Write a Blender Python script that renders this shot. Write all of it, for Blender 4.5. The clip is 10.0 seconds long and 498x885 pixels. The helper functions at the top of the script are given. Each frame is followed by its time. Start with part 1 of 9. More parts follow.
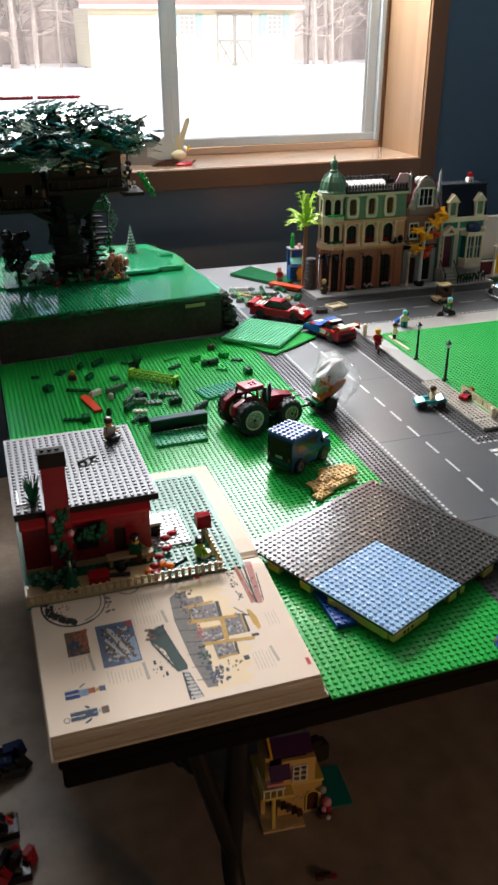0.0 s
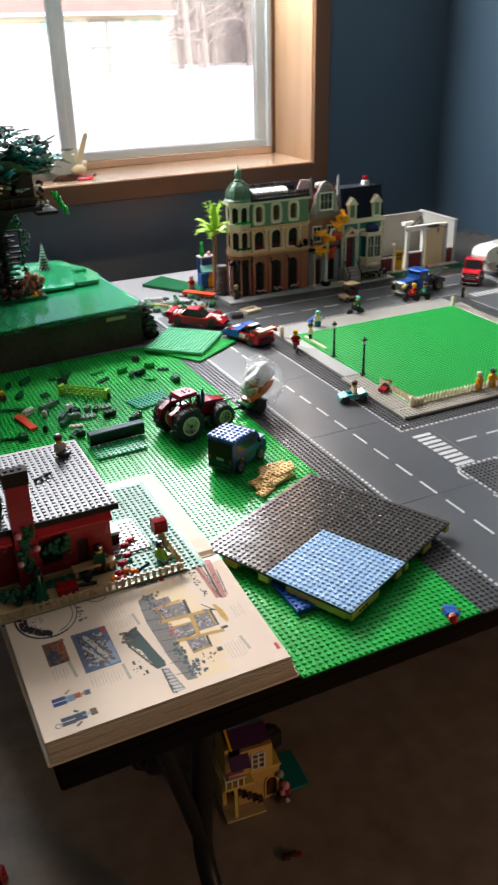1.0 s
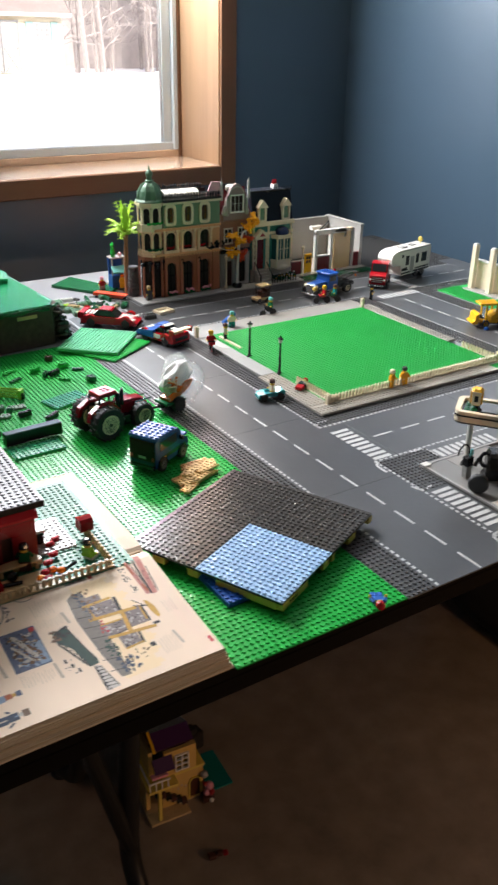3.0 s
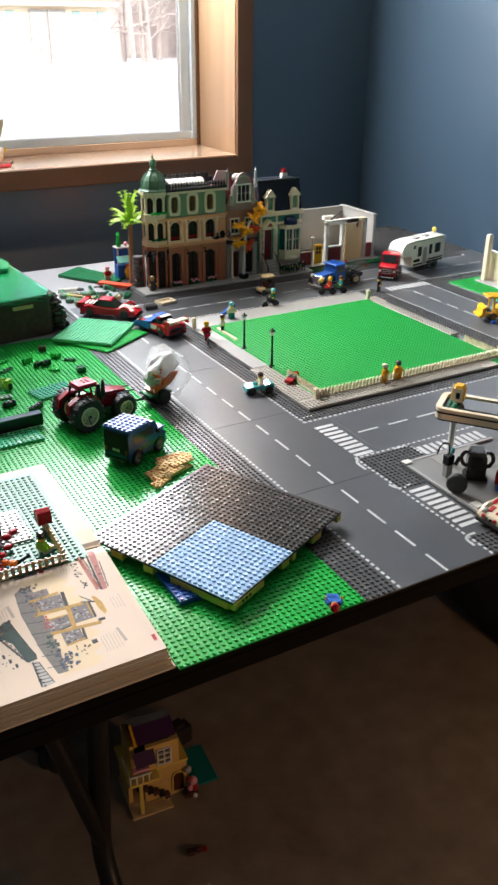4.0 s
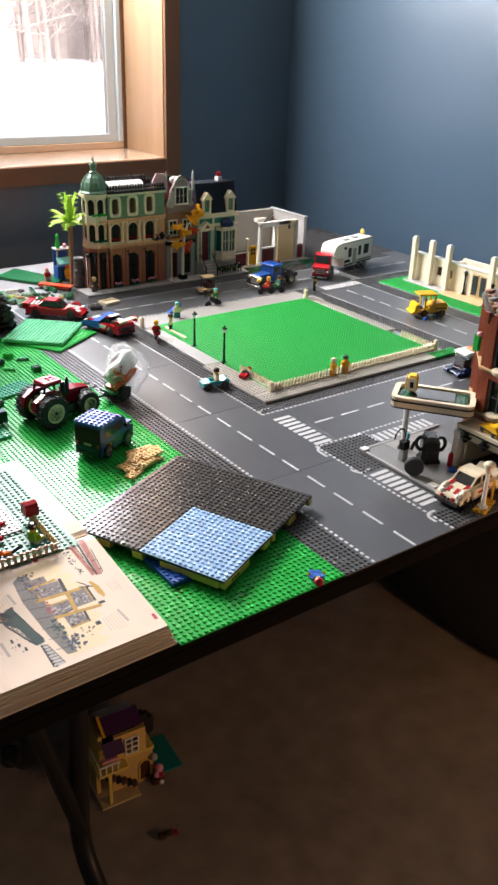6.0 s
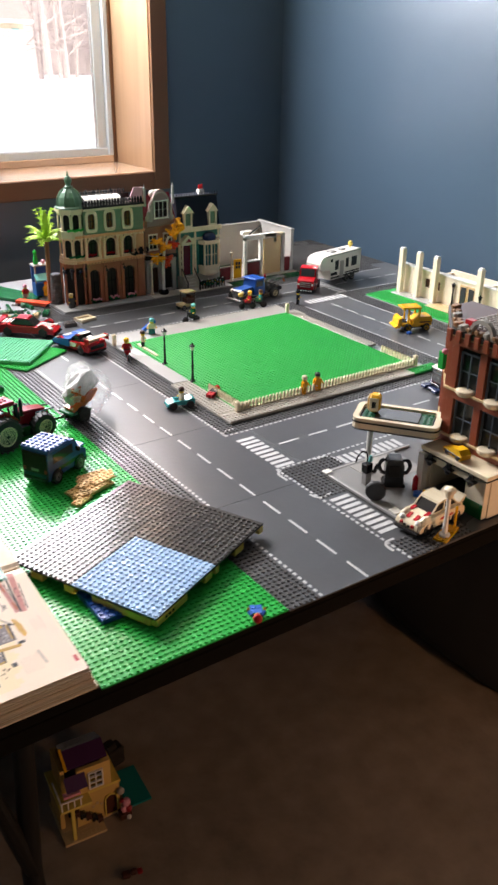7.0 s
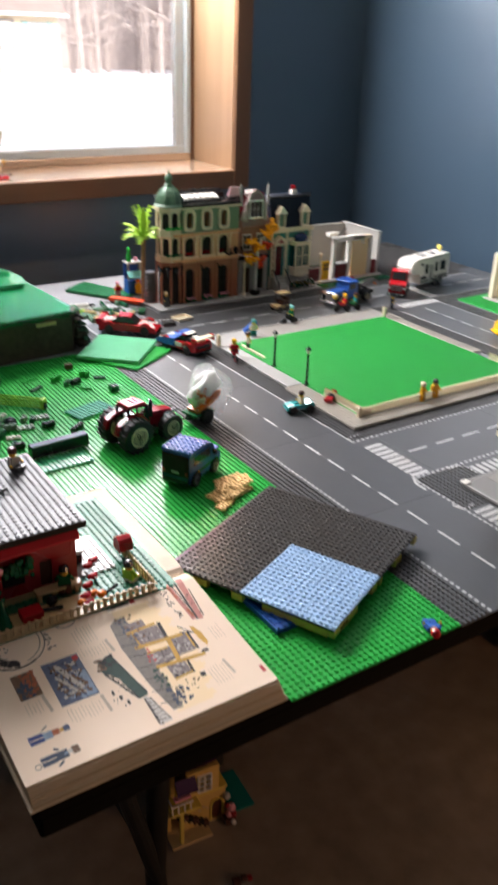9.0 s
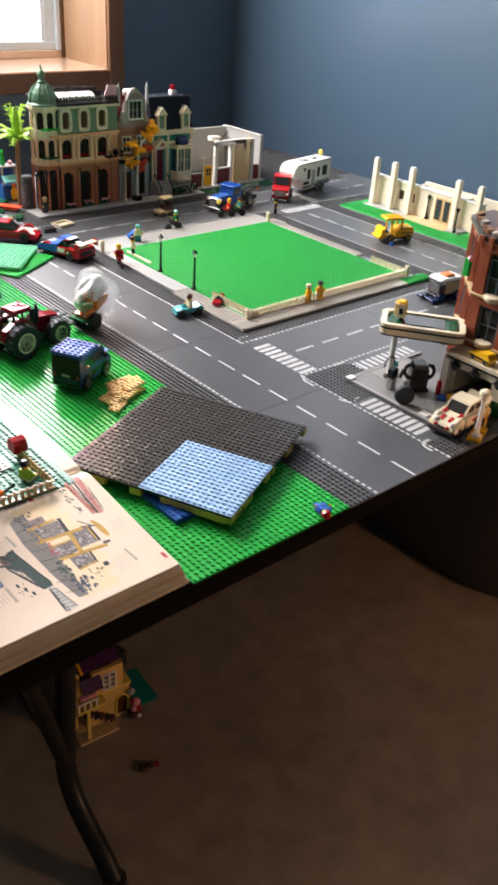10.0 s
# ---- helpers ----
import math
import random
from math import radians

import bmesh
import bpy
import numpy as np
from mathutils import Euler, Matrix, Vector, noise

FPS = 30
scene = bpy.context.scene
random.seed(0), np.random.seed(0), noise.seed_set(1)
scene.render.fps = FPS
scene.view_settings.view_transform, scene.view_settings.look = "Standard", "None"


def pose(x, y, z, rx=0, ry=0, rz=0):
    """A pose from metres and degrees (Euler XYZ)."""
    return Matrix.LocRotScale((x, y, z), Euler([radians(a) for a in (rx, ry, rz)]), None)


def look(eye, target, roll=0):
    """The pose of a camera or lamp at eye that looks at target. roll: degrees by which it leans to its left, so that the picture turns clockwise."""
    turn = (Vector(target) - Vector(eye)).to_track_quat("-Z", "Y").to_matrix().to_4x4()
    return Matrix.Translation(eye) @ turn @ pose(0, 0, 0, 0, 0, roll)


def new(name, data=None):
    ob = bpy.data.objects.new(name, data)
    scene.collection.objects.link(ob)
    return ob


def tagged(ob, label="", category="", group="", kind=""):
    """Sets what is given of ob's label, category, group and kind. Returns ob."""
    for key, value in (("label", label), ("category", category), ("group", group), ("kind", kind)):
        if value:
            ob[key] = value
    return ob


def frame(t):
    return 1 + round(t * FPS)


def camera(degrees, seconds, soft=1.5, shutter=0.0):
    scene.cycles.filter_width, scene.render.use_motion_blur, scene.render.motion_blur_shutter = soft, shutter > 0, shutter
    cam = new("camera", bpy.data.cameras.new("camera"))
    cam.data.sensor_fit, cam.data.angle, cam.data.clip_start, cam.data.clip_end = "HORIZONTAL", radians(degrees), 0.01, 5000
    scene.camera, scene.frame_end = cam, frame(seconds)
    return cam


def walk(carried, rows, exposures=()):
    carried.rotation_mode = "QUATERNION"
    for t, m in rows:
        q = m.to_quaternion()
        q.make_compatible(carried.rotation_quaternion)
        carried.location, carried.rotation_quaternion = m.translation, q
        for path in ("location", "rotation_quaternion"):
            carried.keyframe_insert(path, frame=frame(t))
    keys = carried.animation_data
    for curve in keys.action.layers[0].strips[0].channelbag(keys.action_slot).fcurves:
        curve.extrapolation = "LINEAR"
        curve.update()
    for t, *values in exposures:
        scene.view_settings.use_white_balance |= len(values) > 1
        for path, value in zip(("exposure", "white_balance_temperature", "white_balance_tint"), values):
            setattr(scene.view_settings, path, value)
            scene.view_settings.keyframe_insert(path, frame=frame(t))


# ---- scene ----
cam = camera(33.4, 10.0, soft=2.6, shutter=0.55)
PATH = [
    (0, (0.031, 0.043, 1.351), (0.585, 1.744, 0.456), -0.1),
    (0.5, (0.032, 0.015, 1.349), (0.584, 1.706, 0.434), -1.7),
    (1, (-0.039, 0.015, 1.378), (0.729, 1.632, 0.487), -1.4),
    (1.5, (-0.101, 0.025, 1.363), (0.725, 1.611, 0.467), -2.6),
    (2, (-0.133, 0.034, 1.365), (0.743, 1.603, 0.487), -2.3),
    (2.5, (-0.119, 0.029, 1.365), (0.819, 1.566, 0.496), -1.0),
    (3, (-0.07, 0.022, 1.364), (0.905, 1.532, 0.488), 1.0),
    (3.2, (-0.04, 0.015, 1.37), (0.931, 1.527, 0.491), 1.3),
    (4.5, (0.042, -0.018, 1.356), (0.886, 1.553, 0.45), -0.2),
    (5, (-0.047, -0.015, 1.357), (0.885, 1.486, 0.42), 0.3),
    (6.5, (-0.079, -0.014, 1.37), (1.005, 1.425, 0.504), 2.2),
    (7, (0.043, -0.024, 1.362), (1.074, 1.456, 0.497), 0.9),
    (7.5, (0.1, -0.027, 1.362), (1.033, 1.52, 0.504), -1.2),
    (8, (0.109, -0.028, 1.368), (0.978, 1.566, 0.529), -1.9),
    (8.5, (0.017, 0.013, 1.378), (0.914, 1.605, 0.564), 0.9),
    (9, (-0.105, 0.098, 1.362), (0.891, 1.598, 0.492), 1.9),
    (9.5, (-0.153, 0.104, 1.351), (1.004, 1.421, 0.389), 4.8),
    (10, (-0.129, 0.076, 1.344), (1.034, 1.337, 0.317), 4.2),
]
walk(cam, [(t, look(eye, target, roll)) for t, eye, target, roll in PATH], [(0.0, 1.2, 6540, 13), (0.5, 1.08, 6540, 14), (1.0, 1.32, 6540, 13), (1.5, 1.24, 6540, 14), (2.5, 1.36, 6540, 14), (4.5, 1.45, 6540, 13), (5.0, 1.36, 6540, 14), (6.5, 1.66, 6720, 18), (7.0, 1.54, 6720, 18), (7.5, 1.62, 6720, 18), (8.5, 1.42, 6720, 18), (9.0, 1.4, 6720, 18), (9.5, 1.45, 6720, 18), (10.0, 1.65, 6720, 18)])

# ---- daylight ----
sky_world = bpy.data.worlds.new("sky_world")
scene.world = sky_world
sky_world.use_nodes = True
_sky = sky_world.node_tree.nodes.new("ShaderNodeTexSky")
_sky.sky_type, _sky.sun_disc = "NISHITA", False
_sky.sun_elevation, _sky.sun_rotation = radians(35), radians(180)
_sky.air_density, _sky.dust_density = 1.0, 3.0
_sky_back = sky_world.node_tree.nodes["Background"]
_sky_back.inputs["Strength"].default_value = 0.10
sky_world.node_tree.links.new(_sky.outputs["Color"], _sky_back.inputs["Color"])

sun = new("sun", bpy.data.lights.new("sun", "SUN"))
sun.data.energy, sun.data.angle, sun.data.color = 2.3, radians(12), (1.0, 0.96, 0.9)
sun.matrix_world = look((0, -6, 5.5), (0, 4, 0))

# the sky's light, in the upper part of the window opening
window_light = new("window_light", bpy.data.lights.new("window_light", "AREA"))
window_light.data.shape, window_light.data.size, window_light.data.size_y = "RECTANGLE", 1.46, 0.60
window_light.data.energy, window_light.data.color, window_light.data.spread = 45.0, (0.94, 0.98, 1.0), radians(176)
window_light.matrix_world = look((0.65, 2.77, 2.01), (1.10, 1.3, 1.92))

# warm fill light added behind the camera; no lamp is seen there
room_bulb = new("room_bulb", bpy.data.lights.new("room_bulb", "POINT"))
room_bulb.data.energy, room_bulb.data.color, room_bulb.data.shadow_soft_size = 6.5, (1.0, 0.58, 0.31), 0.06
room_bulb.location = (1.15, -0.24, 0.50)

# ---- materials ----
def material(name, rgb, rough=0.5, metal=0.0, vary=0.12, grain=60.0, bump=0.0, bump_grain=300.0, clear=0.0, stretch=(1, 1, 1), dark=None, spec=0.5):
    """A node material: two scales of variation in colour, uneven gloss and a fine relief. Grain sizes are per metre."""
    m = bpy.data.materials.new(name)
    m.use_nodes = True
    nt, L = m.node_tree, m.node_tree.links
    b = nt.nodes["Principled BSDF"]
    b.inputs["Roughness"].default_value, b.inputs["Metallic"].default_value = rough, metal
    b.inputs["Specular IOR Level"].default_value = spec
    b.inputs["Transmission Weight"].default_value = clear
    co = nt.nodes.new("ShaderNodeTexCoord")
    mp = nt.nodes.new("ShaderNodeMapping")
    mp.inputs["Scale"].default_value = stretch
    L.new(co.outputs["Object"], mp.inputs["Vector"])
    n1, n2 = nt.nodes.new("ShaderNodeTexNoise"), nt.nodes.new("ShaderNodeTexNoise")
    n1.inputs["Scale"].default_value, n1.inputs["Detail"].default_value = grain, 6
    n2.inputs["Scale"].default_value, n2.inputs["Detail"].default_value = grain / 9, 3
    L.new(mp.outputs["Vector"], n1.inputs["Vector"])
    L.new(mp.outputs["Vector"], n2.inputs["Vector"])
    add = nt.nodes.new("ShaderNodeMath")
    add.operation = "ADD"
    L.new(n1.outputs["Fac"], add.inputs[0])
    L.new(n2.outputs["Fac"], add.inputs[1])
    info = nt.nodes.new("ShaderNodeObjectInfo")
    sca = nt.nodes.new("ShaderNodeMath")
    sca.operation, sca.inputs[1].default_value = "MULTIPLY_ADD", 0.25
    L.new(info.outputs["Random"], sca.inputs[0])
    L.new(add.outputs[0], sca.inputs[2])
    ramp = nt.nodes.new("ShaderNodeMapRange")
    ramp.inputs["From Min"].default_value, ramp.inputs["From Max"].default_value = 0.6, 1.6
    L.new(sca.outputs[0], ramp.inputs["Value"])
    mix = nt.nodes.new("ShaderNodeMix")
    mix.data_type = "RGBA"
    low = dark or tuple(c * (1 - vary) for c in rgb)
    high = tuple(min(1.0, c * (1 + vary * 0.6)) for c in rgb)
    mix.inputs["A"].default_value, mix.inputs["B"].default_value = (*low, 1), (*high, 1)
    L.new(ramp.outputs["Result"], mix.inputs["Factor"])
    L.new(mix.outputs["Result"], b.inputs["Base Color"])
    rr = nt.nodes.new("ShaderNodeMapRange")
    rr.inputs["To Min"].default_value, rr.inputs["To Max"].default_value = max(0.02, rough * 0.8), min(1.0, rough * 1.25)
    L.new(n2.outputs["Fac"], rr.inputs["Value"])
    L.new(rr.outputs["Result"], b.inputs["Roughness"])
    if bump:
        n3 = nt.nodes.new("ShaderNodeTexNoise")
        n3.inputs["Scale"].default_value, n3.inputs["Detail"].default_value = bump_grain, 5
        L.new(mp.outputs["Vector"], n3.inputs["Vector"])
        bp = nt.nodes.new("ShaderNodeBump")
        bp.inputs["Strength"].default_value, bp.inputs["Distance"].default_value = min(1.0, bump), 0.002
        L.new(n3.outputs["Fac"], bp.inputs["Height"])
        L.new(bp.outputs["Normal"], b.inputs["Normal"])
    return m


def coursed(name, rgb, rough=0.3, wide=16.0, high=9.6, vary=0.08):
    """Toy-brick plastic whose courses show as fine grooves."""
    m = material(name, rgb, rough, vary=vary, grain=40)
    nt, L = m.node_tree, m.node_tree.links
    b = nt.nodes["Principled BSDF"]
    co = nt.nodes.new("ShaderNodeTexCoord")
    sep, com = nt.nodes.new("ShaderNodeSeparateXYZ"), nt.nodes.new("ShaderNodeCombineXYZ")
    s = nt.nodes.new("ShaderNodeMath")
    L.new(co.outputs["Object"], sep.inputs[0])
    L.new(sep.outputs["X"], s.inputs[0])
    L.new(sep.outputs["Y"], s.inputs[1])
    L.new(s.outputs[0], com.inputs["X"])
    L.new(sep.outputs["Z"], com.inputs["Y"])
    br = nt.nodes.new("ShaderNodeTexBrick")
    br.inputs["Scale"].default_value = 1.0
    br.inputs["Brick Width"].default_value, br.inputs["Row Height"].default_value = wide / 1000, high / 1000
    br.inputs["Mortar Size"].default_value = 0.0005
    br.inputs["Color1"].default_value = br.inputs["Color2"].default_value = (1, 1, 1, 1)
    br.inputs["Mortar"].default_value = (0, 0, 0, 1)
    L.new(com.outputs[0], br.inputs["Vector"])
    bp = nt.nodes.new("ShaderNodeBump")
    bp.inputs["Strength"].default_value, bp.inputs["Distance"].default_value = 0.6, 0.0006
    L.new(br.outputs["Color"], bp.inputs["Height"])
    L.new(bp.outputs["Normal"], b.inputs["Normal"])
    return m


def plastic(name, rgb, rough=0.26, bump=0.02, spec=0.40):
    return material(name, rgb, rough, vary=0.07, grain=35, bump=bump, bump_grain=60, spec=spec)


GREEN = plastic("bright_green_plastic", (0.015, 0.40, 0.062), 0.22, 0.008, 0.22)
PARK = plastic("park_green_plastic", (0.006, 0.350, 0.055), 0.48, 0.006)
DGREEN = plastic("dark_green_plastic", (0.006, 0.105, 0.035), 0.24)
SAND = plastic("sand_green_plastic", (0.13, 0.24, 0.15))
LIME = plastic("lime_plastic", (0.34, 0.60, 0.045))
DGREY = plastic("dark_grey_plastic", (0.075, 0.070, 0.066), 0.25)
ROAD = material("road_plate_plastic", (0.080, 0.082, 0.085), 0.30, vary=0.10, grain=25, bump=0.05, bump_grain=120)
STRIP = plastic("road_stud_grey_plastic", (0.088, 0.084, 0.080), 0.28)
LGREY = plastic("light_grey_plastic", (0.38, 0.37, 0.35))
STONE = plastic("pavement_grey_plastic", (0.40, 0.365, 0.31), 0.33)
WHITE = plastic("white_plastic", (0.80, 0.77, 0.70))
PRINT = material("white_road_print", (0.56, 0.56, 0.545), 0.45, vary=0.1, grain=90)
CREAM = plastic("cream_plastic", (0.78, 0.66, 0.46))
TAN = plastic("tan_plastic", (0.60, 0.43, 0.22))
BLACK = plastic("black_plastic", (0.012, 0.012, 0.013), 0.22)
RUBBER = material("black_rubber", (0.016, 0.016, 0.017), 0.6, vary=0.2, grain=200, bump=0.2)
RED = plastic("red_plastic", (0.43, 0.011, 0.017), 0.22)
DRED = coursed("dark_red_plastic", (0.30, 0.010, 0.016), 0.28)
MAROON = plastic("maroon_plastic", (0.13, 0.012, 0.016))
ORANGE = plastic("orange_plastic", (0.75, 0.16, 0.012))
RUST = coursed("rust_brown_plastic", (0.41, 0.128, 0.060), 0.3)
NOUGAT = coursed("nougat_plastic", (0.80, 0.37, 0.18), 0.3)
BROWN = plastic("reddish_brown_plastic", (0.070, 0.022, 0.012), 0.3)
BARK = material("dark_brown_bark_plastic", (0.014, 0.009, 0.007), 0.5, spec=0.25, vary=0.3, grain=120, bump=0.2)
YELLOW = plastic("yellow_plastic", (0.80, 0.42, 0.012))
BUTTER = plastic("pale_yellow_plastic", (0.74, 0.56, 0.12))
AMBER = plastic("bright_orange_leaf_plastic", (1.0, 0.44, 0.02))
BLUE = plastic("blue_plastic", (0.010, 0.090, 0.38), 0.34)
NAVY = plastic("dark_blue_plastic", (0.010, 0.022, 0.075), 0.25)
SKYBLUE = plastic("medium_blue_plastic", (0.34, 0.52, 0.74), 0.5, 0.006, 0.2)
TEAL = plastic("teal_plastic", (0.010, 0.20, 0.19))
AQUA = plastic("aqua_plastic", (0.16, 0.52, 0.50))
PINK = plastic("pink_plastic", (0.72, 0.30, 0.36))
PURPLE = plastic("purple_plastic", (0.065, 0.022, 0.075))
SKIN = plastic("toy_yellow_plastic", (0.78, 0.46, 0.06))
CHROME = material("silver_plastic", (0.5, 0.5, 0.5), 0.25, metal=0.8, vary=0.1)
SMOKE = plastic("smoked_clear_plastic", (0.03, 0.035, 0.035), 0.06)
PANE = material("toy_window_clear", (0.75, 0.85, 0.86), 0.05, clear=0.9, vary=0.02)
SANDB = coursed("green_brick_plastic", (0.145, 0.25, 0.145), 0.3)
TEALB = coursed("teal_brick_plastic", (0.014, 0.21, 0.175), 0.3)
GREYB = coursed("grey_brick_plastic", (0.36, 0.345, 0.32), 0.3)
CREAMB = coursed("cream_brick_plastic", (0.76, 0.68, 0.52), 0.33)
WHITEB = coursed("white_brick_plastic", (0.82, 0.71, 0.54), 0.33)

PAINT = material("dark_blue_wall_paint", (0.055, 0.093, 0.134), 0.31, vary=0.07, grain=3, bump=0.08, bump_grain=120, spec=0.6)
# unseen ceiling, kept grey to weaken the light bounced onto the walls
CEIL = material("grey_ceiling_paint", (0.36, 0.345, 0.325), 0.8, vary=0.05, grain=8, bump=0.1)
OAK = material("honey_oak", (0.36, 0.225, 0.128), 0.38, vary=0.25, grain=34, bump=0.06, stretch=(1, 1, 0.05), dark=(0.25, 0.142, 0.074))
# paler copy of OAK: daylight on the sill is put into its colour
OAKH = material("lit_oak_along", (0.62, 0.45, 0.32), 0.24, vary=0.2, grain=26, bump=0.04, stretch=(0.07, 1, 1), dark=(0.54, 0.37, 0.24), spec=0.6)
# darker brown for the boards that face the room
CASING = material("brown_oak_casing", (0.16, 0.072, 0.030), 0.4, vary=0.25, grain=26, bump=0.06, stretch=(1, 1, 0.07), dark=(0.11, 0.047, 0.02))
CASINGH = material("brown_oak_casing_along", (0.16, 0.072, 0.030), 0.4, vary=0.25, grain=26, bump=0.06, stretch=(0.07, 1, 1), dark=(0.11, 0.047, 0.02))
VINYL = material("white_vinyl_frame", (0.58, 0.67, 0.71), 0.35, vary=0.05, grain=20)
CARPET = material("stained_concrete", (0.29, 0.228, 0.172), 0.42, vary=0.6, grain=16, bump=1.0, bump_grain=55, dark=(0.120, 0.092, 0.070))
TABLETOP = material("grey_table_plastic", (0.25, 0.25, 0.26), 0.32, vary=0.08, grain=60, bump=0.12, bump_grain=500)
TABLEEDGE = material("dark_table_edge", (0.009, 0.008, 0.007), 0.9, vary=0.2, grain=60, spec=0.0)
STEEL = material("dark_powder_coated_steel", (0.010, 0.0095, 0.009), 0.45, vary=0.2, grain=80, spec=0.3)
PAPER = material("cream_book_paper", (0.85, 0.672, 0.515), 0.6, spec=0.25, vary=0.06, grain=14, bump=0.05, bump_grain=60)
PAGES = material("page_edges", (0.52, 0.37, 0.22), 0.7, vary=0.35, grain=20, stretch=(1, 1, 60))
COVER = material("book_cover_board", (0.60, 0.46, 0.30), 0.5, vary=0.1, grain=30)
CRATE = material("dark_plastic_bin", (0.085, 0.066, 0.052), 0.75, vary=0.6, grain=90, bump=0.5, bump_grain=60, spec=0.15)


def film(name, rough, least, most, milk=0.0):
    """Thin clear film: see-through, with gloss that grows at a slant."""
    m = material(name, (1, 1, 1), rough)
    nt, L = m.node_tree, m.node_tree.links
    out = nt.nodes["Material Output"]
    gl, tr, mx = nt.nodes.new("ShaderNodeBsdfGlossy"), nt.nodes.new("ShaderNodeBsdfTransparent"), nt.nodes.new("ShaderNodeMixShader")
    gl.inputs["Roughness"].default_value = rough
    lw, mr = nt.nodes.new("ShaderNodeLayerWeight"), nt.nodes.new("ShaderNodeMapRange")
    lw.inputs["Blend"].default_value = 0.4
    mr.inputs["To Min"].default_value, mr.inputs["To Max"].default_value = least, most
    bp, nz = nt.nodes.new("ShaderNodeBump"), nt.nodes.new("ShaderNodeTexNoise")
    nz.inputs["Scale"].default_value = 70
    bp.inputs["Strength"].default_value, bp.inputs["Distance"].default_value = 0.8, 0.004
    L.new(nz.outputs["Fac"], bp.inputs["Height"])
    L.new(bp.outputs["Normal"], gl.inputs["Normal"])
    L.new(lw.outputs["Facing"], mr.inputs["Value"])
    L.new(mr.outputs["Result"], mx.inputs["Fac"])
    L.new(tr.outputs[0], mx.inputs[1])
    L.new(gl.outputs[0], mx.inputs[2])
    tl, veil = nt.nodes.new("ShaderNodeBsdfTranslucent"), nt.nodes.new("ShaderNodeMixShader")
    tl.inputs["Color"].default_value = (0.95, 0.95, 0.95, 1)
    veil.inputs["Fac"].default_value = milk
    L.new(mx.outputs[0], veil.inputs[1])
    L.new(tl.outputs[0], veil.inputs[2])
    L.new(veil.outputs[0], out.inputs["Surface"])
    return m


BAG = film("clear_bag_film", 0.07, 0.05, 0.75, 0.07)
SNOW = material("snow", (0.86, 0.87, 0.90), 0.8, vary=0.05, grain=2, bump=0.3, bump_grain=6)
SIDING = material("pale_shed_siding", (0.80, 0.74, 0.56), 0.6, vary=0.06, grain=6)
# shingle, shutters, trim and twigs are paled: outdoor haze put into their colours
SHINGLE = material("hazy_red_shingle", (0.46, 0.25, 0.23), 0.85, vary=0.2, grain=14)
SHUTTER = material("hazy_teal_shutter", (0.24, 0.42, 0.41), 0.5)
HAZYTRIM = material("hazy_dark_trim", (0.27, 0.27, 0.27), 0.8, vary=0.2, grain=8)
# matt dark parts; on building panes its colour stands for unlit rooms behind
HOLLOW = material("dark_matt_plastic", (0.026, 0.022, 0.019), 0.7, vary=0.3, grain=60, spec=0.12)
TWIG = material("bare_grey_branches", (0.40, 0.36, 0.345), 0.9, vary=0.3, grain=5)
GLASS = material("window_glass", (1, 1, 1), 0.0, clear=1.0, vary=0.0)
GLASS.node_tree.nodes["Principled BSDF"].inputs["IOR"].default_value = 1.1


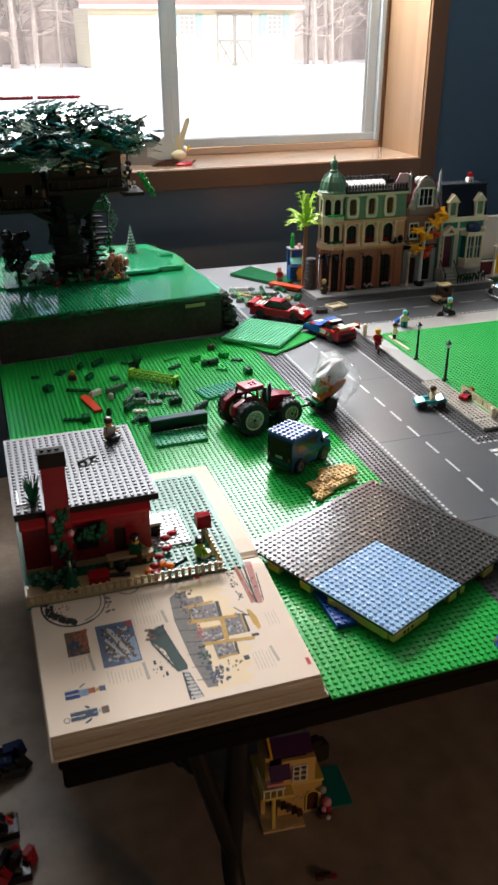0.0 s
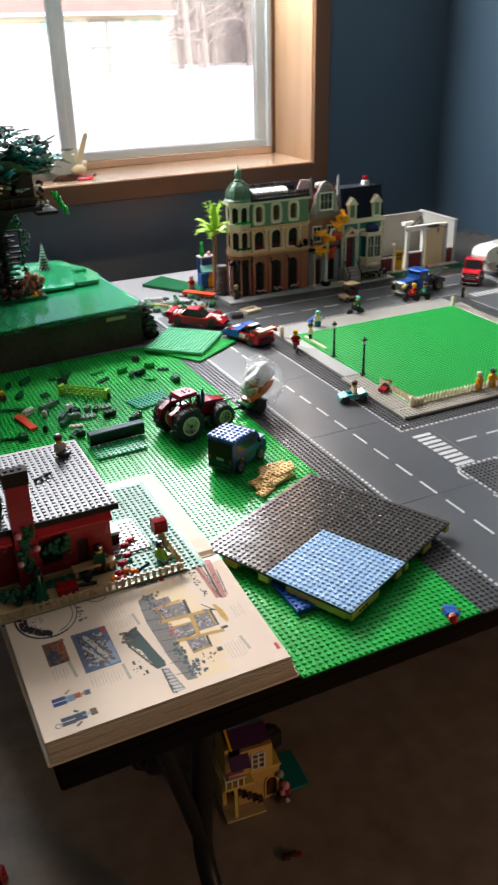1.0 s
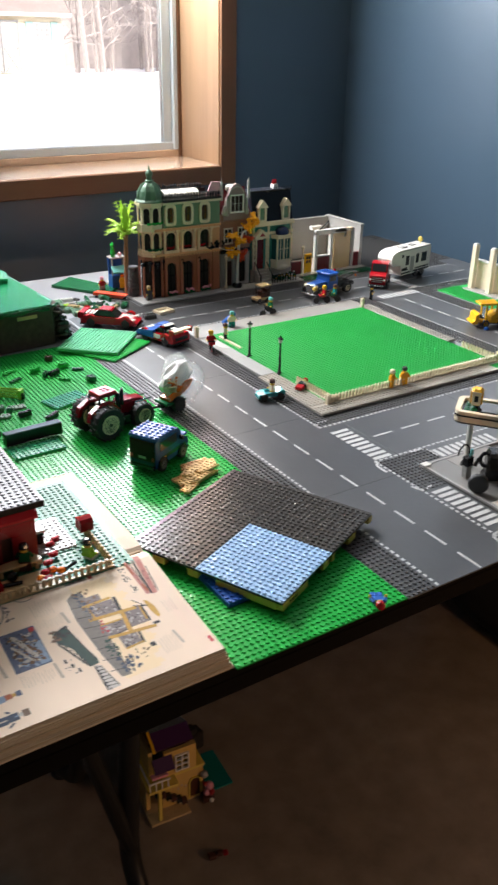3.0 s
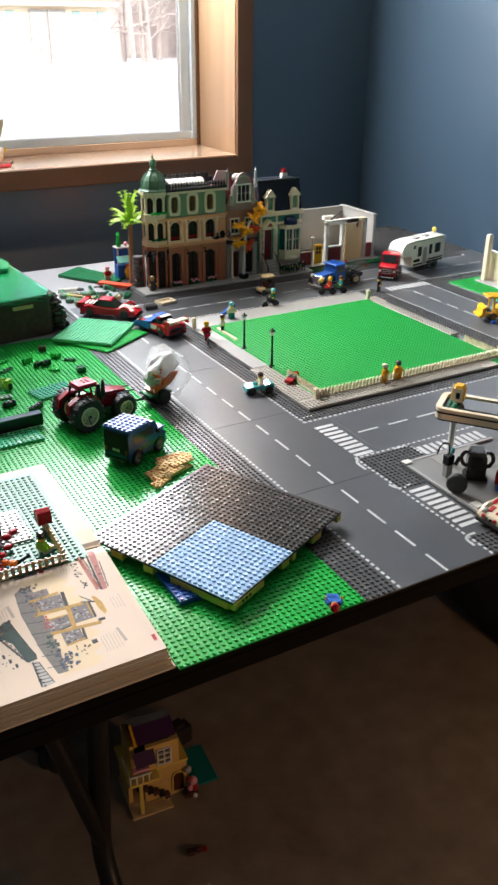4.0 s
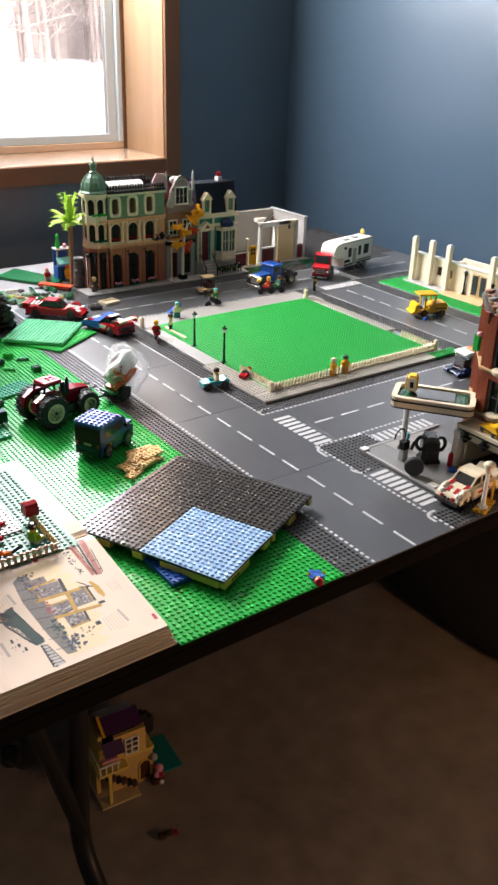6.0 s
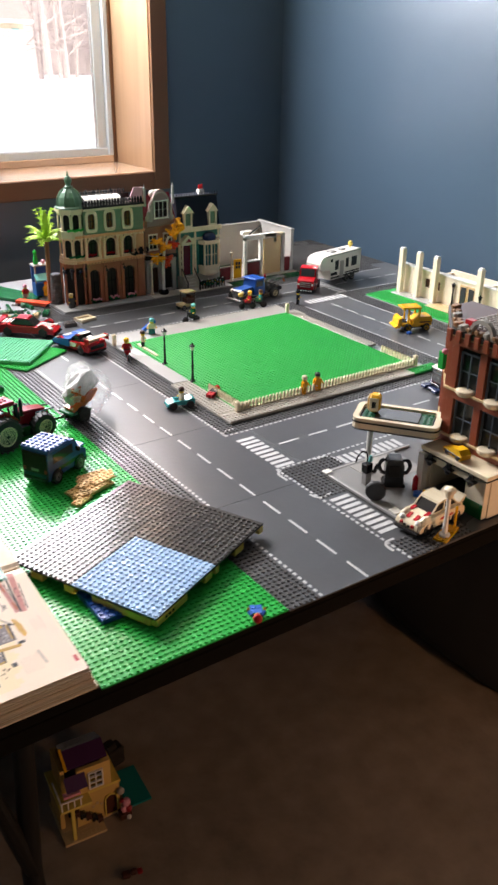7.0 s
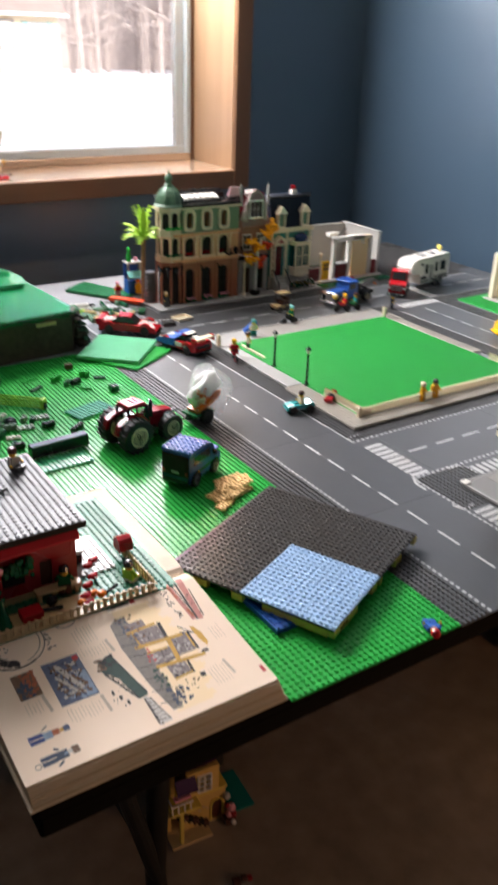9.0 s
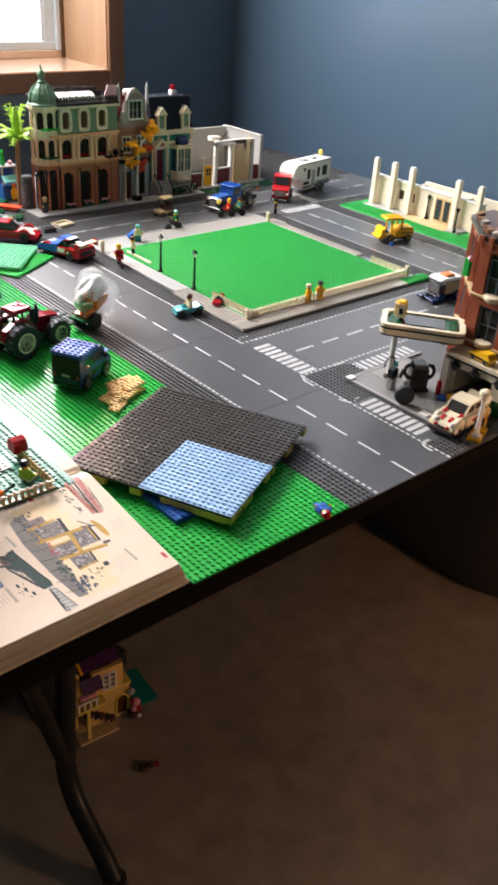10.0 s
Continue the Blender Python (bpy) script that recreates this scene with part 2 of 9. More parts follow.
# ---- building kit: shapes in millimetres, poses in metres ----
class G:
    """Collects the faces of one mesh, each with its material."""

    def __init__(self, mat=None):
        self.v, self.f, self.mi, self.mats, self.cur, self.m = [], [], [], [], 0, Matrix()
        if mat:
            self.use(mat)

    def use(self, mat):
        if mat not in self.mats:
            self.mats.append(mat)
        self.cur = self.mats.index(mat)
        return self

    def at(self, m=None):
        self.m = m or Matrix()
        return self

    def add(self, verts, faces):
        k = len(self.v)
        ident = self.m == Matrix()
        self.v += [tuple(p) if ident else tuple(self.m @ Vector(p)) for p in verts]
        self.f += [tuple(i + k for i in f) for f in faces]
        self.mi += [self.cur] * len(faces)
        return self

    def box(self, x0, x1, y0, y1, z0, z1, c=0.35):
        x0, x1, y0, y1, z0, z1 = min(x0, x1), max(x0, x1), min(y0, y1), max(y0, y1), min(z0, z1), max(z0, z1)
        c = min(c, (x1 - x0) / 3, (y1 - y0) / 3, (z1 - z0) / 3)
        if c <= 0.01:
            v = [(x, y, z) for x in (x0, x1) for y in (y0, y1) for z in (z0, z1)]
            return self.add(v, [(0, 1, 3, 2), (4, 6, 7, 5), (0, 4, 5, 1), (2, 3, 7, 6), (0, 2, 6, 4), (1, 5, 7, 3)])
        v, ids = [], {}
        for sx in (0, 1):
            for sy in (0, 1):
                for sz in (0, 1):
                    X, Y, Z = (x0, x1)[sx], (y0, y1)[sy], (z0, z1)[sz]
                    dx, dy, dz = (c, -c)[sx], (c, -c)[sy], (c, -c)[sz]
                    for ax, p in (("x", (X, Y + dy, Z + dz)), ("y", (X + dx, Y, Z + dz)), ("z", (X + dx, Y + dy, Z))):
                        ids[(sx, sy, sz, ax)] = len(v)
                        v.append(p)
        I = lambda a, b, d, ax: ids[(a, b, d, ax)]
        f = []
        for s in (0, 1):
            q = [I(s, 0, 0, "x"), I(s, 0, 1, "x"), I(s, 1, 1, "x"), I(s, 1, 0, "x")]
            f.append(tuple(q if s == 0 else q[::-1]))
            q = [I(0, s, 0, "y"), I(1, s, 0, "y"), I(1, s, 1, "y"), I(0, s, 1, "y")]
            f.append(tuple(q if s == 0 else q[::-1]))
            q = [I(0, 0, s, "z"), I(0, 1, s, "z"), I(1, 1, s, "z"), I(1, 0, s, "z")]
            f.append(tuple(q if s == 0 else q[::-1]))
        for a in (0, 1):
            for b in (0, 1):
                f.append((I(a, b, 0, "x"), I(a, b, 1, "x"), I(a, b, 1, "y"), I(a, b, 0, "y")))
                f.append((I(a, 0, b, "x"), I(a, 1, b, "x"), I(a, 1, b, "z"), I(a, 0, b, "z")))
                f.append((I(0, a, b, "y"), I(1, a, b, "y"), I(1, a, b, "z"), I(0, a, b, "z")))
                for d in (0, 1):
                    f.append((I(a, b, d, "x"), I(a, b, d, "y"), I(a, b, d, "z")))
        return self.add(v, f)

    def rod(self, p, q, r, n=8, r2=None, caps=True):
        """A round bar from p to q."""
        p, q = Vector(p), Vector(q)
        r2 = r if r2 is None else r2
        d = (q - p).normalized()
        a = d.orthogonal().normalized()
        b = d.cross(a)
        v = []
        for c, rr in ((p, r), (q, r2)):
            v += [c + (a * math.cos(2 * math.pi * i / n) + b * math.sin(2 * math.pi * i / n)) * rr for i in range(n)]
        f = [(i, (i + 1) % n, n + (i + 1) % n, n + i) for i in range(n)]
        if caps:
            f += [tuple(range(n - 1, -1, -1)), tuple(range(n, 2 * n))]
        return self.add(v, f)

    def tube(self, pts, r, n=8):
        for a, b in zip(pts, pts[1:]):
            self.rod(a, b, r, n)
        for p in pts[1:-1]:
            self.ball(p, r, 8, 5)
        return self

    def sweep(self, pts, r, n=12, k=6):
        """One smooth bent tube through the points."""
        q = [Vector(p) for p in pts]
        q = [q[0] * 2 - q[1]] + q + [q[-1] * 2 - q[-2]]
        path = []
        for i in range(1, len(q) - 2):
            for j in range(k):
                t = j / k
                path.append(0.5 * (2 * q[i] + (q[i + 1] - q[i - 1]) * t + (2 * q[i - 1] - 5 * q[i] + 4 * q[i + 1] - q[i + 2]) * t * t + (3 * q[i] - q[i - 1] - 3 * q[i + 1] + q[i + 2]) * t ** 3))
        path.append(q[-2])
        v, f = [], []
        up = Vector((1, 0, 0))
        for i, p in enumerate(path):
            d = (path[min(i + 1, len(path) - 1)] - path[max(i - 1, 0)]).normalized()
            a = (up - d * up.dot(d)).normalized()
            b = d.cross(a)
            v += [(p + (a * math.cos(2 * math.pi * j / n) + b * math.sin(2 * math.pi * j / n)) * r)[:] for j in range(n)]
        for i in range(len(path) - 1):
            f += [(i * n + j, i * n + (j + 1) % n, (i + 1) * n + (j + 1) % n, (i + 1) * n + j) for j in range(n)]
        f += [tuple(range(n))[::-1], tuple(range((len(path) - 1) * n, len(path) * n))]
        return self.add(v, f)

    def ring(self, x, y, z, r, n=8):
        return [(x + r * math.cos(2 * math.pi * i / n), y + r * math.sin(2 * math.pi * i / n), z) for i in range(n)]

    def lathe(self, x, y, prof, n=12):
        """A turned shape about an upright axis: prof is a run of (radius, height)."""
        v, f = [], []
        for r, z in prof:
            v += self.ring(x, y, z, max(r, 0.01), n)
        for k in range(len(prof) - 1):
            f += [(k * n + i, k * n + (i + 1) % n, (k + 1) * n + (i + 1) % n, (k + 1) * n + i) for i in range(n)]
        f += [tuple(range(n - 1, -1, -1)), tuple(range((len(prof) - 1) * n, len(prof) * n))]
        return self.add(v, f)

    def ball(self, c, r, n=10, k=6, sq=(1, 1, 1)):
        v, f = [], []
        for j in range(k + 1):
            a = math.pi * j / k
            for i in range(n):
                b = 2 * math.pi * i / n
                v.append((c[0] + sq[0] * r * max(math.sin(a), 0.001) * math.cos(b), c[1] + sq[1] * r * max(math.sin(a), 0.001) * math.sin(b), c[2] - sq[2] * r * math.cos(a)))
        for j in range(k):
            f += [(j * n + i, j * n + (i + 1) % n, (j + 1) * n + (i + 1) % n, (j + 1) * n + i) for i in range(n)]
        return self.add(v, f)

    def prism(self, poly, a, b, axis="y"):
        """A flat outline pushed from a to b along an axis; the outline lies in the other two, in their order."""
        n = len(poly)
        put = {"x": lambda p, t: (t, p[0], p[1]), "y": lambda p, t: (p[0], t, p[1]), "z": lambda p, t: (p[0], p[1], t)}[axis]
        v = [put(p, a) for p in poly] + [put(p, b) for p in poly]
        f = [(i, (i + 1) % n, n + (i + 1) % n, n + i) for i in range(n)] + [tuple(range(n - 1, -1, -1)), tuple(range(n, 2 * n))]
        return self.add(v, f)

    def studs(self, x0, y0, nx, ny, z, n=10, keep=None, h=1.7):
        """Rows of studs; x0, y0 is the corner of the first square."""
        r = 2.45
        cs = [(r * math.cos(2 * math.pi * (i + 0.5) / n), r * math.sin(2 * math.pi * (i + 0.5) / n)) for i in range(n)]
        for a in range(nx):
            for b in range(ny):
                if keep and not keep(a, b):
                    continue
                x, y = x0 + 8 * a + 4, y0 + 8 * b + 4
                v = [(x + c, y + s, z) for c, s in cs] + [(x + c, y + s, z + h) for c, s in cs]
                f = [(i, (i + 1) % n, n + (i + 1) % n, n + i) for i in range(n)] + [tuple(range(n, 2 * n))]
                self.add(v, f)
        return self

    def brick(self, x, y, z, nx, ny, high=9.6, studs=True, n=8):
        self.box(x + 0.1, x + 8 * nx - 0.1, y + 0.1, y + 8 * ny - 0.1, z, z + high - 0.1, 0.3)
        if studs:
            self.studs(x, y, nx, ny, z + high - 0.1, n)
        return self

    def wall(self, x0, x1, y0, y1, z0, z1, holes=()):
        """A wall along x with square openings (xa, xb, za, zb)."""
        xs = sorted({x0, x1, *[h[0] for h in holes], *[h[1] for h in holes]})
        zs = sorted({z0, z1, *[h[2] for h in holes], *[h[3] for h in holes]})
        for a, b in zip(xs, xs[1:]):
            start = None
            for c, d in zip(zs, zs[1:]):
                inside = any(h[0] <= a and b <= h[1] and h[2] <= c and d <= h[3] for h in holes)
                if inside and start is not None:
                    self.box(a, b, y0, y1, start, c, 0)
                    start = None
                elif not inside and start is None:
                    start = c
            if start is not None:
                self.box(a, b, y0, y1, start, z1, 0)
        return self

    def mesh(self, name, scale=0.001, smooth=False):
        me = bpy.data.meshes.new(name)
        me.from_pydata([(x * scale, y * scale, z * scale) for x, y, z in self.v], [], self.f)
        for m in self.mats:
            me.materials.append(m)
        me.polygons.foreach_set("material_index", self.mi)
        if smooth:
            me.polygons.foreach_set("use_smooth", [True] * len(self.f))
        bm = bmesh.new()
        bm.from_mesh(me)
        bmesh.ops.recalc_face_normals(bm, faces=bm.faces)
        bm.to_mesh(me)
        bm.free()
        me.update()
        return me


def thing(name, m, label, category, group="", kind=""):
    """An Empty at a thing's base."""
    ob = new(name)
    ob.empty_display_size = 0.02
    ob.matrix_world = m
    return tagged(ob, label, category, group, kind)


def part(name, g, parent, label="", smooth=False, scale=0.001):
    ob = new(name, g.mesh(name, scale, smooth))
    ob.parent = parent
    return tagged(ob, label)


def solo(name, g, m, label, category="", group="", kind="", smooth=False, scale=0.001):
    ob = new(name, g.mesh(name, scale, smooth))
    ob.matrix_world = m
    return tagged(ob, label, category, group, kind)


def on(x, y, z=0.0, turn=0.0):
    """A pose on the table: metres, z above the road plates, turned in degrees."""
    return pose(x, y, 0.742 + z, 0, 0, turn)
# thicket paled as well, with the distance haze in its colour
THICKET = material("hazy_pale_thicket", (0.47, 0.425, 0.41), 0.95, vary=0.25, grain=3)
PALETAN = plastic("warm_tan_plastic", (0.84, 0.55, 0.23), 0.55, 0.02, 0.15)
VANBLUE = plastic("deep_blue_plastic", (0.018, 0.095, 0.28), 0.25)
SLATE = material("blue_black_plastic", (0.005, 0.009, 0.020), 0.6, vary=0.1, grain=40, spec=0.2)
PANEL = plastic("panel_grey_plastic", (0.080, 0.074, 0.068), 0.17, 0.004, 0.27)
GARDEN = plastic("garden_green_plastic", (0.012, 0.19, 0.10), 0.42)
ROOFGREY = plastic("roof_grey_plastic", (0.075, 0.074, 0.082), 0.34, 0.008, 0.18)
IVORY = plastic("ivory_plastic", (0.93, 0.74, 0.52), 0.45)
PALMBARK = plastic("brown_palm_plastic", (0.33, 0.17, 0.08), 0.4)
PAVE = plastic("warm_grey_tile_plastic", (0.27, 0.25, 0.225), 0.36)
BRICKBROWN = coursed("brown_brick_plastic", (0.30, 0.135, 0.085), 0.32)
ROSE = plastic("pale_pink_plastic", (0.80, 0.48, 0.50), 0.25)
BUGGY = plastic("deep_aqua_plastic", (0.025, 0.32, 0.33), 0.25)
PEACH = plastic("pale_nougat_plastic", (0.84, 0.55, 0.35), 0.32)
OCHRE = plastic("pale_ochre_plastic", (0.66, 0.43, 0.13))
LIDGREEN = plastic("sea_green_plastic", (0.012, 0.36, 0.135), 0.16, 0.008, 0.6)
TRACTORRED = plastic("tractor_red_plastic", (0.27, 0.010, 0.022), 0.2)
NOUGATWALL = coursed("deep_nougat_plastic", (0.74, 0.34, 0.165), 0.3)
DOMEGREEN = plastic("weathered_green_plastic", (0.105, 0.205, 0.125), 0.3)
AMBERPANE = plastic("amber_brown_plastic", (0.16, 0.065, 0.02), 0.2)
TEALGLASS = plastic("dark_teal_plastic", (0.008, 0.085, 0.085), 0.15)
COURT = plastic("forecourt_grey_plastic", (0.205, 0.20, 0.19), 0.34)
MINT = plastic("mint_green_plastic", (0.13, 0.50, 0.26), 0.2, 0.008, 0.6)
PACKET = material("white_paper_packet", (0.90, 0.89, 0.86), 0.5, vary=0.04, grain=20, bump=0.1, bump_grain=40)
FRAMEGREY = plastic("blue_grey_plastic", (0.10, 0.125, 0.15), 0.25)
BLACKFORM = material("black_form_surface", (0.022, 0.021, 0.020), 0.85, vary=0.4, grain=14, bump=0.3, bump_grain=30)
SLATETOP = plastic("slate_top_plastic", (0.05, 0.085, 0.085), 0.14, 0.004, 0.9)
VERMILION = plastic("red_orange_plastic", (0.66, 0.055, 0.010), 0.3)
FROND = plastic("yellow_green_plastic", (0.40, 0.62, 0.07), 0.35)
FROST = plastic("frosty_green_plastic", (0.62, 0.70, 0.68), 0.25)


def varnish(mat, weight, rough, ior=1.6):
    """A clear glossy layer over a material."""
    b = mat.node_tree.nodes["Principled BSDF"]
    b.inputs["Coat Weight"].default_value, b.inputs["Coat Roughness"].default_value, b.inputs["Coat IOR"].default_value = weight, rough, ior


varnish(LIDGREEN, 1.0, 0.10, 1.7)
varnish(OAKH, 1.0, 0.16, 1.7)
BRICKRED = coursed("brick_red_plastic", (0.29, 0.066, 0.030), 0.3)

# ---- the room ----
def slab(name, x0, x1, y0, y1, z0, z1, mat, label, category, bevel=0.0):
    g = G(mat)
    g.box(x0 * 1000, x1 * 1000, y0 * 1000, y1 * 1000, z0 * 1000, z1 * 1000, bevel)
    return solo(name, g, Matrix(), label, category, kind="structure")


WX0, WX1, WZ0, WZ1 = -0.16, 1.46, 0.966, 2.33     # the window's finished opening
slab("floor", -2.2, 2.2, -2.6, 2.85, -0.05, 0.0, CARPET, "mottled brown stained concrete floor", "floor")
slab("ceiling", -2.2, 2.2, -2.6, 2.85, 2.44, 2.50, CEIL, "plain grey ceiling, unseen", "ceiling")
slab("wall_east", 2.005, 2.12, -2.6, 2.62, 0.0, 2.44, PAINT, "wall painted dark blue, lit from the window", "wall")
slab("wall_west", -2.2, -2.1, -2.6, 2.62, 0.0, 2.44, PAINT, "dark blue painted wall", "wall")
slab("wall_south", -2.1, 2.005, -2.6, -2.5, 0.0, 2.44, PAINT, "dark blue painted wall", "wall")
_g = G(PAINT)
_g.wall(-2100, 2120, 2620, 2940, 0, 2440, [(WX0 * 1000 - 20, WX1 * 1000 + 20, WZ0 * 1000 - 22, WZ1 * 1000 + 20)])
solo("wall_north", _g, Matrix(), "dark blue painted wall with a wide deep window", "wall", kind="structure")


def window():
    w = thing("window_1", Matrix(), "wide sliding window deep in an oak lined opening", "window", kind="structure")
    a, b, c, d = WX0 * 1000, WX1 * 1000, WZ0 * 1000, WZ1 * 1000
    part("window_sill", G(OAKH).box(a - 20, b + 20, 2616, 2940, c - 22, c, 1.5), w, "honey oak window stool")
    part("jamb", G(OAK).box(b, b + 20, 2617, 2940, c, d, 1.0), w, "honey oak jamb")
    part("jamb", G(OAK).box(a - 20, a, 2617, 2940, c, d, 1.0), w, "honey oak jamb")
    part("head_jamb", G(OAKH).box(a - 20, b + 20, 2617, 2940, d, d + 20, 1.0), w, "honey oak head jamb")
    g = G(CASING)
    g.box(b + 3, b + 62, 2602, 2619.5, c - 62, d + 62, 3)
    part("casing", g, w, "dark brown casing board")
    part("casing", G(CASING).box(a - 62, a - 3, 2602, 2619.5, c - 62, d + 62, 3), w, "dark brown casing board")
    part("casing", G(CASINGH).box(a - 3, b + 3, 2603, 2619.5, c - 62, c - 1, 3), w, "dark brown apron casing")
    part("casing", G(CASINGH).box(a - 3, b + 3, 2603, 2619.5, d + 3, d + 62, 3), w, "dark brown head casing")
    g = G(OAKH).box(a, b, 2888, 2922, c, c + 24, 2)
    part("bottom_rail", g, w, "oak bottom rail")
    # dark strip drawn where the gap between jamb and frame lies in shade
    part("stop_bead", G(CASING).box(b - 12, b - 0.2, 2880, 2930, c + 0.4, d, 2), w, "dark strip standing for the gap beside the frame")
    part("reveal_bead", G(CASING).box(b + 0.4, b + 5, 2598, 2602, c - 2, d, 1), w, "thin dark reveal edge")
    g = G(VINYL)
    g.box(a, b - 12.2, 2882, 2930, d - 40, d, 2)
    g.box(b - 30, b - 12.2, 2884, 2930, c + 24.2, d, 2).box(b - 66, b - 32, 2898, 2926, c + 24.2, d, 2)
    g.box(a, a + 45, 2888, 2930, c + 24.2, d, 2)
    g.box(a, b - 12.2, 2894, 2926, c + 24.2, c + 50, 2)
    part("frame", g, w, "white vinyl frame")
    part("glazing_seal", G(LGREY).box(b - 69, b - 66, 2904, 2918, c + 50, d, 0.5), w, "grey glazing seal")
    m = 686
    g = G(VINYL).box(m - 20, m + 8, 2882, 2904, c + 24.2, d, 2).box(m + 6, m + 38, 2904, 2928, c + 24.2, d, 2)
    part("meeting_stile", g, w, "white vinyl meeting stile")
    for x0, x1, y in ((a + 45, m - 16, 2892), (m + 38, b - 68, 2912)):
        p = part("pane", G(GLASS).box(x0, x1, y, y + 3, c + 52, d - 38, 0), w, "clear glass pane")
        p.visible_shadow = False


window()

# ---- outdoors ----
g = G(SNOW)
g.prism([(-40, -0.36), (3, -0.36), (28, 0.17), (30.5, 0.15), (37, -0.16), (110, -0.16), (110, -1.5), (-40, -1.5)], -90, 90, "x")
solo("ground", g, Matrix(), "snow covered yard rising gently", "ground", kind="structure", scale=1.0)


def shed():
    s = thing("garden_shed", pose(0, 0, 0.14) @ Matrix.Diagonal((1, 1, 0.80, 1)), "pale yellow garden shed with a pale red roof", "shed")
    g = G(SIDING)
    for k in range(16):
        g.box(4.4, 11.45, 30.0 - 0.012 * (k % 2), 33.5, 0.02 + 0.14 * k, 0.02 + 0.14 * (k + 1) - 0.006, 0.006)
    part("wall", g, s, scale=1.0)
    g = G(SHINGLE)
    for k in range(11):
        y, z = 29.6 + 0.19 * k, 2.30 + 0.15 * k
        g.prism([(y, z), (y + 0.24, z + 0.19), (y + 0.24, z + 0.22), (y, z + 0.03)], 4.1, 11.62, "x")
    part("roof", g, s, "pale red shingles in courses", scale=1.0)
    part("roof_trim", G(VINYL).box(4.08, 11.64, 29.55, 29.62, 2.20, 2.32, 0.01), s, "white eaves board", scale=1.0)
    for x in (7.38, 10.46):
        w = part("shed_window", G(VINYL).box(x - 0.03, x + 0.53, 29.93, 30.0, 1.22, 1.98, 0.01), s, "small white window", scale=1.0)
        for i in range(3):
            for j in range(4):
                part("pane", G(HAZYTRIM).box(x + 0.02 + 0.17 * i, x + 0.15 + 0.17 * i, 29.90, 29.935, 1.27 + 0.175 * j, 1.41 + 0.175 * j, 0), w, scale=1.0)
        for dx in (-0.30, 0.56):
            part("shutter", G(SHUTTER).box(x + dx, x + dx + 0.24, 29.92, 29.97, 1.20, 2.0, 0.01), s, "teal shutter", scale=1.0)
    for x in (8.66, 9.29):
        d = part("door", G(SIDING).box(x, x + 0.61, 29.92, 29.99, 0.05, 2.05, 0.01), s, "pale door leaf with a dark brace", scale=1.0)
        b = G(HAZYTRIM).box(x, x + 0.06, 29.88, 29.925, 0.05, 2.05, 0).box(x + 0.55, x + 0.61, 29.88, 29.925, 0.05, 2.05, 0)
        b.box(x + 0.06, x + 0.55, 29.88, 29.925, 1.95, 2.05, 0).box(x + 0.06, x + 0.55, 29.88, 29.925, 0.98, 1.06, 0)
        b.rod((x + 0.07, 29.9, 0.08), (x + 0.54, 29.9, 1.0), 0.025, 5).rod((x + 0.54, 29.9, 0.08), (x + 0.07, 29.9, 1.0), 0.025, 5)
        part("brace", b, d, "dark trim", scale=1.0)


shed()


def woods():
    """A far belt of bare trees: stems and fans of twigs before a pale thicket."""
    rnd = random.Random(5)
    g = G(TWIG)
    for k in range(190):
        x, y = -8 + 46 * rnd.random(), 35 + 7 * rnd.random()
        h, r = 7 + 5 * rnd.random(), 0.05 + 0.08 * rnd.random()
        top = (x + rnd.uniform(-0.6, 0.6), y, 0.0 + h)
        g.rod((x, y, -0.3), top, r, 5, r * 0.3)
        for j in range(16):
            t = 0.05 + 0.9 * rnd.random()
            p = (x + (top[0] - x) * t, y, 0.2 + h * t)
            a, l = rnd.uniform(-2.2, 2.2), 0.8 + 1.8 * rnd.random()
            q = (p[0] + l * math.sin(a), p[1] + rnd.uniform(-1, 1), p[2] + l * abs(math.cos(a)))
            g.rod(p, q, 0.03, 4, 0.01)
            for e in range(4):
                a2 = a + rnd.uniform(-1.2, 1.2)
                u = rnd.random()
                s = tuple(p[i] + (q[i] - p[i]) * u for i in range(3))
                g.rod(s, (s[0] + 0.8 * math.sin(a2), s[1], s[2] + 0.8 * abs(math.cos(a2))), 0.02, 3, 0.006)
    solo("bare_woods", g, Matrix(), "belt of bare winter trees beyond the yard", "trees", kind="stuff", scale=1.0)
    g = G(THICKET)
    for k in range(170):
        x = -18 + 0.42 * k
        g.ball((x + rnd.uniform(-0.3, 0.3), 46 + 2 * rnd.random(), 3.4 + 4 * rnd.random()), 1.8 + 1.6 * rnd.random(), 8, 6, (1, 0.5, 1.8 + rnd.random()))
        g.ball((x + rnd.uniform(-0.3, 0.3), 44 + rnd.random(), 1.2), 1.2 + 0.8 * rnd.random(), 8, 6, (1, 0.5, 1.3))
    solo("far_thicket", g, Matrix(), "pale grey brown thicket far beyond the yard", "trees", kind="stuff", scale=1.0)


woods()


# stand added out of view to carry the warm fill light
def fill_lamp_stand():
    l = thing("fill_lamp_stand", pose(1.15, -0.24, 0), "added unseen lamp stand, black with an open white ring", "lamp")
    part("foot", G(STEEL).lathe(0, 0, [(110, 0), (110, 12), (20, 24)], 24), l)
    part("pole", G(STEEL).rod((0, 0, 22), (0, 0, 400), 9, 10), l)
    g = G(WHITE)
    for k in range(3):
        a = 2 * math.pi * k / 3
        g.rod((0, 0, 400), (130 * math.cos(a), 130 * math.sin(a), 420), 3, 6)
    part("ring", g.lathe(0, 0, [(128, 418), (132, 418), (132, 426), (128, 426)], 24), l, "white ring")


fill_lamp_stand()


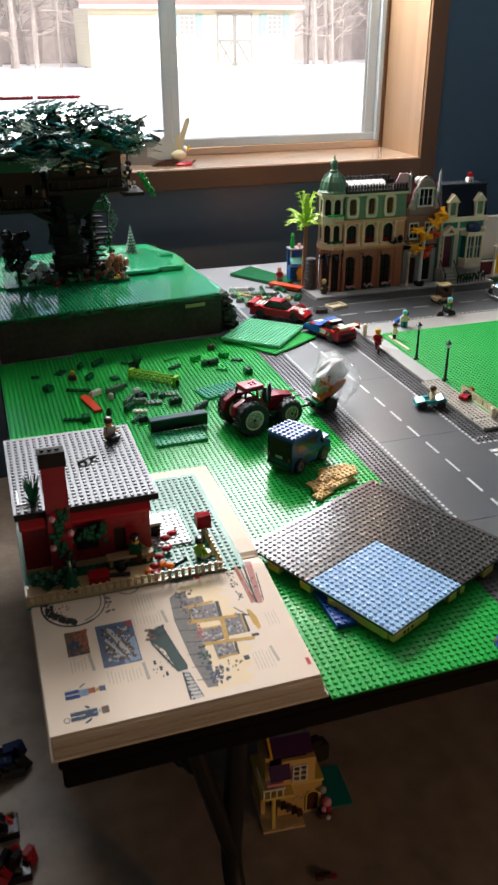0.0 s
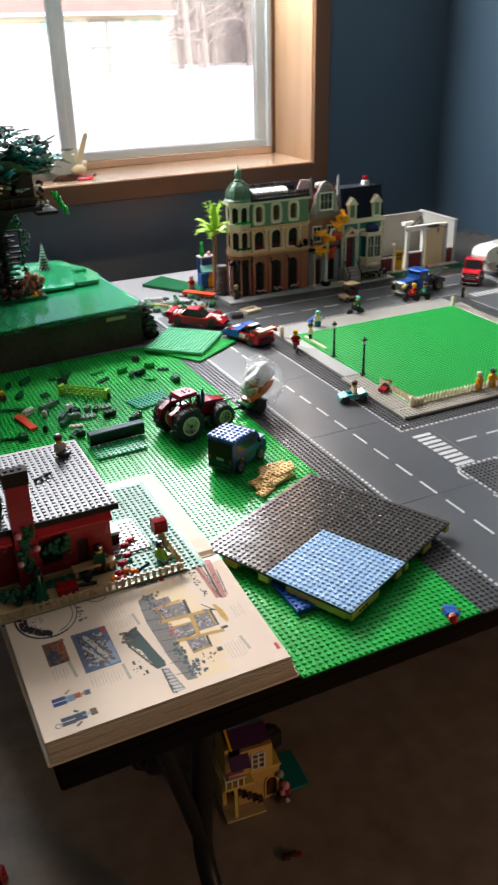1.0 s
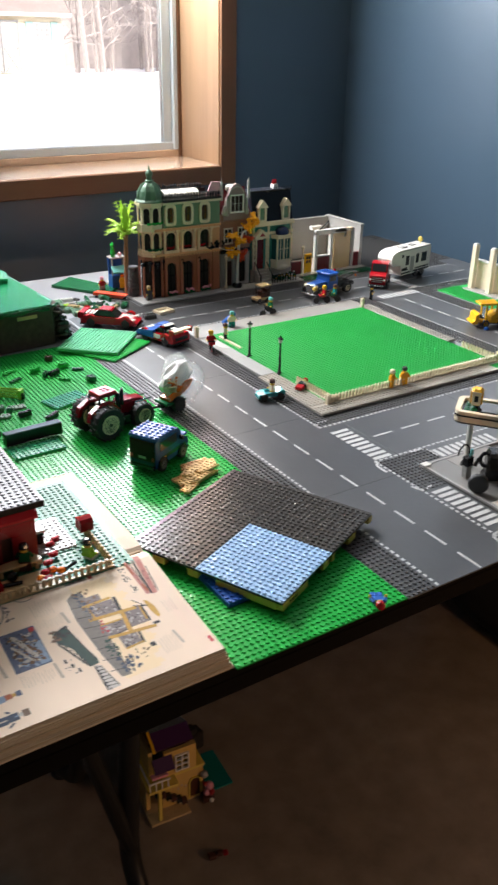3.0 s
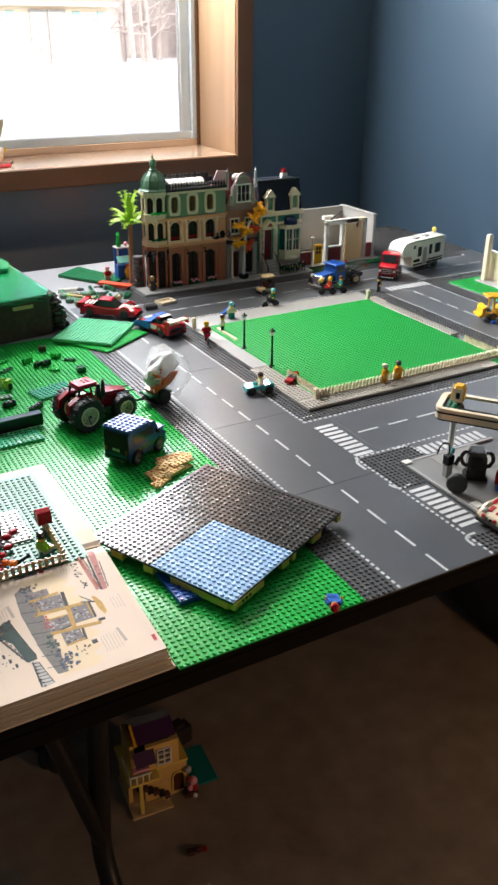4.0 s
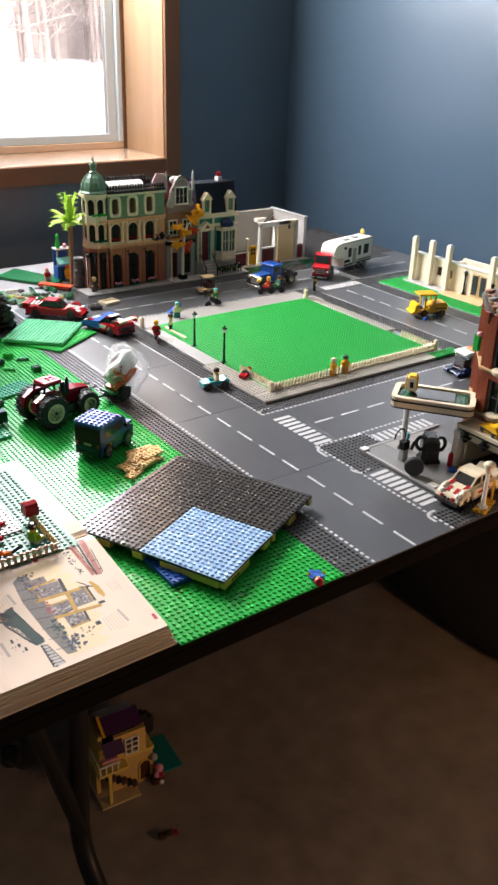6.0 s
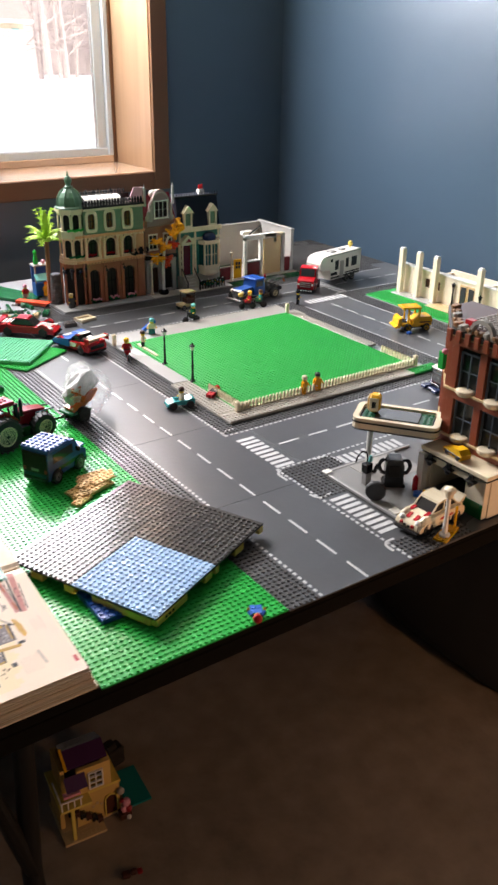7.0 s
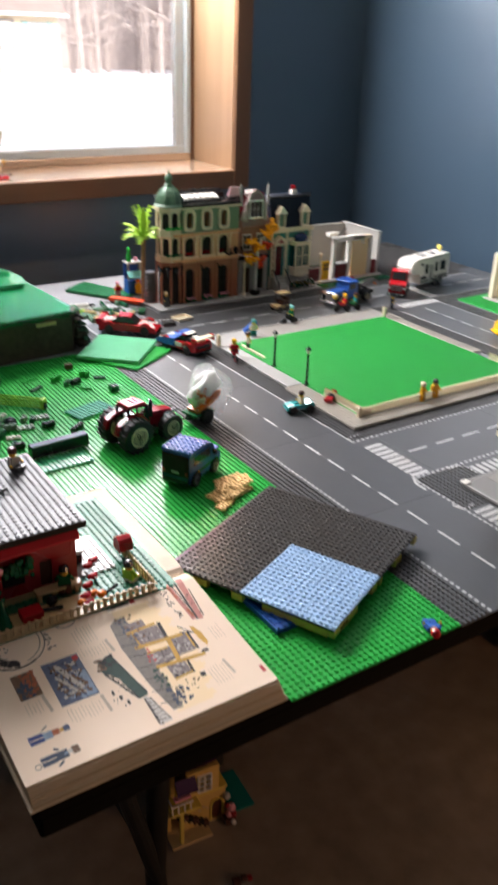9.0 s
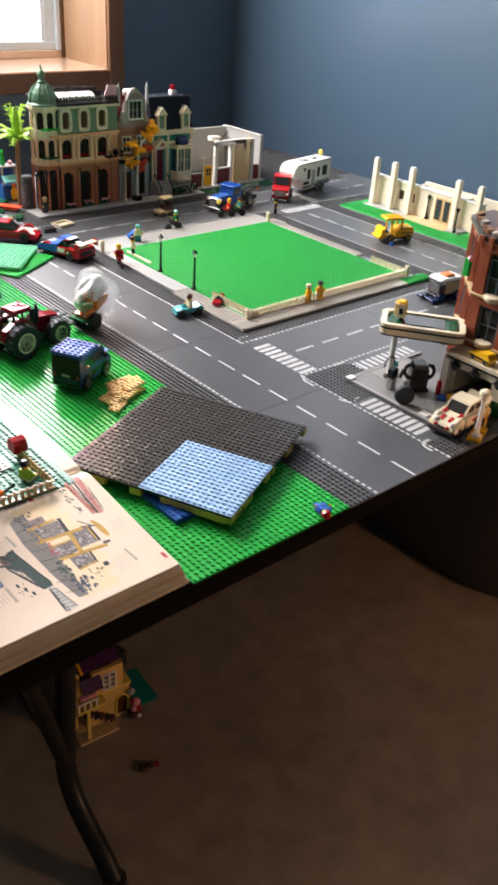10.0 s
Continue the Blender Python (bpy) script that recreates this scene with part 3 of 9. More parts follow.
# ---- tables ----
def folding_table(y0, y1, label):
    t = thing("folding_table", pose(0, 0, 0), label, "table", "tables pushed together")
    x0, x1 = 34, 1905
    part("tabletop", G(TABLETOP).box(x0 + 2.5, x1 - 2.5, y0 + 2.5, y1 - 2.5, 735, 740, 1), t, "grey textured plastic top")
    part("rim", G(TABLEEDGE).box(x0, x1, y0, y1, 721.6, 737.5, 3), t, "dark rounded rim")
    part("edge", G(TABLEEDGE).box(x0 + 3, x1 - 3, y0 + 3, y1 - 3, 694, 721.5, 3), t, "dark steel apron")
    for x, s in ((275, 1), (1715, -1)):
        yc = (y0 + y1) / 2
        for e in (1, -1):
            leg = G(STEEL)
            leg.sweep([(x + 30 * s, yc - e * 100, 693), (x + 20 * s, yc - e * 103, 420), (x + 10 * s, yc - e * 106, 230), (x + 6 * s, yc - e * 110, 158), (x + 6 * s, yc - e * 132, 108), (x + 8 * s, yc - e * 172, 70), (x + 9 * s, yc - e * 214, 42), (x + 10 * s, yc - e * 246, 12)], 17, 14)
            lg = part("leg", leg, t, "bent dark steel tube leg", smooth=True)
            part("brace", G(STEEL).rod((x - 112 * s, yc - e * 112, 690), (x + 8 * s, yc - e * 112, 165), 14, 12), lg, "diagonal steel brace")
            part("foot", G(RUBBER).lathe(x + 10 * s, yc - e * 246, [(20, 0), (21, 8), (19, 26)], 10), lg, "black rubber foot")
        part("crossbar", G(STEEL).rod((x, yc - 110, 215), (x, yc + 110, 215), 9, 8), t)
    return t


folding_table(631, 1400, "grey plastic folding table carrying the toy town's front rows")
folding_table(1404, 2290, "grey plastic folding table carrying the toy town's back rows")

# ---- base plates and roads ----
def baseplate(name, x, y, z, nx, ny, mat, label, turn=0.0, thick=2.0, group="", keep=None, m=None):
    """A studded plate; x, y is its corner, z its underside above the road level."""
    p = thing(name, m or on(x, y, z, turn), label, "baseplate", group)
    part("plate", G(mat).box(0.15, 8 * nx - 0.15, 0.15, 8 * ny - 0.15, 0, thick, 0.3), p)
    tagged(part("stud_field", G(mat).studs(0, 0, nx, ny, thick, 10, keep), p), kind="stuff")
    return p


for _x, _y, _nx, _ny in ((0.308, 0.622, 31, 32), (0.068, 1.110, 30, 32), (0.308, 0.878, 31, 32), (0.308, 1.134, 31, 32), (0.068, 1.366, 30, 32), (0.308, 1.390, 31, 32), (0.068, 1.622, 30, 9), (0.188, 1.694, 15, 2), (0.308, 1.646, 31, 9), (0.036, 1.110, 4, 32), (0.036, 1.366, 4, 40)):
    baseplate("green_baseplate", _x, _y, -0.002, _nx, _ny, GREEN, "bright green studded baseplate lying on the table", group="green baseplates")


def road_plate(x, y, kind="v", turn=0, keep=None):
    """A road plate: kind v (along y), h (along x), t (a mouth towards +x), c (no markings)."""
    r = thing("road_plate", on(x, y, -0.002), "dark grey printed toy road plate with studded edges", "road plate", "road plates")
    part("plate", G(ROAD).box(0.15, 255.85, 0.15, 255.85, 0, 2.0, 0.3), r)
    rows = {"v": lambda a, b: a < 6 or a > 25, "h": lambda a, b: b < 6 or b > 25, "t": lambda a, b: a < 6 or (a > 25 and (b < 6 or b > 25)),
            "x": lambda a, b: (a < 6 or a > 25) and (b < 6 or b > 25), "b": lambda a, b: b > 25 or (b < 6 and (a < 6 or a > 25)), "l": lambda a, b: a > 25 or (a < 6 and (b < 6 or b > 25))}[kind]
    s = G(STRIP)
    s.studs(0, 0, 32, 32, 2.0, 10, lambda a, b: rows(a, b) and (keep is None or keep(a, b)))
    if s.v:
        tagged(part("stud_strip", s, r), kind="stuff")
    w = G(PRINT)
    z0, z1 = 2.0, 2.25
    dash = lambda x0, x1, y0, y1: w.box(x0, x1, y0, y1, z0, z1, 0)
    for k in range(24):
        a = 2.2 + 10.667 * k
        inside = 50 < a < 200
        for side, lo in (("W", 50), ("E", 204)):
            opened = (side == "E" and kind in "thxb") or (side == "W" and kind in "hxlb")
            if kind in "vtxl" and (not opened or (not inside and kind != "h")):
                dash(lo, lo + 4, a, a + 6)
        for side, lo in (("S", 50), ("N", 202)):
            opened = (side == "S" and kind in "vtxbl") or (side == "N" and kind in "vtxl")
            if kind in "hbx" and (not opened or not inside):
                dash(a, a + 6, lo, lo + 4)
            if kind == "t" and a > 204:
                dash(a, a + 6, lo, lo + 4)
            if kind == "l" and a < 48:
                dash(a, a + 6, lo, lo + 4)
    for k in range(4):
        a = 11 + 64 * k if kind in "hb" else 10 + 64 * k - 9 + 0.5
        if kind in "vtl":
            part("lane_dash", G(PRINT).box(126, 130, a, a + 42, z0, z1, 0), r)
        if kind in "hb":
            part("lane_dash", G(PRINT).box(a, a + 42, 126, 130, z0, z1, 0), r)
    tagged(part("edge_line", w, r, "white printed dotted edge line"), kind="stuff")
    return r


# left road from the table's front to the far street, the near and far streets, the right road
road_plate(0.556, 0.620, "v", keep=lambda a, b: a < 6 or b > 23 or b < 6)
road_plate(0.556, 0.876, "t")
road_plate(0.556, 1.132, "v")
road_plate(0.556, 1.388, "v")
road_plate(0.556, 1.644, "t")
road_plate(0.812, 0.876, "h", keep=lambda a, b: b > 6 or a < 7)
road_plate(1.068, 0.876, "h")
road_plate(0.812, 1.644, "h")
road_plate(1.068, 1.644, "h")
road_plate(1.324, 1.132, "v")
road_plate(1.324, 1.388, "v")
road_plate(1.324, 1.644, "b")
road_plate(1.324, 0.876, "l")
road_plate(1.580, 1.644, "h")


def zebra(x, y, n, dx, dy, ax, label="white printed zebra crossing"):
    g = G(PRINT)
    for k in range(n):
        if ax == "y":
            g.box(0, dx, k * dy, k * dy + dy * 0.58, 0, 0.25, 0)
        else:
            g.box(k * dx, k * dx + dx * 0.58, 0, dy, 0, 0.25, 0)
    return solo("zebra_crossing", g, on(x, y, 0.0002), label, "road marking", "zebra crossings", kind="structure")


zebra(0.766, 0.932, 9, 36, 14.2, "y")
zebra(0.770, 0.690, 9, 36, 13.4, "y")
zebra(0.872, 0.884, 10, 13.6, 28, "x")
zebra(1.404, 1.652, 10, 13.6, 30, "x")
zebra(1.540, 1.700, 9, 30, 14.0, "y")


def kerb_line(pts):
    """A white printed line through the given points of the plan."""
    g = G(PRINT)
    q = [Vector((p[0] * 1000, p[1] * 1000)) for p in pts]
    for i in range(len(q) - 1):
        d = (q[i + 1] - q[i]).normalized()
        n = Vector((-d.y, d.x)) * 2.2
        a, b = q[i] - d * 0.5, q[i + 1] + d * 0.5
        g.prism([(a - n)[:], (b - n)[:], (b + n)[:], (a + n)[:]], 0, 0.25, "z")
    solo("kerb_line", g, on(0, 0, 0.0003), "rounded white printed kerb line", "road marking", "kerb lines", kind="structure")


def quarter(cx, cy, r, a0, a1):
    return [(cx + r * math.cos(radians(a0 + (a1 - a0) * k / 5)), cy + r * math.sin(radians(a0 + (a1 - a0) * k / 5))) for k in range(6)]


kerb_line([(0.838, 0.924)] + quarter(0.854, 0.911, 0.013, 90, 0) + [(0.867, 0.892)])
kerb_line([(0.756, 0.834)] + quarter(0.770, 0.829, 0.013, 180, 290) + [(0.786, 0.822)])
kerb_line([(0.776, 0.671)] + quarter(0.767, 0.658, 0.013, 90, 180) + [(0.754, 0.648)])
kerb_line([(0.762, 1.090)] + quarter(0.775, 1.085, 0.013, 180, 90) + [(0.790, 1.098)])
kerb_line([(0.766, 0.920)] + quarter(0.767, 0.909, 0.013, 90, 180) + [(0.754, 0.890)])


# ---- the park ----
def park():
    baseplate("park_plate", 0.836, 1.152, 0.004, 56, 56, PARK, "bright green studded park lawn plate", thick=4.0)
    g = G(STONE)
    z0, z1 = 1.9, 6.4
    g.box(-34, 472, -26, 12, z0, z1, 0.4).box(-34, 10, 13, 190, z0, z1, 0.4).box(462, 488, 160, 478, z0, z1, 0.4)
    g.box(480, 495, 430, 478, z0, z1, 0.4)
    g.studs(-34, -26, 53, 4, z1, 8)
    g.studs(-34, 13, 5, 22, z1, 8)
    g.studs(464, 160, 3, 38, z1, 8)
    solo("park_border", g, on(0.828, 1.140), "greyish tan studded plates edging the park", "plates")
    g = G(LGREY).box(-26, 30, 191, 300, 1.9, 7.4, 0.6).box(-24, 110, 455, 532, 1.9, 7.2, 0.6).use(PAVE).box(110.4, 478, 462, 532, 1.9, 6.8, 0.6).use(LGREY).box(-24, 14, 301, 454, 1.9, 7.0, 0.6)
    solo("park_pavement", g, on(0.828, 1.140), "smooth light grey pavement tiles at the park's corner", "tiles")
    solo("lawn_patch", G(PARK).box(0, 76, 0, 28, 0, 4.6, 0.3).studs(0, 0, 9, 3, 4.6), on(1.255, 1.113, 0.002), "small bright green studded plate beside the fence", "plate")

    def picket(x, y, n, turn, label, zb=0.0065):
        f = thing("picket_fence", on(x, y, zb, turn), label, "fence", "park fences")
        part("rail", G(CREAM).box(0, 8 * n, 1.5, 5.5, 0, 3.2, 0.4).box(0, 8 * n, 2.6, 4.0, 8, 10, 0.3), f)
        me = G(CREAM).prism([(1.6, 3), (6.0, 3), (6.0, 13.5), (3.8, 17), (1.6, 13.5)], 1.4, 5.0, "y").mesh("picket")
        for k in range(n):
            p = new("picket", me)
            p.parent, p.location = f, (0.008 * k, 0, 0)
        return f

    picket(0.832, 1.146, 57, 0, "cream picket fence along the park's front edge")
    f = picket(1.288, 1.148, 13, 90, "cream picket fence at the park's back corner")

    def post(x, y, h, z=0.006):
        g = G(CREAM).box(-4, 4, -4, 4, 0, h, 0.6).box(-4.6, 4.6, -4.6, 4.6, h, h + 2.5, 0.6).studs(-4, -4, 1, 1, h + 2.5)
        solo("fence_post", g, on(x, y, z), "cream square post with one stud on top", "post", "fence posts")

    post(0.832, 1.148, 17)
    post(1.288, 1.148, 20)
    post(1.286, 1.600, 22)
    post(0.806, 1.606, 22)
    picket(0.843, 1.158, 13, 90, "cream picket fence beside the lying figure")
    solo("low_wall", G(CREAM).box(0, 22, 0, 8, 0, 11, 0.6), on(0.838, 1.150, 0.0066), "short low cream wall beside the gate post", "wall", "low walls")
    solo("low_wall", G(CREAM).box(0, 6, 0, 90, 0, 5, 0.6), on(0.846, 1.485, 0.0072), "low cream wall of tiles along the lawn", "wall", "low walls")


park()


def street_lamp(x, y, mat, h, label, head=None):
    l = thing("street_lamp", on(x, y, 0.006), label, "lamp", "street lamps")
    part("base", G(mat).lathe(0, 0, [(6, 0), (6, 3), (3.6, 5), (3.2, 9)], 10), l)
    part("post", G(mat).lathe(0, 0, [(3.0, 8.5), (2.4, h * 0.4), (3.2, h * 0.42), (2.2, h * 0.46), (2.1, h - 12)], 8), l)
    part("lantern", G(head or WHITE).lathe(0, 0, [(2.2, h - 12.5), (3.8, h - 11), (3.6, h - 5), (2.8, h - 4)], 10), l, "clear pale lantern")
    part("cap", G(mat).lathe(0, 0, [(6.2, h - 4.5), (6.0, h - 3), (2.2, h - 1), (1.6, h + 2)], 10), l)


street_lamp(0.841, 1.437, BLACK, 78, "black toy street lamp at the park's edge")
street_lamp(0.839, 1.320, BLACK, 80, "black toy street lamp at the park's edge")
street_lamp(1.080, 1.932, CREAM, 88, "cream toy street lamp on the shop pavement", CREAM)
street_lamp(1.338, 1.936, CREAM, 86, "cream toy street lamp on the shop pavement", CREAM)
street_lamp(1.690, 1.420, BLACK, 62, "black toy street lamp before the white building", BLACK)
street_lamp(1.655, 1.300, BLACK, 62, "black toy street lamp before the white building", BLACK)


# ---- toy figures: each one plain mesh ----
def figure(x, y, z, turn, legs, torso, head_top, label, tilt=0, seated=False):
    g = G(legs)
    if seated:
        g.box(-7, -0.3, -14, 2, 0, 6, 0.6).box(0.3, 7, -14, 2, 0, 6, 0.6)
        b = 5
    else:
        g.box(-7.4, -0.3, -3.6, 3.6, 0, 11, 0.6).box(0.3, 7.4, -3.6, 3.6, 0, 11, 0.6).box(-7.4, 7.4, -3.2, 3.2, 11, 13.5, 0.4)
        b = 13.5
    g.use(torso).prism([(-7.6, b), (7.6, b), (5.4, b + 12.5), (-5.4, b + 12.5)], -3.6, 3.6, "y")
    g.rod((-6.6, 0, b + 11), (-9.6, -2.5, b + 4), 2.0, 6).rod((6.6, 0, b + 11), (9.6, -2.5, b + 4), 2.0, 6)
    g.use(SKIN).rod((-9.6, -2.5, b + 4), (-9.8, -6.5, b + 3), 1.6, 6).rod((9.6, -2.5, b + 4), (9.8, -6.5, b + 3), 1.6, 6)
    g.lathe(0, 0, [(3, b + 12.4), (4.6, b + 13.6), (5, b + 18), (4.4, b + 21), (3, b + 22)], 10)
    g.use(head_top).lathe(0, 0.3, [(5.5, b + 17.5), (6, b + 20), (5.2, b + 23.5), (2.5, b + 25)], 10)
    return solo("toy_figure", g, on(x, y, z, turn) @ pose(0, 0, 0, tilt, 0, 0), label, "toy figure", "toy figures")


FIGURES = [
    (0.990, 1.150, 0.006, 20, AMBER, AMBER, CREAM, "toy figure in orange overalls with a cream cap"),
    (1.022, 1.150, 0.006, -15, AMBER, AMBER, DGREY, "toy figure in orange overalls with a dark cap"),
    (1.368, 1.662, 0.002, 40, BLACK, BLACK, BLACK, "toy figure all in black on the street corner"),
    (0.846, 1.932, 0.005, 10, DGREY, DGREY, TAN, "toy figure in dark grey beside the hotel door"),
    (0.782, 2.085, 0.002, 0, PINK, RED, PINK, "toy figure in pink near the palm"),
    (0.835, 2.070, 0.006, 0, YELLOW, YELLOW, ORANGE, "toy figure in yellow near the palm"),
    (0.852, 1.556, 0.009, 60, BLACK, CREAM, BROWN, "toy figure with a cream top and brown hair"),
    (0.913, 1.628, 0.008, -20, TEAL, CREAM, AQUA, "toy figure in teal and cream on the pavement"),
]
for _f in FIGURES:
    figure(*_f)
figure(0.819, 1.226, 0.0115, 120, RED, BLACK, RED, "red and black toy figure lying by a picket fence", tilt=80)
figure(0.900, 1.648, 0.0125, 70, BLUE, BLUE, BLUE, "bright blue toy figure leaning back on the pavement", tilt=50)
figure(0.520, 0.642, 0.006, 150, BLUE, BLUE, RED, "blue toy figure with a red cap lying on green", tilt=-75)


def figure_rider(x, y, z, turn, a, b, c, label):
    return figure(x, y, z, turn, a, b, c, label, seated=True)


# ---- small vehicles ----
def wheel(parent, x, y, z, r, w, rim=LGREY, tread=0):
    """A wheel with its axle along y, the rim on its outer side."""
    g = G(RUBBER)
    prof = [(r * 0.55, -w / 2), (r * 0.93, -w / 2), (r, -w * 0.36), (r, w * 0.36), (r * 0.93, w / 2), (r * 0.55, w / 2)]
    g.at(Matrix.Translation((x, y, z)) @ Matrix.Rotation(radians(90), 4, "X")).lathe(0, 0, prof, 20)
    t = part("wheel", g.at(), parent, smooth=False)
    g = G(RUBBER)
    for k in range(tread):
        a = 2 * math.pi * k / tread
        for s in (-1, 1):
            g.at(Matrix.Translation((x, y, z)) @ Matrix.Rotation(radians(90), 4, "X") @ Matrix.Rotation(a + s * 0.06, 4, "Z")).box(r * 0.97, r * 1.06, -r * 0.05, r * 0.05, s * w * 0.04, s * w * 0.48, 0.2)
    if tread:
        tagged(part("tread", g.at(), t), kind="stuff")
    h = G(rim)
    h.at(Matrix.Translation((x, y, z)) @ Matrix.Rotation(radians(90), 4, "X"))
    for e in (-1, 1):
        h.use(rim).lathe(0, 0, [(r * 0.60, e * w * 0.50), (r * 0.58, e * (w * 0.52 + 0.2)), (r * 0.50, e * (w * 0.50 + 0.2)), (r * 0.44, e * w * 0.36), (r * 0.22, e * w * 0.38), (r * 0.20, e * w * 0.50)], 18)
        if r > 12:
            for k in range(6):
                q = math.pi * k / 3
                h.use(DGREY).lathe(r * 0.34 * math.cos(q), r * 0.34 * math.sin(q), [(r * 0.045, e * w * 0.36), (r * 0.045, e * (w * 0.38 + 0.4))], 6)
        h.use(DGREY).lathe(0, 0, [(r * 0.10, e * w * 0.40), (r * 0.10, e * (w * 0.5 + 0.9))], 8)
    part("rim", h.at(), t)
    return t


def tractor():
    t = thing("toy_tractor", on(0.450, 1.262, 0.0018, 12), "dark red and black toy tractor with cream wheel rims", "toy tractor")
    part("chassis", G(BLACK).box(-46, 52, -11, 11, 16, 27, 1).box(-20, 40, -17, 17, 18, 24, 1).brick(-4, 17, 12, 3, 1, 9.6).brick(-4, -25, 12, 3, 1, 9.6), t)
    g = G(TRACTORRED).prism([(6, 27), (60, 27), (61, 38), (54, 44), (6, 47)], -13, 13, "y")
    g.use(TRACTORRED).prism([(8, 47.2), (54, 44.2), (56, 46), (30, 50.5), (8, 51.5)], -11, 11, "y")
    part("bonnet", g, t, "dark red sloping bonnet")
    part("grille", G(CHROME).box(60, 63, -9, 9, 28, 40, 0.5), t)
    for s in (-1, 1):
        part("mudguard", G(TRACTORRED).prism([(-66, 34), (-62, 50), (-44, 60), (-18, 60), (-4, 46), (-4, 30), (-9, 30), (-10, 44), (-21, 54), (-42, 55), (-57, 47), (-61, 34)], s * 12, s * 22, "y"), t, "dark red mudguard")
        part("lamp", G(ORANGE).box(-57, -53, s * 18, s * 26, 46, 51, 0.5), t, "orange rear lamp")
    for x, y in ((-44, -15), (-44, 15), (2, -15), (2, 15)):
        part("cab_post", G(BLACK).rod((x, y, 40), (x + (6 if x < 0 else -4), y, 72), 2.2, 8), t)
    part("windscreen", G(PANE).prism([(2, 46), (-2, 71), (-3, 71), (1, 46)], -14, 14, "y"), t)
    part("seat", G(WHITE).box(-34, -18, -9, 9, 34, 56, 1.5), t, "white seat")
    part("cab_roof", G(RED).box(-40, -4, -16, 16, 72, 77, 1.2).use(MAROON).box(-42, 0, -17, 17, 70, 72.2, 0.6).use(RED).studs(-26, -8, 2, 2, 77), t, "bright red cab roof")
    part("exhaust", G(BLACK).rod((8, -13, 46), (8, -13, 72), 3.6, 10).rod((8, -13, 72), (8, -13, 77), 2.6, 8), t)
    part("side_tank", G(BLACK).box(-6, 16, -26, -12, 14, 30, 1).box(-6, 16, 12, 26, 14, 30, 1).rod((-2, -14, 40), (-2, -14, 70), 4, 8), t, "black side steps")
    part("front_arm", G(CHROME).rod((34, -15, 44), (74, -10, 40), 1.8, 6).rod((34, 15, 44), (74, 10, 40), 1.8, 6), t)
    for s in (-1, 1):
        wheel(t, -36, s * 28, 29, 29, 24, IVORY, 18)
        wheel(t, 40, s * 26, 22, 22, 17, IVORY, 16)


tractor()


def trailer():
    t = thing("toy_trailer", on(0.570, 1.285, 0.0018, 14), "black toy trailer behind the tractor, heaped with a bagged load", "toy trailer")
    part("bed", G(DGREEN).box(-22, 26, -18, 18, 16, 21, 0.8).use(BLACK).box(-26, 28, -6, 6, 10, 15.5, 0.6), t)
    part("drawbar", G(BLACK).rod((-24, 0, 13), (-42, 0, 14), 2, 6), t)
    for s in (-1, 1):
        wheel(t, 6, s * 17, 13.5, 13.5, 12, DGREY, 12)
    g = G(ORANGE).prism([(-12, 22), (4, 26), (30, 40), (38, 54), (30, 56), (14, 44), (-4, 36), (-14, 32)], -13, 11, "y").prism([(-16, 32), (30, 52), (38, 66), (24, 66), (-2, 50), (-20, 42)], -22, -17, "y")
    solo("toy_parts_load", g, t.matrix_world @ pose(0, 0, -0.0008) @ Matrix.Diagonal((1, 1, 0.86, 1)), "long orange toy piece lying inside a clear bag", "toy parts")
    # crumpled bag: a lumpy closed film
    rnd = random.Random(8)
    g = G(BAG)
    n, k = 26, 16
    v, f = [], []
    for j in range(k + 1):
        a = math.pi * j / k
        for i in range(n):
            b = 2 * math.pi * i / n
            r = 1 + 0.16 * math.sin(3 * b + 2 * a) + 0.10 * math.sin(5 * b - 4 * a) + rnd.uniform(-0.09, 0.09)
            s = max(math.sin(a), 0.02)
            v.append((40 * r * s * math.cos(b) + 44 - 13 * (1 - math.cos(a)), 31 * r * s * math.sin(b), 52 - 50 * math.cos(a) * (1 + 0.07 * math.sin(3 * b))))
    for j in range(k):
        f += [(j * n + i, j * n + (i + 1) % n, (j + 1) * n + (i + 1) % n, (j + 1) * n + i) for i in range(n)]
    g.add(v, f)
    solo("clear_bag", g, t.matrix_world, "crumpled clear plastic bag on the toy trailer", "bag")
    g = G(PACKET)
    n, k, v, f = 11, 7, [], []
    for j in range(k + 1):
        a = math.pi * j / k
        for i in range(n):
            b = 2 * math.pi * i / n
            r = rnd.uniform(0.7, 1.35)
            s = max(math.sin(a), 0.03)
            v.append((29 * r * s * math.cos(b) + 6 + 10 * (1 - math.cos(a)), 19 * r * s * math.sin(b), 58 - 32 * math.cos(a)))
    for j in range(k):
        f += [(j * n + i, j * n + (i + 1) % n, (j + 1) * n + (i + 1) % n, (j + 1) * n + i) for i in range(n)]
    g.add(v, f)
    for q in range(9):
        g.use(ORANGE if q % 2 else CREAM)
        c = (rnd.uniform(-12, 6), rnd.uniform(-20, -8), rnd.uniform(36, 66))
        m = Matrix.Translation(c) @ Euler((rnd.uniform(-1, 1), rnd.uniform(-1, 1), rnd.uniform(0, 3))).to_matrix().to_4x4()
        g.at(m).box(-9, 9, -6, 6, -1.6, 1.6, 0.5)
    solo("white_toy_parts", g.at(), t.matrix_world, "crumpled white packet with toy plates inside the clear bag", "toy parts")


trailer()


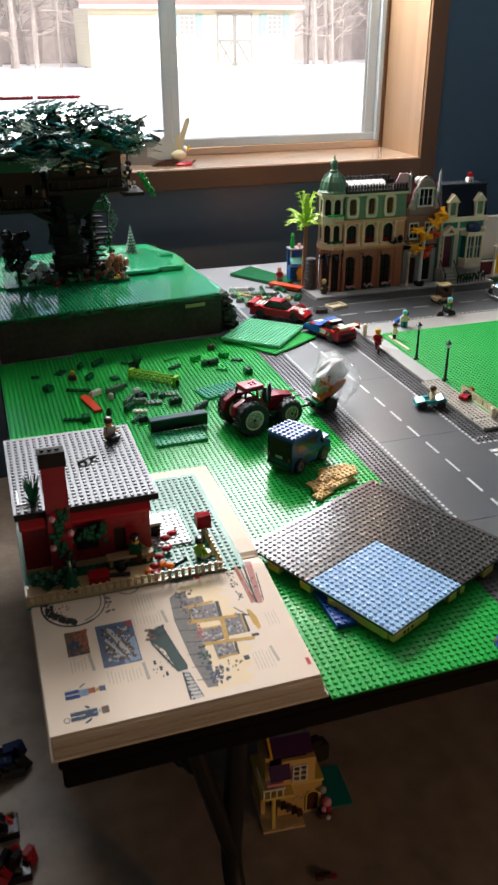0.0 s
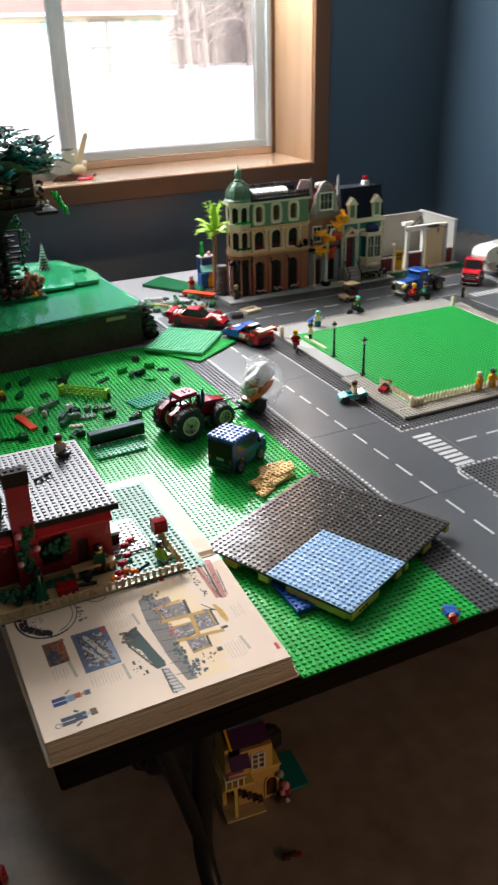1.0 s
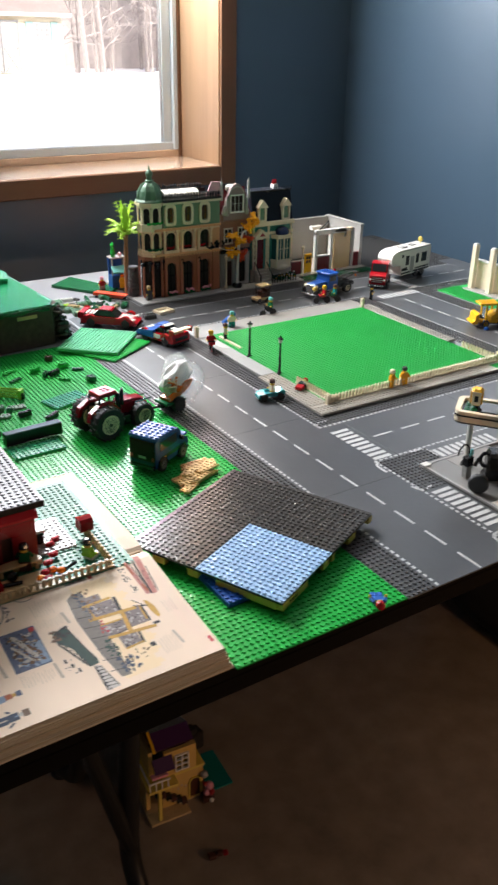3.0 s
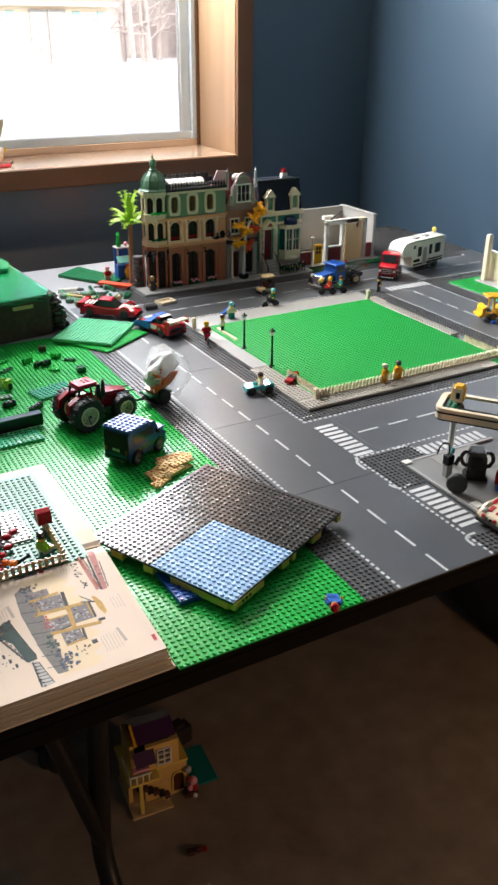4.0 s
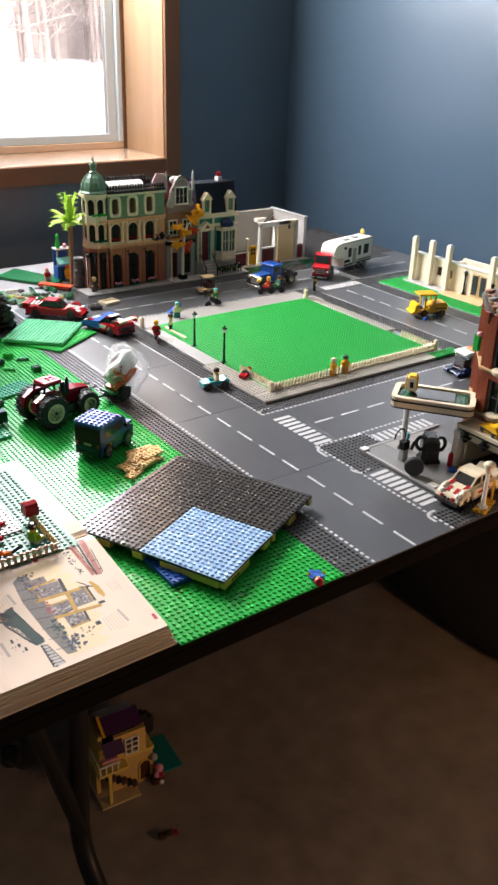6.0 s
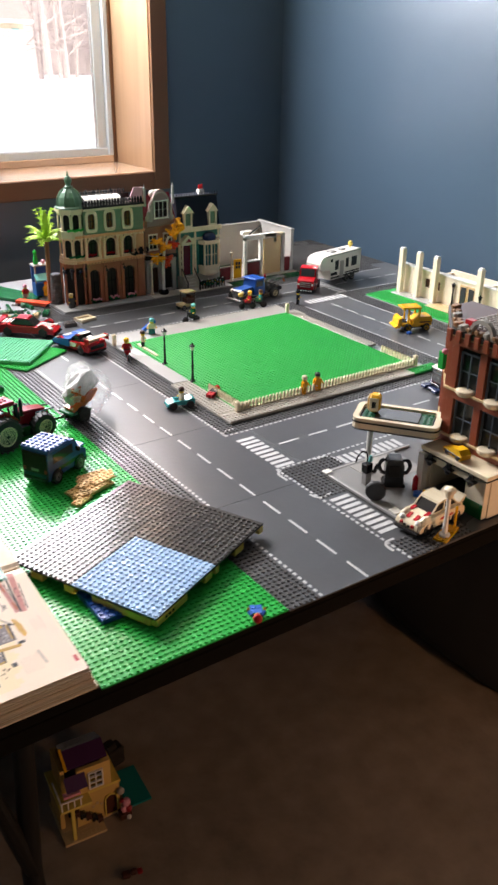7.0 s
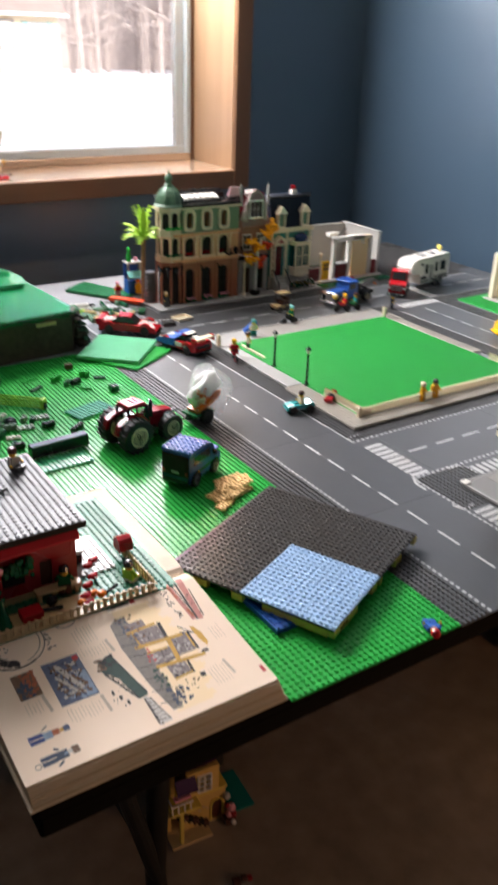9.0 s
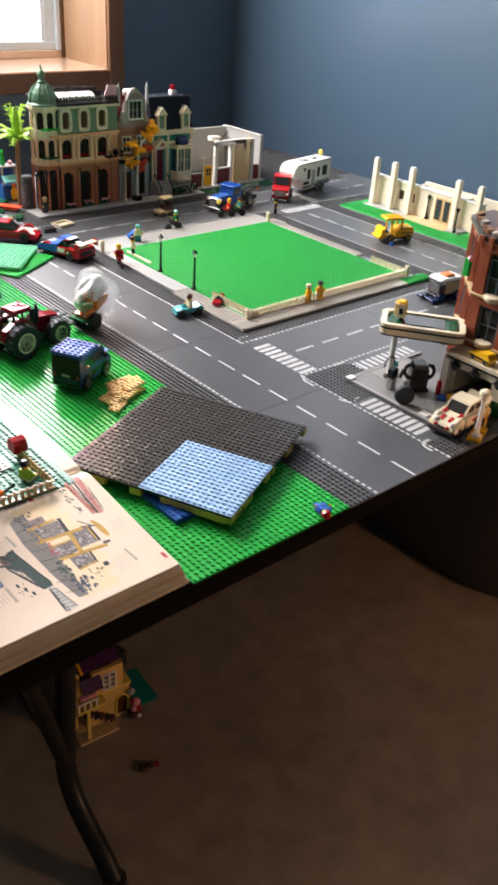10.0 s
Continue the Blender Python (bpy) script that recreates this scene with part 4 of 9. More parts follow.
def van():
    v = thing("toy_van", on(0.459, 1.108, 0.0018, 29) @ Matrix.Diagonal((1.08, 1.16, 1.2, 1)), "dark blue toy van with a bright blue studded roof", "toy van")
    prof = [(-42, 9), (40, 9), (44, 14), (44, 24), (38, 28), (30, 30), (22, 44), (16, 48), (-40, 48), (-42, 44)]
    part("body", G(VANBLUE).prism(prof, -21, 21, "y"), v, "deep blue body")
    part("stripe", G(DGREEN).box(-30, 36, -21.6, 21.6, 16, 21, 0.2).use(YELLOW).box(-26, -16, -21.9, 21.9, 17.6, 19.6, 0.2), v, "green and yellow side stripe")
    part("roof", G(BLUE).box(-41, 7, -23, 23, 48, 52, 0.6).studs(-41, -24, 6, 6, 52), v, "bright blue studded roof plate")
    part("bonnet", G(BLUE).box(24, 45, -19, 19, 28.2, 31.5, 0.6), v)
    part("windscreen", G(SMOKE).prism([(31, 31), (23.5, 44.5), (24.6, 44.8), (32, 31.4)], -17, 17, "y"), v)
    for s in (-1, 1):
        part("side_window", G(SMOKE).box(-30, 14, s * 21, s * 21.5, 30, 43, 0.2), v)
        part("mirror", G(BLACK).box(20, 24, s * 21, s * 27, 30, 36, 0.6), v)
    part("tailgate", G(HOLLOW).box(-43.2, -42.05, -20.4, 20.4, 11, 47, 0.4).use(NAVY).box(-43.8, -43.1, -19, 19, 13, 18, 0.2), v, "black and dark blue tailgate")
    part("rear_window", G(HOLLOW).box(-43.8, -43.2, -16, 16, 28, 43, 0.2), v)
    part("number_plate", G(LGREY).box(-44.0, -43.2, -6, 6, 21, 24.5, 0.2), v, "pale blank plate")
    for y in (-19, 15.5):
        part("rear_lamp", G(DRED).box(-43.9, -43.2, y, y + 3.5, 20, 25, 0.2), v)
    part("bumper", G(BLACK).box(-45, -42.2, -20, 20, 7, 12, 0.6), v)
    part("bumper", G(BLACK).box(44.2, 47, -20, 20, 7, 12, 0.6), v)
    for x in (-25, 27):
        for s in (-1, 1):
            wheel(v, x, s * 19.6, 9.8, 9.8, 8, LGREY)
            part("wheel_arch", G(BLACK).prism([(x - 13, 8.8), (x - 9, 18), (x, 21.5), (x + 9, 18), (x + 13, 8.8), (x + 11, 8.8), (x, 18.5), (x - 11, 8.8)], s * 20.9, s * 23.0, "y"), v)


van()


def sports_car(name, m, body, label, trim=WHITE, length=124, wing=True, top=BLACK, accent=RED, wing_mat=None, wz=31):
    c = thing(name, m, label, "toy car", "toy cars")
    L = length / 2
    side = [(-L, 8), (L, 7), (L + 2, 11), (L - 10, 17), (L - 44, 20), (-L + 26, 22), (-L + 4, 23), (-L - 1, 17)]
    part("body", G(body).prism(side, -24, 24, "y"), c)
    part("cabin", G(top).prism([(-L + 26, 21.8), (L - 44, 19.8), (L - 62, 31), (-L + 42, 32)], -18, 18, "y"), c, "dark cabin glass")
    g = G(body).prism([(-L + 40, 31.5), (L - 61, 30.8), (L - 64, 33.2), (-L + 44, 34)], -15, 15, "y")
    g.use(trim)
    for y in (-15, -6, 3, 12):
        g.prism([(L - 42, 19.4), (L - 12, 17.0), (L - 12, 18.0), (L - 42, 20.5)], y, y + 4, "y")
    for x in (-L + 8, -L + 18, -L + 28):
        g.box(x, x + 5, -14, 14, 22.8, 25.0, 0.2)
    part("roof", g, c, "roof and covers with pale stripes")
    part("splitter", G(BLACK).box(L - 6, L + 5, -24, 24, 4.5, 7, 0.5), c)
    part("rear_bumper", G(BLACK).box(-L - 3, -L + 8, -22, 22, 5, 9, 0.5), c)
    if wing:
        part("rear_wing", G(wing_mat or trim).box(-L - 6, -L + 8, -25, 25, wz, wz + 2.2, 0.6).use(accent).box(-L - 6, -L + 8, -27, -25, wz - 7, wz + 4, 0.6).box(-L - 6, -L + 8, 25, 27, wz - 7, wz + 4, 0.6), c)
    part("headlamp", G(accent if accent != body else WHITE).box(L - 12, L - 4, -20, -12, 15.5, 18.2, 0.4), c)
    part("headlamp", G(accent if accent != body else WHITE).box(L - 12, L - 4, 12, 20, 15.5, 18.2, 0.4), c)
    for x in (-L + 24, L - 26):
        for s in (-1, 1):
            part("wheel_arch", G(body).prism([(x - 15, 12), (x - 10, 22), (x, 25), (x + 10, 22), (x + 15, 12), (x + 12, 12), (x, 20), (x - 12, 12)], s * 19, s * 25.6, "y"), c)
            wheel(c, x, s * 20, 10.5, 10.5, 9, DGREY)
    return c


def facing(x0, y0, x1, y1):
    """The turn, in degrees, from one point towards another."""
    return math.degrees(math.atan2(y1 - y0, x1 - x0))


sports_car("toy_sports_car", on(0.682, 1.800, 0.0, facing(0.632, 1.835, 0.725, 1.755)) @ Matrix.Diagonal((1, 1.04, 1.28, 1)), RED, "red toy sports car with pale stripes and a high wing", length=134, wing=True, wing_mat=RED, wz=25)
_c = sports_car("toy_race_car", on(0.738, 1.642, 0.0, 107) @ Matrix.Diagonal((1.05, 1.1, 1.2, 1)), RED, "red and blue toy race car with a cream rear wing", trim=CREAM, length=112, accent=RED)
part("roof_panel", G(BLUE).box(-10, 6, -12, 12, 34.2, 35.6, 0.3).use(WHITE).box(-24, -12, -12, 12, 34.2, 35.4, 0.3), _c, "blue and white roof panels")
part("engine", G(DGREY).box(-46, -26, -14, 14, 23.2, 29, 0.5).use(WHITE).box(-44, -30, -5, 5, 29.1, 31, 0.3), _c, "grey engine block")
for _s in (-1, 1):
    part("side_panel", G(WHITE).box(-30, 8, _s * 24, _s * 24.6, 12, 20, 0.2), _c, "white side panel")
part("rear_lamp", G(BLACK).box(-57.6, -57, -18, 18, 12, 19, 0.2), _c, "dark rear grille")
part("nose_band", G(WHITE).prism([(30, 17.8), (44, 15.6), (44, 20.8), (30, 22.4)], -7, 7, "y"), _c, "white nose band")
part("front_cover", G(BLUE).prism([(2, 10), (57, 9), (58, 13), (46, 19), (12, 24), (2, 25)], -26, 26, "y"), _c, "blue front bodywork")


def rally_car():
    c = thing("toy_rally_car", on(0.848, 0.674, 0.0022, 184) @ Matrix.Diagonal((0.84, 0.95, 0.84, 1)), "cream toy sports car with red decals, parked before the garage", "toy car", "toy cars")
    side = [(-58, 9), (-61, 18), (-58, 28), (-48, 33), (-20, 34), (14, 32), (32, 30), (46, 26), (56, 20), (60, 14), (58, 9)]
    part("body", G(CREAM).prism(side, -19, 19, "y").prism([(p[0] * 0.96, 9 + (p[1] - 9) * 0.86) for p in side], -24, 24, "y"), c, "cream rounded body")
    part("cabin", G(HOLLOW).prism([(-46, 33), (22, 30.5), (6, 46), (-28, 47)], -17.5, 17.5, "y"), c, "dark cabin glass")
    part("roof", G(CREAM).prism([(-30, 46.6), (7, 45.6), (4, 49), (-8, 50.5), (-26, 50)], -18, 18, "y"), c)
    for s in (-1, 1):
        for p, q in (((21, 31), (7, 46)), ((-8, 33), (-9, 47)), ((-44, 33), (-29, 47))):
            part("pillar", G(CREAM).rod((p[0], s * 17.5, p[1]), (q[0], s * 17, q[1]), 1.7, 6), c)
        part("headlamp", G(WHITE).ball((51, s * 15, 22), 5.5, 10, 6), c, "round pale headlamp")
        part("decal", G(RED).prism([(38, 28.9), (50, 24.2), (50, 25.2), (38, 29.9)], s * 4, s * 10, "y"), c, "red bonnet decal")
        part("decal", G(RED).box(-30, 6, s * 24, s * 24.4, 19, 23, 0.1), c, "red side stripe")
        part("decal", G(RED).box(56, 60.6, s * 8, s * 13, 14, 19, 0.4), c, "red nose decal")
        part("decal", G(BLACK).box(54, 60.9, s * 1, s * 6, 13, 17, 0.4), c, "black nose decal")
        part("decal", G(RED).prism([(20, 32.6), (34, 30.2), (34, 31), (20, 33.4)], s * 11, s * 17, "y"), c, "red bonnet decal")
        part("decal", G(BLACK).box(-20, -6, s * 24.1, s * 24.6, 12, 17, 0.1), c, "black side decal")
        for x in (-36, 36):
            part("wing", G(CREAM).ball((x, s * 18, 17), 17, 12, 8, (1, 0.48, 0.92)), c)
            wheel(c, x, s * 20.5, 11.5, 11.5, 10, DGREY)
    part("bumper", G(HOLLOW).box(48, 62, -23, 23, 3.5, 9.5, 1.5), c, "black lower bumper")
    part("bumper", G(HOLLOW).box(-62, -50, -23, 23, 4, 10, 1.5), c, "black lower bumper")
    part("chassis", G(HOLLOW).box(-49.6, 47.6, -21, 21, 4, 8.9, 0.5), c)
    part("spoiler", G(CREAM).prism([(-58, 31), (-48, 33.4), (-60, 41), (-66, 41)], -20, 20, "y"), c)


rally_car()


# ---- the row of shops ----
def arch_poly(w, h, k=8):
    """A round-headed outline of that width and height, foot at 0."""
    r = w / 2
    return [(-r, 0), (r, 0)] + [(r * math.cos(math.pi * i / k), h - r + r * math.sin(math.pi * i / k)) for i in range(k + 1)]


def arch_frame(g, x, z, w, h, y0, y1, t=3.0, k=8):
    """A round-headed surround of thickness t, standing at x, z, from y0 to y1."""
    r, R = w / 2, w / 2 + t
    inner = [(-r, 0)] + [(-r * math.cos(math.pi * i / k), h - r + r * math.sin(math.pi * i / k)) for i in range(k + 1)] + [(r, 0)]
    outer = [(-R, 0)] + [(-R * math.cos(math.pi * i / k), h - r + R * math.sin(math.pi * i / k)) for i in range(k + 1)] + [(R, 0)]
    for a in range(len(inner) - 1):
        q = [inner[a], inner[a + 1], outer[a + 1], outer[a]]
        g.prism([(x + p[0], z + p[1]) for p in q], y0, y1, "y")


def sash(parent, name, x, z, w, h, y, frame_mat, cols=2, rows=2, glass=SMOKE, label=""):
    """A small window: surround, glazing and bars, its face at y (towards -y)."""
    g = G(frame_mat)
    g.box(x - w / 2 - 2.5, x - w / 2, y, y + 5, z - 2, z + h + 2, 0.3).box(x + w / 2, x + w / 2 + 2.5, y, y + 5, z - 2, z + h + 2, 0.3)
    g.box(x - w / 2 - 3.5, x + w / 2 + 3.5, y - 1.5, y + 5, z - 4, z, 0.4).box(x - w / 2 - 3, x + w / 2 + 3, y - 0.5, y + 5, z + h, z + h + 3.5, 0.4)
    wn = part(name, g, parent, label)
    b = G(frame_mat)
    for k in range(1, cols):
        xx = x - w / 2 + w * k / cols
        b.box(xx - 0.6, xx + 0.6, y + 1.5, y + 3.5, z, z + h, 0)
    for k in range(1, rows):
        zz = z + h * k / rows
        b.box(x - w / 2, x + w / 2, y + 1.6, y + 3.4, zz - 0.6, zz + 0.6, 0)
    if b.v:
        part("glazing_bar", b, wn)
    part("pane", G(glass).box(x - w / 2, x + w / 2, y + 4, y + 4.6, z, z + h, 0), wn)
    return wn


def hotel():
    h = thing("toy_hotel", on(0.812, 1.900), "three-storey toy corner hotel in rust, nougat and sand green", "toy building", "toy buildings")
    part("base", G(STRIP).box(0.2, 255.8, 0.2, 255.8, -2, 1.8, 0.3).use(LGREY).box(3, 253, 3, 36, 1.8, 5, 0.4).box(3, 36, 36.4, 70, 1.8, 5, 0.4), h, "dark grey base with pale pavement tiles")
    fy = 40
    # ground floor with arches
    cols = (106, 156, 206)
    part("ground_wall", G(RUST).wall(86, 252, fy, fy + 10, 5, 112, [(c - 15, c + 15, 5, 92) for c in cols]), h, "rust brown brick ground floor")
    g = G(BLACK)
    rnd = random.Random(33)
    for q in range(30):
        g.ball((rnd.uniform(206, 262), fy - 9 + rnd.uniform(-6, 4), 124 + rnd.uniform(-4, 13)), rnd.uniform(2.5, 4.5), 6, 4)
    tagged(part("dark_planting", g, h, "black leafy planting at the balcony's end"), kind="stuff")
    part("street_cable", G(WHITE).tube([(238, fy - 13, 121), (256, fy - 20, 114), (276, fy - 26, 112), (300, fy - 14, 118)], 0.9, 5), h, "thin white string of lights")
    for c in cols:
        g = G(RUST)
        k, r, zb = 8, 15, 77
        top = [(c - r, 92.2), (c - r, zb)] + [(c - r * math.cos(math.pi * i / k), zb + r * math.sin(math.pi * i / k)) for i in range(1, k)] + [(c + r, zb), (c + r, 92.2)]
        for a in range(1, len(top) - 2):
            p, q = top[a], top[a + 1]
            g.prism([p, q, (q[0], 92.2), (p[0], 92.2)], fy + 0.2, fy + 9.8, "y")
        part("arch", g, h)
        d = part("arched_door", G(HOLLOW).prism([(c + p[0] * 0.94, 5 + p[1]) for p in arch_poly(30, 87)], fy + 6, fy + 8.5, "y"), h, "black glazed arched door")
        b = G(BLACK).box(c - 0.8, c + 0.8, fy + 4, fy + 6, 6, 88, 0).box(c - 14, c + 14, fy + 4, fy + 6, 56, 58, 0)
        part("door_bar", b, d)
        e = G(DGREEN)
        rnd = random.Random(int(c))
        for q in range(8):
            e.ball((c - 12 + 3.4 * q, fy - 6 + rnd.uniform(-2, 2), 9 + rnd.uniform(0, 7)), 4.4, 6, 4)
        e.use(PINK)
        for q in range(5):
            e.ball((c - 10 + 5 * q, fy - 10, 17 + rnd.uniform(-2, 5)), 3.3, 6, 4)
        part("flower_box", e, h, "green planting with pink flowers")
    # pilasters and string courses
    for x in (86, 131, 181, 229):
        part("pilaster", G(RUST).box(x, x + 7, fy - 3, fy - 0.1, 5, 110, 0.4), h)
    part("string_course", G(NOUGAT).box(60, 254, fy - 5, fy + 12, 112, 118, 0.6), h, "nougat string course")
    part("upper_wall", G(NOUGATWALL).wall(86, 252, fy, fy + 10, 118, 176, [(c - 16, c + 16, 121, 172) for c in cols]), h, "nougat first-floor wall")
    for c in cols:
        for e in (c - 21, c + 17.2):
            part("column", G(PEACH).lathe(e + 1.9, fy - 1, [(4.2, 118), (4.2, 126), (3.0, 128), (2.8, 164), (4.0, 166), (4.6, 176)], 10), h, "pale nougat window column")
        g = G(PEACH)
        arch_frame(g, c, 124, 29, 46, fy - 2.5, fy + 3, 3.2)
        part("window_arch", g, h, "pale nougat arched surround")
        part("curtain", G(DRED).box(c - 14, c - 8, fy + 7, fy + 8.8, 124, 168, 0.4), h, "dark red curtain")
        part("pane", G(HOLLOW).box(c - 17, c + 17, fy + 9, fy + 9.8, 121, 172, 0), h)
        part("window_rail", G(BLACK).box(c - 0.8, c + 0.8, fy + 7, fy + 8.8, 121, 172, 0).box(c - 17, c + 17, fy + 7, fy + 8.7, 156, 157.6, 0), h)
        part("balustrade", G(PEACH).box(c - 18, c + 18, fy - 6, fy - 3.4, 118, 125, 0.5), h, "pale nougat balustrade")
    part("string_course", G(NOUGAT).box(60, 254, fy - 5, fy + 12, 176, 182, 0.6), h, "nougat string course")
    part("attic_wall", G(SANDB).wall(86, 252, fy, fy + 10, 182, 246, [(c - 10, c + 10, 194, 232) for c in cols]), h, "sand green top-floor wall")
    for c in cols:
        g = G(CREAM)
        ring = lambda a, b: [(c + a * math.copysign(abs(math.cos(q)) ** 0.5, math.cos(q)), 213 + b * math.copysign(abs(math.sin(q)) ** 0.5, math.sin(q))) for q in (math.pi * i / 10 + 0.01 for i in range(21))]
        ri, ro = ring(10, 20), ring(16.5, 27)
        for i in range(20):
            g.prism([ri[i], ri[i + 1], ro[i + 1], ro[i]], fy - 3.5, fy + 3, "y")
        g.box(c - 14, c + 14, fy - 4, fy + 2, 188, 192, 0.5)
        w = part("window", g, h, "thick cream window surround with rounded corners")
        part("pane", G(AMBERPANE).box(c - 10, c + 10, fy + 6, fy + 6.6, 194, 232, 0), w, "amber brown pane")
        part("glazing_bar", G(HOLLOW).box(c - 0.7, c + 0.7, fy + 4.6, fy + 6, 194, 232, 0).box(c - 10, c + 10, fy + 4.6, fy + 6, 212, 213.4, 0), w)
    # the side towards the palm and the back
    part("side_wall", G(NOUGAT).box(100, 110, 88, 190, 5, 176, 0).use(SANDB).box(100, 110, 88, 190, 176.2, 246, 0), h)
    part("back_wall", G(NOUGAT).box(100, 252, 190.2, 200, 5, 246, 0), h)
    part("party_wall", G(NOUGAT).box(242, 252, 50.2, 190, 5, 246, 0), h)
    for k, z in enumerate((112, 178)):
        part("floor_slab", G(LGREY).box(111, 241, 51, 189, z, z + 4, 0), h)
    part("roof_deck", G(DGREY).box(88, 252, fy + 2, 200, 246.2, 251, 0.4), h)
    # small brackets under the string courses, red window flowers, black lamp arms
    for zc in (108, 172):
        me = G(PEACH if zc > 150 else NOUGAT).box(-2.4, 2.4, -4.6, -0.1, 0, 4.6, 0.4).mesh("bracket")
        for k in range(20):
            p = new("bracket", me)
            p.parent, p.location = h, ((88 + 8.4 * k) / 1000, fy / 1000, (zc - 0.8) / 1000)
    for c in cols:
        e = G(RED)
        rnd = random.Random(int(c) + 7)
        for q in range(7):
            e.ball((c - 10 + 3.4 * q, fy + 3, 128 + rnd.uniform(0, 4)), 2.4, 6, 4)
        part("window_flowers", e, h, "red flowers on the balustrade")
    for x in (134, 184):
        part("lamp_arm", G(BLACK).tube([(x, fy - 3, 96), (x, fy - 13, 102), (x, fy - 16, 96)], 1.2, 6).ball((x, fy - 16, 92), 4, 8, 6), h, "black wall lamp")
    part("cornice_band", G(CREAM).box(84, 254, fy - 5, fy + 11, 240, 246, 0.6), h, "cream eaves band")
    # roof: black crest and glass skylight
    g = G(BLACK).box(84, 254, fy - 6, fy - 2, 246, 252, 0.5)
    for k in range(21):
        x = 86 + 8 * k
        g.lathe(x, fy - 4, [(3.2, 252), (3.2, 255), (1.6, 257), (3.6, 261), (3.0, 264), (0.8, 267)], 6).box(x - 4, x + 4, fy - 5.4, fy - 2.6, 256.5, 259.5, 0)
    part("roof_crest", g, h, "black roof cresting")
    g = G(BLACK).box(84, 254, 120, 124, 251, 262, 0.5)
    for k in range(20):
        g.lathe(88 + 8 * k, 122, [(3.0, 262), (1.6, 265), (3.6, 269), (3.0, 272), (0.8, 275)], 6).box(84.4 + 8 * k, 91.6 + 8 * k, 121, 123, 265, 267, 0)
    part("roof_crest", g, h, "black roof cresting")
    bow = lambda r, e: [(90 - (r + 7) * math.cos(math.pi * i / 10), 251.5 + e + r * math.sin(math.pi * i / 10) * 0.8) for i in range(11)]
    g = G(WHITE).prism(bow(20, 0.5) + bow(16, 0)[::-1], 104, 206, "x")
    k = part("skylight", g, h, "pale barrel skylight")
    for x in range(104, 207, 17):
        part("skylight_rib", G(DGREY).box(x - 1, x + 1, 62, 118, 251, 254, 0).prism([(90 - 27 * math.cos(math.pi * i / 7), 252 + 17 * math.sin(math.pi * i / 7)) for i in range(8)], x - 1, x + 1, "x"), k)
    for q in range(9):
        part("roof_finial", G(BLACK).lathe(96 + 18 * q, 150 + 12 * (q % 2), [(4, 251), (4, 258), (2, 262), (3, 266), (0.8, 272)], 7), h, "black roof ornament")
    # corner tower
    tx, ty, R = 66, 72, 33
    oct_ring = lambda r, z: [(tx + r * math.cos(math.pi / 8 + math.pi / 4 * i), ty + r * math.sin(math.pi / 8 + math.pi / 4 * i)) for i in range(8)]

    def tier(name, z0, z1, mat, r, label=""):
        part(name, G(mat).prism(oct_ring(r, 0), z0, z1, "z"), h, label)

    for i in range(8):
        a = math.pi / 8 + math.pi / 4 * i
        part("entrance_column", G(RUST).rod((tx + R * math.cos(a), ty + R * math.sin(a), 5), (tx + R * math.cos(a), ty + R * math.sin(a), 112), 3.0, 8), h, "rust column by the entrance")
    tier("tower_entrance", 5, 101, HOLLOW, R * 0.86, "dark glazed entrance")
    g = G(BLACK)
    for q in range(5):
        a = math.pi * (1.12 + 0.19 * q)
        x, y = tx + R * 1.02 * math.cos(a), ty + R * 1.02 * math.sin(a)
        g.ball((x, y, 92 + 5 * (q % 2)), 8, 8, 5, (1, 1, 0.8)).rod((x, y, 92), (x, y, 74), 3.6, 6, 2)
    part("entrance_scrolls", g, h, "black scrolled entrance hood")
    tier("tower_lintel", 101.2, 112, RUST, R)
    tier("tower_band", 112, 120, PEACH, R * 1.1, "pale nougat band")
    for z0, z1, cm, bm in ((120, 178, PEACH, PEACH), (186, 240, CREAM, CREAM)):
        tier("tower_glass", z0, z1, HOLLOW, R * 0.80, "dark windows")
        for i in range(8):
            m = Matrix.Translation((tx, ty, 0)) @ Matrix.Rotation(math.pi / 4 * i, 4, "Z")
            g = G(cm).at(m)
            arch_frame(g, 0, z0, 17, z1 - z0 - 6, -R * 0.95, -R * 0.84, 4.2)
            g.box(-12.6, 12.6, -R * 0.96, -R * 0.83, z1 - 6, z1, 0.4)
            part("tower_window", g.at(), h, "pale arched tower window")
            part("tower_sill", G(bm).at(m).box(-12.6, 12.6, -R * 1.0, -R * 0.83, z0, z0 + 8, 0.6).at(), h)
        g = G(GREEN if z0 > 150 else DGREEN)
        for q in range(9):
            a = math.pi * (1.3 + 0.05 * q)
            g.ball((tx + R * 1.02 * math.cos(a), ty + R * 1.02 * math.sin(a), z0 + 9 + (q % 3)), 3.6, 6, 4)
        part("window_planting", g, h, "green window planting")
    tier("tower_band", 176, 186, CREAM, R * 1.08, "cream band")
    tier("tower_cornice", 240, 247, CREAM, R * 1.2, "cream cornice")
    part("dome", G(DOMEGREEN).lathe(tx, ty, [(R * 1.12, 247), (R * 1.14, 250), (R * 1.0, 254), (R * 0.98, 262), (R * 0.88, 274), (R * 0.66, 285), (R * 0.38, 292), (R * 0.30, 294), (R * 0.34, 296)], 16), h, "sand green ribbed dome")
    g = G(DOMEGREEN)
